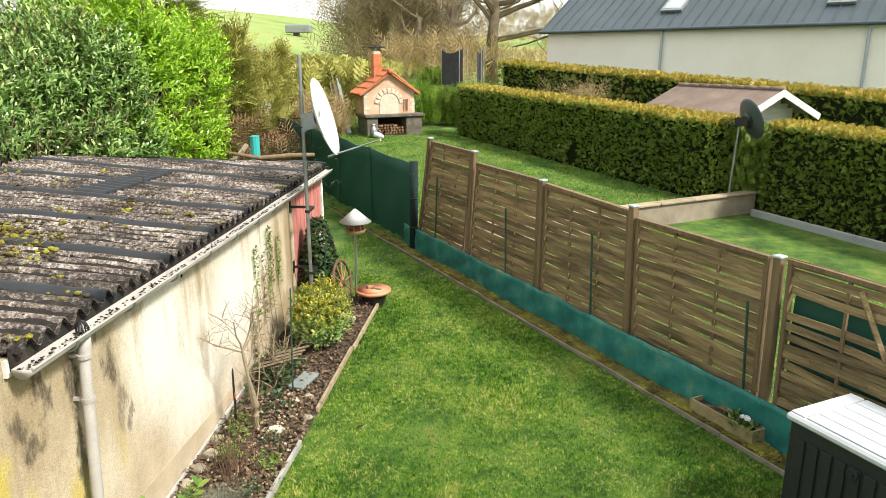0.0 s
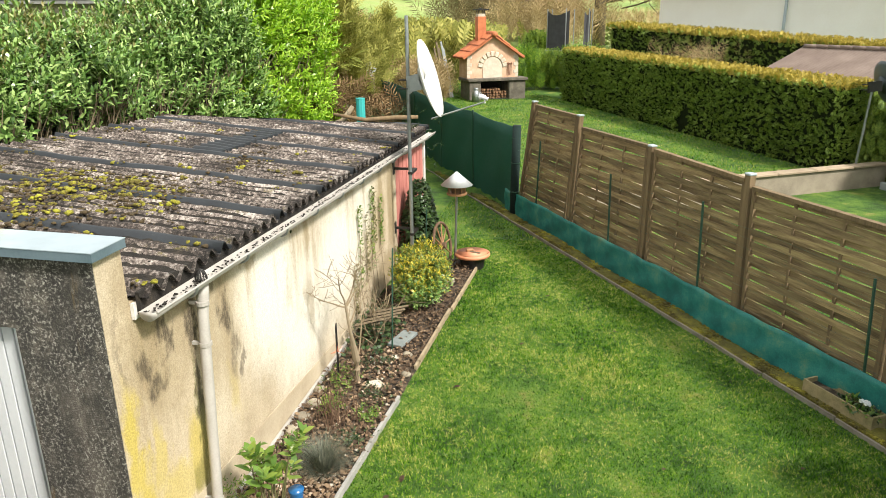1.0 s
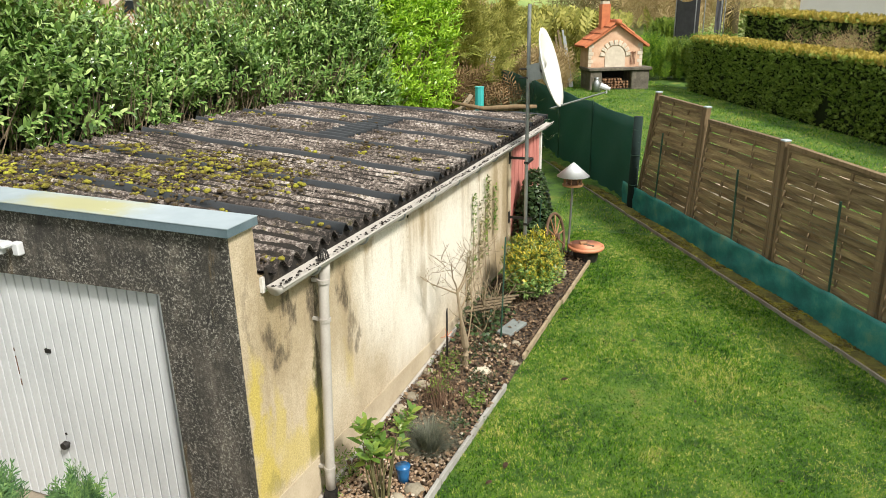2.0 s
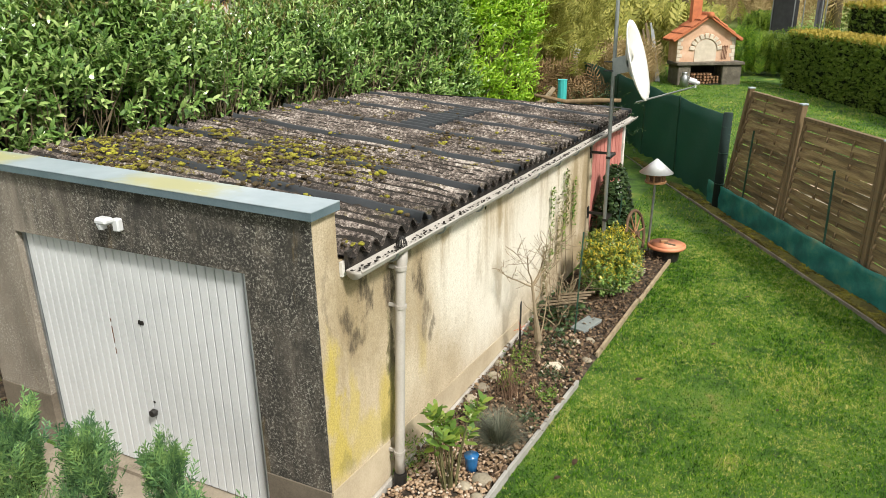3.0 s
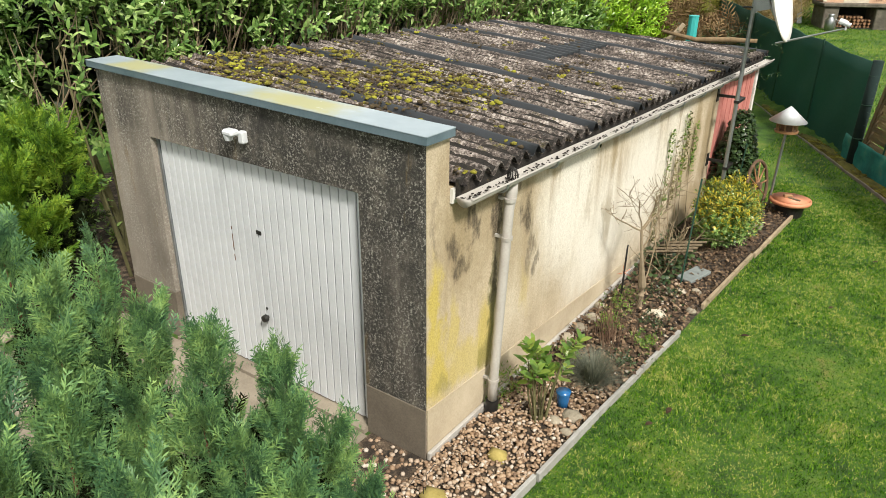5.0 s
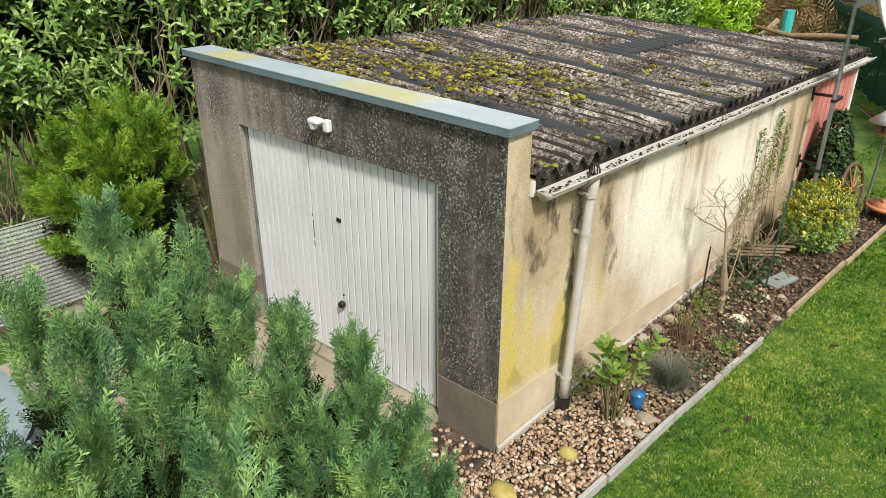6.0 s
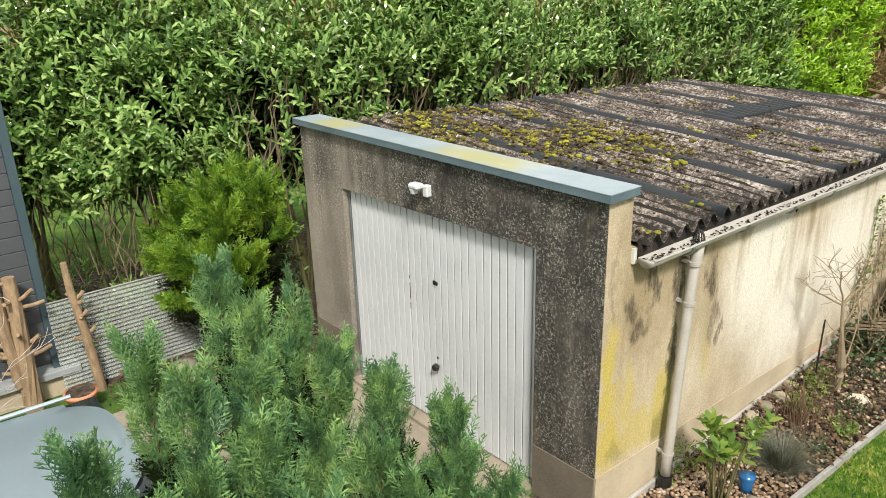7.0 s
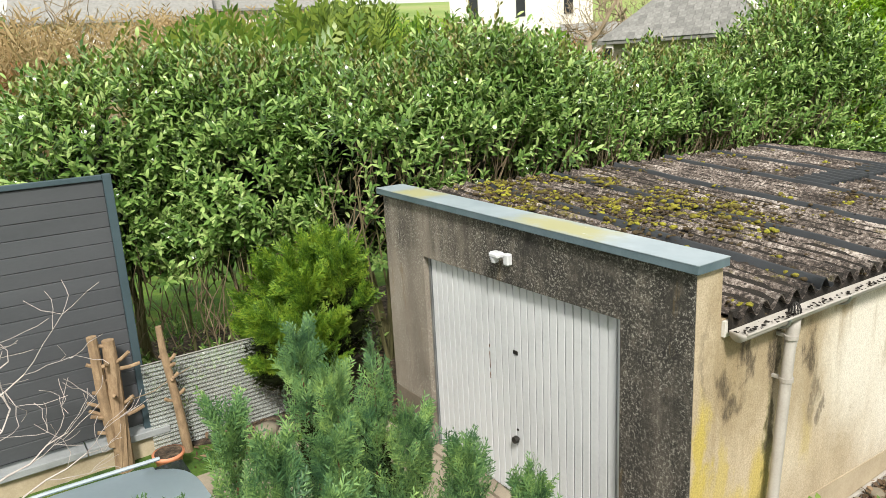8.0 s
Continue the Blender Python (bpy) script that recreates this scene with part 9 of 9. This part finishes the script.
_nt.links.new(blend(_nt, 1.0, ramp_grey(_nt, noise_node(_nt, 1.2, 3, 0.5), 0.0, 0.8), (0.46, 0.50, 0.48), 'MULTIPLY'), _b.inputs["Base Color"])
drive_side()


def car():
    c = thing("car", "pale metallic blue parked car with a smooth roof", "car", (-1.55, -4.3, 0))
    xs = -1.56
    # body by cross sections along the car, tail towards the garage
    secs = [(-2.42, 0.45, 0.80, 0.66, 0.62), (-2.50, 0.35, 0.95, 0.80, 0.70), (-3.0, 0.30, 0.98, 0.84, 0.74), (-5.0, 0.30, 0.96, 0.84, 0.74), (-5.9, 0.32, 0.86, 0.80, 0.70), (-6.15, 0.42, 0.70, 0.62, 0.58)]
    bm = bmesh.new()
    rings = []
    for y, z0, z1, w0, w1 in secs:
        pr = [(-w0, z0), (-w0 - 0.02, (z0 + z1) / 2), (-w0 + 0.01, z1 - 0.06), (-w1, z1), (w1, z1), (w0 - 0.01, z1 - 0.06), (w0 + 0.02, (z0 + z1) / 2), (w0, z0)]
        rings.append([bm.verts.new((xs + x, y, z)) for x, z in pr])
    for a, b in zip(rings, rings[1:]):
        for k in range(8):
            bm.faces.new((a[k], a[(k + 1) % 8], b[(k + 1) % 8], b[k]))
    bm.faces.new(rings[0])
    bm.faces.new(rings[-1][::-1])
    part("body", bm, M_CARPAINT, c, "pale metallic blue bodywork", True)
    bm = bmesh.new()
    rings = []
    for y, z, w in ((-2.52, 0.96, 0.74), (-2.66, 1.31, 0.645), (-4.25, 1.33, 0.645), (-4.95, 0.97, 0.74)):
        rings.append([bm.verts.new((xs + x, y, zz)) for x, zz in ((-0.76, 0.95), (-w, z), (w, z), (0.76, 0.95))])
    for a, b in zip(rings, rings[1:]):
        for k in range(3):
            bm.faces.new((a[k], a[k + 1], b[k + 1], b[k]))
    part("window_band", bm, M_CARGLASS, c, "dark tinted windows")
    bm = bmesh.new()
    ny, nx = 18, 14
    rows = []
    for j in range(ny + 1):
        t = j / ny
        y = -2.66 - 1.75 * t
        rows.append([bm.verts.new((xs + 0.655 * (1 - 0.10 * (2 * abs(t - 0.5)) ** 4) * math.copysign(min(1, abs(s)) , s), y - 0.05 * s * s * (1 if t > 0.5 else -1) * 0 + (0.16 * s ** 4 * (-1) if t < 0.1 else 0), 1.40 - 0.05 * s * s - 0.03 * (2 * t - 1) ** 2)) for s in np.linspace(-1, 1, nx + 1)])
    for a, b in zip(rows, rows[1:]):
        for k in range(nx):
            bm.faces.new((a[k], a[k + 1], b[k + 1], b[k]))
    bmesh.ops.solidify(bm, geom=bm.faces[:], thickness=0.03)
    part("roof", bm, M_CARPAINT, c, "pale blue roof", True)
    for sx in (-0.66, 0.66):
        bm = bmesh.new()
        tube(bm, [(xs + sx, -2.80, 1.36), (xs + sx, -3.5, 1.375), (xs + sx, -4.3, 1.35)], [0.014] * 3, 6)
        part("roof_trim", bm, M_COPING, c, "pale trim strip")
    for sx in (-0.74, 0.74):
        for y in (-2.85, -5.3):
            bm = bmesh.new()
            cyl(bm, (xs + sx - 0.09, y, 0.31), (xs + sx + 0.09, y, 0.31), 0.31, None, 24)
            w = part("wheel", bm, M_BLACK, c, "black tyre")
            bm = bmesh.new()
            cyl(bm, (xs + sx - 0.095, y, 0.31), (xs + sx + 0.095, y, 0.31), 0.19, None, 18)
            part("rim", bm, M_STEEL, w)


M_CARPAINT = mottled("pale_blue_metallic", [(0.3, (0.40, 0.50, 0.56)), (0.7, (0.46, 0.56, 0.62))], 1, 30, 0.28, 0.25, 0.0)
M_CARGLASS = mottled("tinted_car_glass", [(0.3, (0.012, 0.015, 0.017)), (0.7, (0.02, 0.024, 0.026))], 1, 30, 0.06, 0, 0.0)
car()


def laurel_floor():
    bm = bmesh.new()
    prism(bm, [(-8.6, -3.4), (-4.95, -2.2), (-4.0, -0.02), (-4.0, 9.0), (-8.6, 9.0)], -0.05, 0.018)
    solo("laurel_soil", bm, M_DARKSOIL, "bare leaf-strewn soil below the laurels", "soil", "", "structure")
    n = 900
    p = np.stack([rng.uniform(-7.4, -4.2, n), rng.uniform(-2.4, 1.2, n), np.full(n, 0.03)], 1)
    V, F = scatter(LEAF_V, LEAF_F, 3, p, random_spin(n, 0.5), rng.uniform(0.05, 0.11, n))
    tagged(link_part("dead_leaves", mesh_np("dead_leaves", V, F, 3), LITTER), "dead brown leaves below the laurels", "leaves", kind="stuff")
    n = 500
    p = np.stack([rng.uniform(-9.0, -5.6, n), rng.uniform(-3.0, 1.4, n), np.full(n, 0.02)], 1)
    pos, rot, sz = shoots(p, np.tile([0, 0, 1.0], (n, 1)) + rng.normal(0, 0.3, (n, 3)), rng.uniform(0.06, 0.25, n), 6, 0.09, 0.9)
    tagged(link_part("undergrowth", leaf_mesh("undergrowth", pos, rot, sz), LIME), "low green undergrowth below the laurels", "plants", kind="stuff")


laurel_floor()


# ---------------------------------------------------------------- village on the slope beyond the laurels
def house(x, y, deg, w, d, wall, ridge, wallmat, roofmat, label, sink=0.0, hip=False):
    z = float(ground_z(x, y)) - sink
    m = rot_at((x, y, z), deg)
    h = thing("house", label, "house", (x, y, z), "houses on the slope")
    bm = bmesh.new()
    box(bm, (-w / 2, -d / 2, -0.5), (w / 2, d / 2, wall), m)
    part("wall", bm, wallmat, h)
    bm = bmesh.new()
    o = 0.45
    base = [(-w / 2 - o, -d / 2 - o), (w / 2 + o, -d / 2 - o), (w / 2 + o, d / 2 + o), (-w / 2 - o, d / 2 + o)]
    rx = 0.0 if hip else w / 2 + o
    lo = [bm.verts.new(m @ Vector((a, b, wall))) for a, b in base]
    lo2 = [bm.verts.new(m @ Vector((a, b, wall - 0.14))) for a, b in base]
    t = [bm.verts.new(m @ Vector((-rx - 0.05, 0, ridge))), bm.verts.new(m @ Vector((rx + 0.05, 0, ridge)))]
    for f in ((lo[0], lo[1], t[1], t[0]), (lo[2], lo[3], t[0], t[1]), (lo[1], lo[2], t[1]), (lo[3], lo[0], t[0]), lo2[::-1]):
        bm.faces.new(f)
    for k in range(4):
        bm.faces.new((lo2[k], lo2[(k + 1) % 4], lo[(k + 1) % 4], lo[k]))
    part("roof", bm, roofmat, h)
    for k in range(3):
        bm = bmesh.new()
        xx = -w / 2 + w * (k + 0.5) / 3
        box(bm, (xx - 0.5, -d / 2 - 0.03, wall * 0.35), (xx + 0.5, -d / 2 + 0.05, wall * 0.75), m)
        wi = part("window", bm, M_FASCIA, h, "white framed window")
        bm = bmesh.new()
        box(bm, (xx - 0.42, -d / 2 - 0.035, wall * 0.38), (xx + 0.42, -d / 2 - 0.031, wall * 0.72), m)
        part("pane", bm, M_CARGLASS, wi)
    return h, m, wall, ridge, base


M_SLATEROOF = mottled("grey_slate_roof", [(0.3, (0.13, 0.13, 0.125)), (0.6, (0.22, 0.22, 0.21)), (0.8, (0.32, 0.31, 0.29))], 6, 14, 0.8, 0, 0.6, (1, 1, 1), 0.2)


def village():
    h, m, wall, ridge, base = house(-14.6, 20.6, 20, 5.2, 5.2, 4.45, 7.2, M_PINKISH, M_SLATEROOF, "small house with a grey slate hipped roof", 0, True)
    # slates in courses on the two slopes that face the gardens
    sl = bmesh.new()
    box(sl, (-0.14, -0.18, -0.006), (0.14, 0.18, 0.008))
    slate = finish("slate", sl)
    slate.materials.append(M_SLATEROOF)
    for side in (0, 1):
        a = Vector((*base[side], wall))
        b = Vector((*base[(side + 1) % 4], wall))
        apex = Vector((0, 0, ridge))
        mid = (a + b) / 2
        up = (apex - mid)
        L = up.length
        up.normalize()
        xa = (b - a).normalized()
        nrm = xa.cross(up)
        R = Matrix((xa, up, nrm)).transposed().to_4x4()
        rows = int(L / 0.30)
        for r in range(rows):
            half = (b - a).length / 2 * (1 - (r + 0.5) / rows) - 0.1
            k = int(half * 2 / 0.29)
            for j in range(k):
                p = mid + up * (0.15 + r * 0.30) + xa * (-half + 0.145 + 0.29 * j + (0.07 if r % 2 else 0)) + nrm * 0.02
                ob = new("slate", slate)
                ob.parent = h
                ob.matrix_parent_inverse = Matrix.Translation(h.location).inverted()
                ob.matrix_basis = m @ Matrix.Translation(p) @ R @ Matrix.Rotation(radians(3), 4, 'X')
    for side in (1, 2):
        bm = bmesh.new()
        a = m @ Vector((*base[side], wall + 0.03))
        tube(bm, [a, m @ Vector((0, 0, ridge + 0.04))], [0.10, 0.10], 6)
        part("hip_trim", bm, M_FASCIA, h, "white hip trim")
    house(-42.0, 5.5, 75, 9, 7, 3.6, 6.4, M_BARN, M_SLATEROOF, "white village house on the slope")
    house(-44.0, 13.5, 75, 8, 6, 4.2, 6.6, M_BARN, M_SLATEROOF, "white village house on the slope")
    house(-52.0, 44.0, 50, 13, 8, 5.6, 8.5, M_BARN, M_SLATEROOF, "long white village house on the slope")
    house(-34.0, 36.0, 50, 5, 4, 2.4, 3.6, M_FASCIA, M_SLATEROOF, "small garden house on the slope")
    bare_tree(-24.5, 24.6, 8.0, 0.28, 4, "tall leafless tree before the village houses", M_PALEBARK)
    bare_tree(-27.0, 31.0, 9.0, 0.25, 4, "tall leafless tree before the village houses", M_PALEBARK)
    bare_tree(-20.0, -1.0, 7.0, 0.12, 4, "leafless garden tree beyond the laurels", M_PALEBARK)
    for x, y, w, h2, n, mt in ((-15.5, 2.5, 2.6, 5.2, 500, LIME), (-19, 10, 4.0, 5.0, 800, THUJA), (-17.5, 6.5, 2.2, 5.6, 420, HEDGE_SIDE), (-24, 15, 4.0, 4.6, 700, STRAW), (-18, -2.0, 4.0, 5.2, 700, STRAW), (-22, 19, 3.0, 4.0, 500, REDBROWN), (-14.5, -3.5, 1.6, 4.6, 300, REDBROWN), (-30, 22, 6, 4, 500, STRAW), (-16, 13, 2.5, 4.6, 500, THUJA), (-26, 5, 6, 5, 900, STRAW), (-28, 12, 5, 4.6, 700, REDBROWN)):
        scrub("garden_thicket", "mixed garden hedge on the slope beyond the laurels", x, y, w, h2, n, mt, "bush", 1.3, 0.05 if mt in (LIME, THUJA, HEDGE_SIDE) else 0.02, 0.4)
    bm = bmesh.new()
    box(bm, (-24.2, -9, -0.5), (-24.0, 3.5, float(ground_z(-24, 0)) + 2.6))
    solo("garden_wall", bm, M_PLINTH, "pale rendered garden wall on the slope", "wall")


M_PINKISH = mottled("beige_house_render", [(0.3, (0.45, 0.38, 0.30)), (0.7, (0.58, 0.50, 0.41))], 1, 20, 0.9, 0, 0.2)
REDBROWN = leafy("red_brown_hedge_leaf", [(0.15, (0.13, 0.05, 0.02)), (0.5, (0.28, 0.13, 0.05)), (0.85, (0.42, 0.25, 0.12))], 0.8, 0.2)
village()

# ---------------------------------------------------------------- grass
def lawn_blades():
    """Blades: wide worn and lush patches, hand-sized clumps, and a spread from blade to blade."""
    m = leafy("lawn_grass", [(0.30, (0.010, 0.040, 0.004)), (0.41, (0.040, 0.130, 0.008)), (0.50, (0.110, 0.265, 0.012)), (0.58, (0.235, 0.375, 0.030)), (0.68, (0.56, 0.51, 0.19))], 0.75, 0.3, 1.1, 0.30)
    nt = m.node_tree
    r = [n for n in nt.nodes if n.type == 'VALTORGB'][0]
    old = r.inputs[0].links[0].from_socket
    clump = math_node(nt, 'MULTIPLY', math_node(nt, 'SUBTRACT', noise_node(nt, 11, 4, 0.7), 0.5), 0.75)
    nt.links.new(math_node(nt, 'ADD', old, clump), r.inputs[0])
    nt.nodes["Principled BSDF"].inputs["Specular IOR Level"].default_value = 0.12
    return m


GRASS = lawn_blades()


def grass(name, label, n, xlo, xhi, ylo, yhi, keep, h0, h1, w):
    x, y = rng.uniform(xlo, xhi, n), rng.uniform(ylo, yhi, n)
    k = keep(x, y)
    x, y = x[k], y[k]
    n = len(x)
    thin = np.array([noise.noise(Vector((a * 1.1, b * 1.1, 7))) for a, b in zip(x, y)])
    P = np.stack([x, y, ground_z(x, y) - 0.004], 1)
    a = rng.uniform(0, 6.28, n)
    s = rng.uniform(0.25, 1.1, n)
    D = np.stack([np.cos(a) * s, np.sin(a) * s, np.ones(n)], 1)
    R = frames_from(D, rng.normal(0, 1, (n, 3)))
    H = rng.uniform(h0, h1, n) * (1 + 0.5 * thin)
    S = np.stack([np.full(n, w) * rng.uniform(0.7, 1.4, n), H, H], 1)
    V, F = scatter([(-0.5, 0, 0), (0.5, 0, 0), (0.1, 1, -0.12)], np.array([0, 1, 2]), 3, P, R, S)
    return tagged(link_part(name, mesh_np(name, V, F, 3), GRASS), label, "grass", kind="stuff")


def uv(x, y):
    return ((x - FENCE_P.x) * FENCE_D.x + (y - FENCE_P.y) * FENCE_D.y, (x - FENCE_P.x) * FENCE_N.x + (y - FENCE_P.y) * FENCE_N.y)


def inner(x, y):
    u, v = uv(x, y)
    bedside = np.where(y < 7.75, edge_x(np.clip(y, -1, 7.7)) + 0.01, 0.02)
    return (x > bedside) & (v < -0.355)


grass("lawn_grass", "short green lawn grass inside the fence", 250000, 0.7, 7.2, -1.5, 4.0, inner, 0.014, 0.042, 0.0075)
grass("lawn_grass", "short green lawn grass inside the fence", 130000, 0.7, 5.5, 4.0, 9.0, inner, 0.016, 0.046, 0.009)
grass("lawn_grass", "short green lawn grass inside the fence", 30000, -3.0, 2.8, 9.0, 17.0, inner, 0.03, 0.06, 0.012)
grass("back_lawn_grass", "green lawn grass beyond the slat fence", 60000, 3.5, 12.6, 4.0, 14.8, lambda x, y: (uv(x, y)[1] > 0.2) & (uv(x, y)[0] < 8.2) & (uv(x, y)[1] < 6.2), 0.03, 0.06, 0.011)
grass("back_lawn_grass", "green lawn grass beyond the slat fence", 120000, -4, 10, 10.5, 33, lambda x, y: (uv(x, y)[1] > 0.1) & (uv(x, y)[0] > 8.6) & (uv(x, y)[1] < 8.3), 0.035, 0.075, 0.016)


def lawn_details():
    n = 2600
    x, y = rng.uniform(0.9, 6.0, n), rng.uniform(-1, 8, n)
    k = inner(x, y)
    x, y = x[k], y[k]
    cl = np.array([noise.noise(Vector((a * 0.9, b * 0.9, 2))) for a, b in zip(x, y)]) > 0.05
    x, y = x[cl], y[cl]
    base = np.stack([x, y, np.full(len(x), 0.012)], 1)
    pos, rot, sz = shoots(base, np.tile([0, 0, 1.0], (len(x), 1)), np.full(len(x), 0.02), 5, 0.028, 1.3)
    tagged(link_part("clover_rosettes", leaf_mesh("clover_rosettes", pos, rot, sz), LIME), "low clover and daisy rosettes in the lawn", "weeds", kind="stuff")
    spots = [(3.05, 0.35), (2.05, 0.75), (2.2, 4.6), (3.6, 2.2), (1.35, 1.75), (1.30, 1.45), (4.4, 1.3), (1.6, 3.4), (2.9, 3.3), (3.9, 0.2), (2.6, -0.2), (4.8, 2.4), (2.4, 6.2), (3.3, 5.1)]
    for x, y in spots:
        a = rnd.uniform(0, 6.28)
        q = Matrix.Translation((x, y, 0.045)) @ Matrix.Rotation(a, 4, 'Z') @ Matrix.Rotation(rnd.uniform(-0.3, 0.3), 4, 'X')
        s = rnd.uniform(0.05, 0.09)
        bm = bmesh.new()
        vs = [bm.verts.new(q @ (Vector((p[0] * 1.8, p[1], p[2] * 1.5)) * s)) for p in LEAF_V]
        for t in LEAF_F.reshape(-1, 3):
            bm.faces.new([vs[i] for i in t])
        bmesh.ops.solidify(bm, geom=bm.faces[:], thickness=0.0015)
        solo("fallen_leaf", bm, LITTER, "dry brown leaf lying on the lawn", "leaf", "fallen leaves on the lawn")


lawn_details()
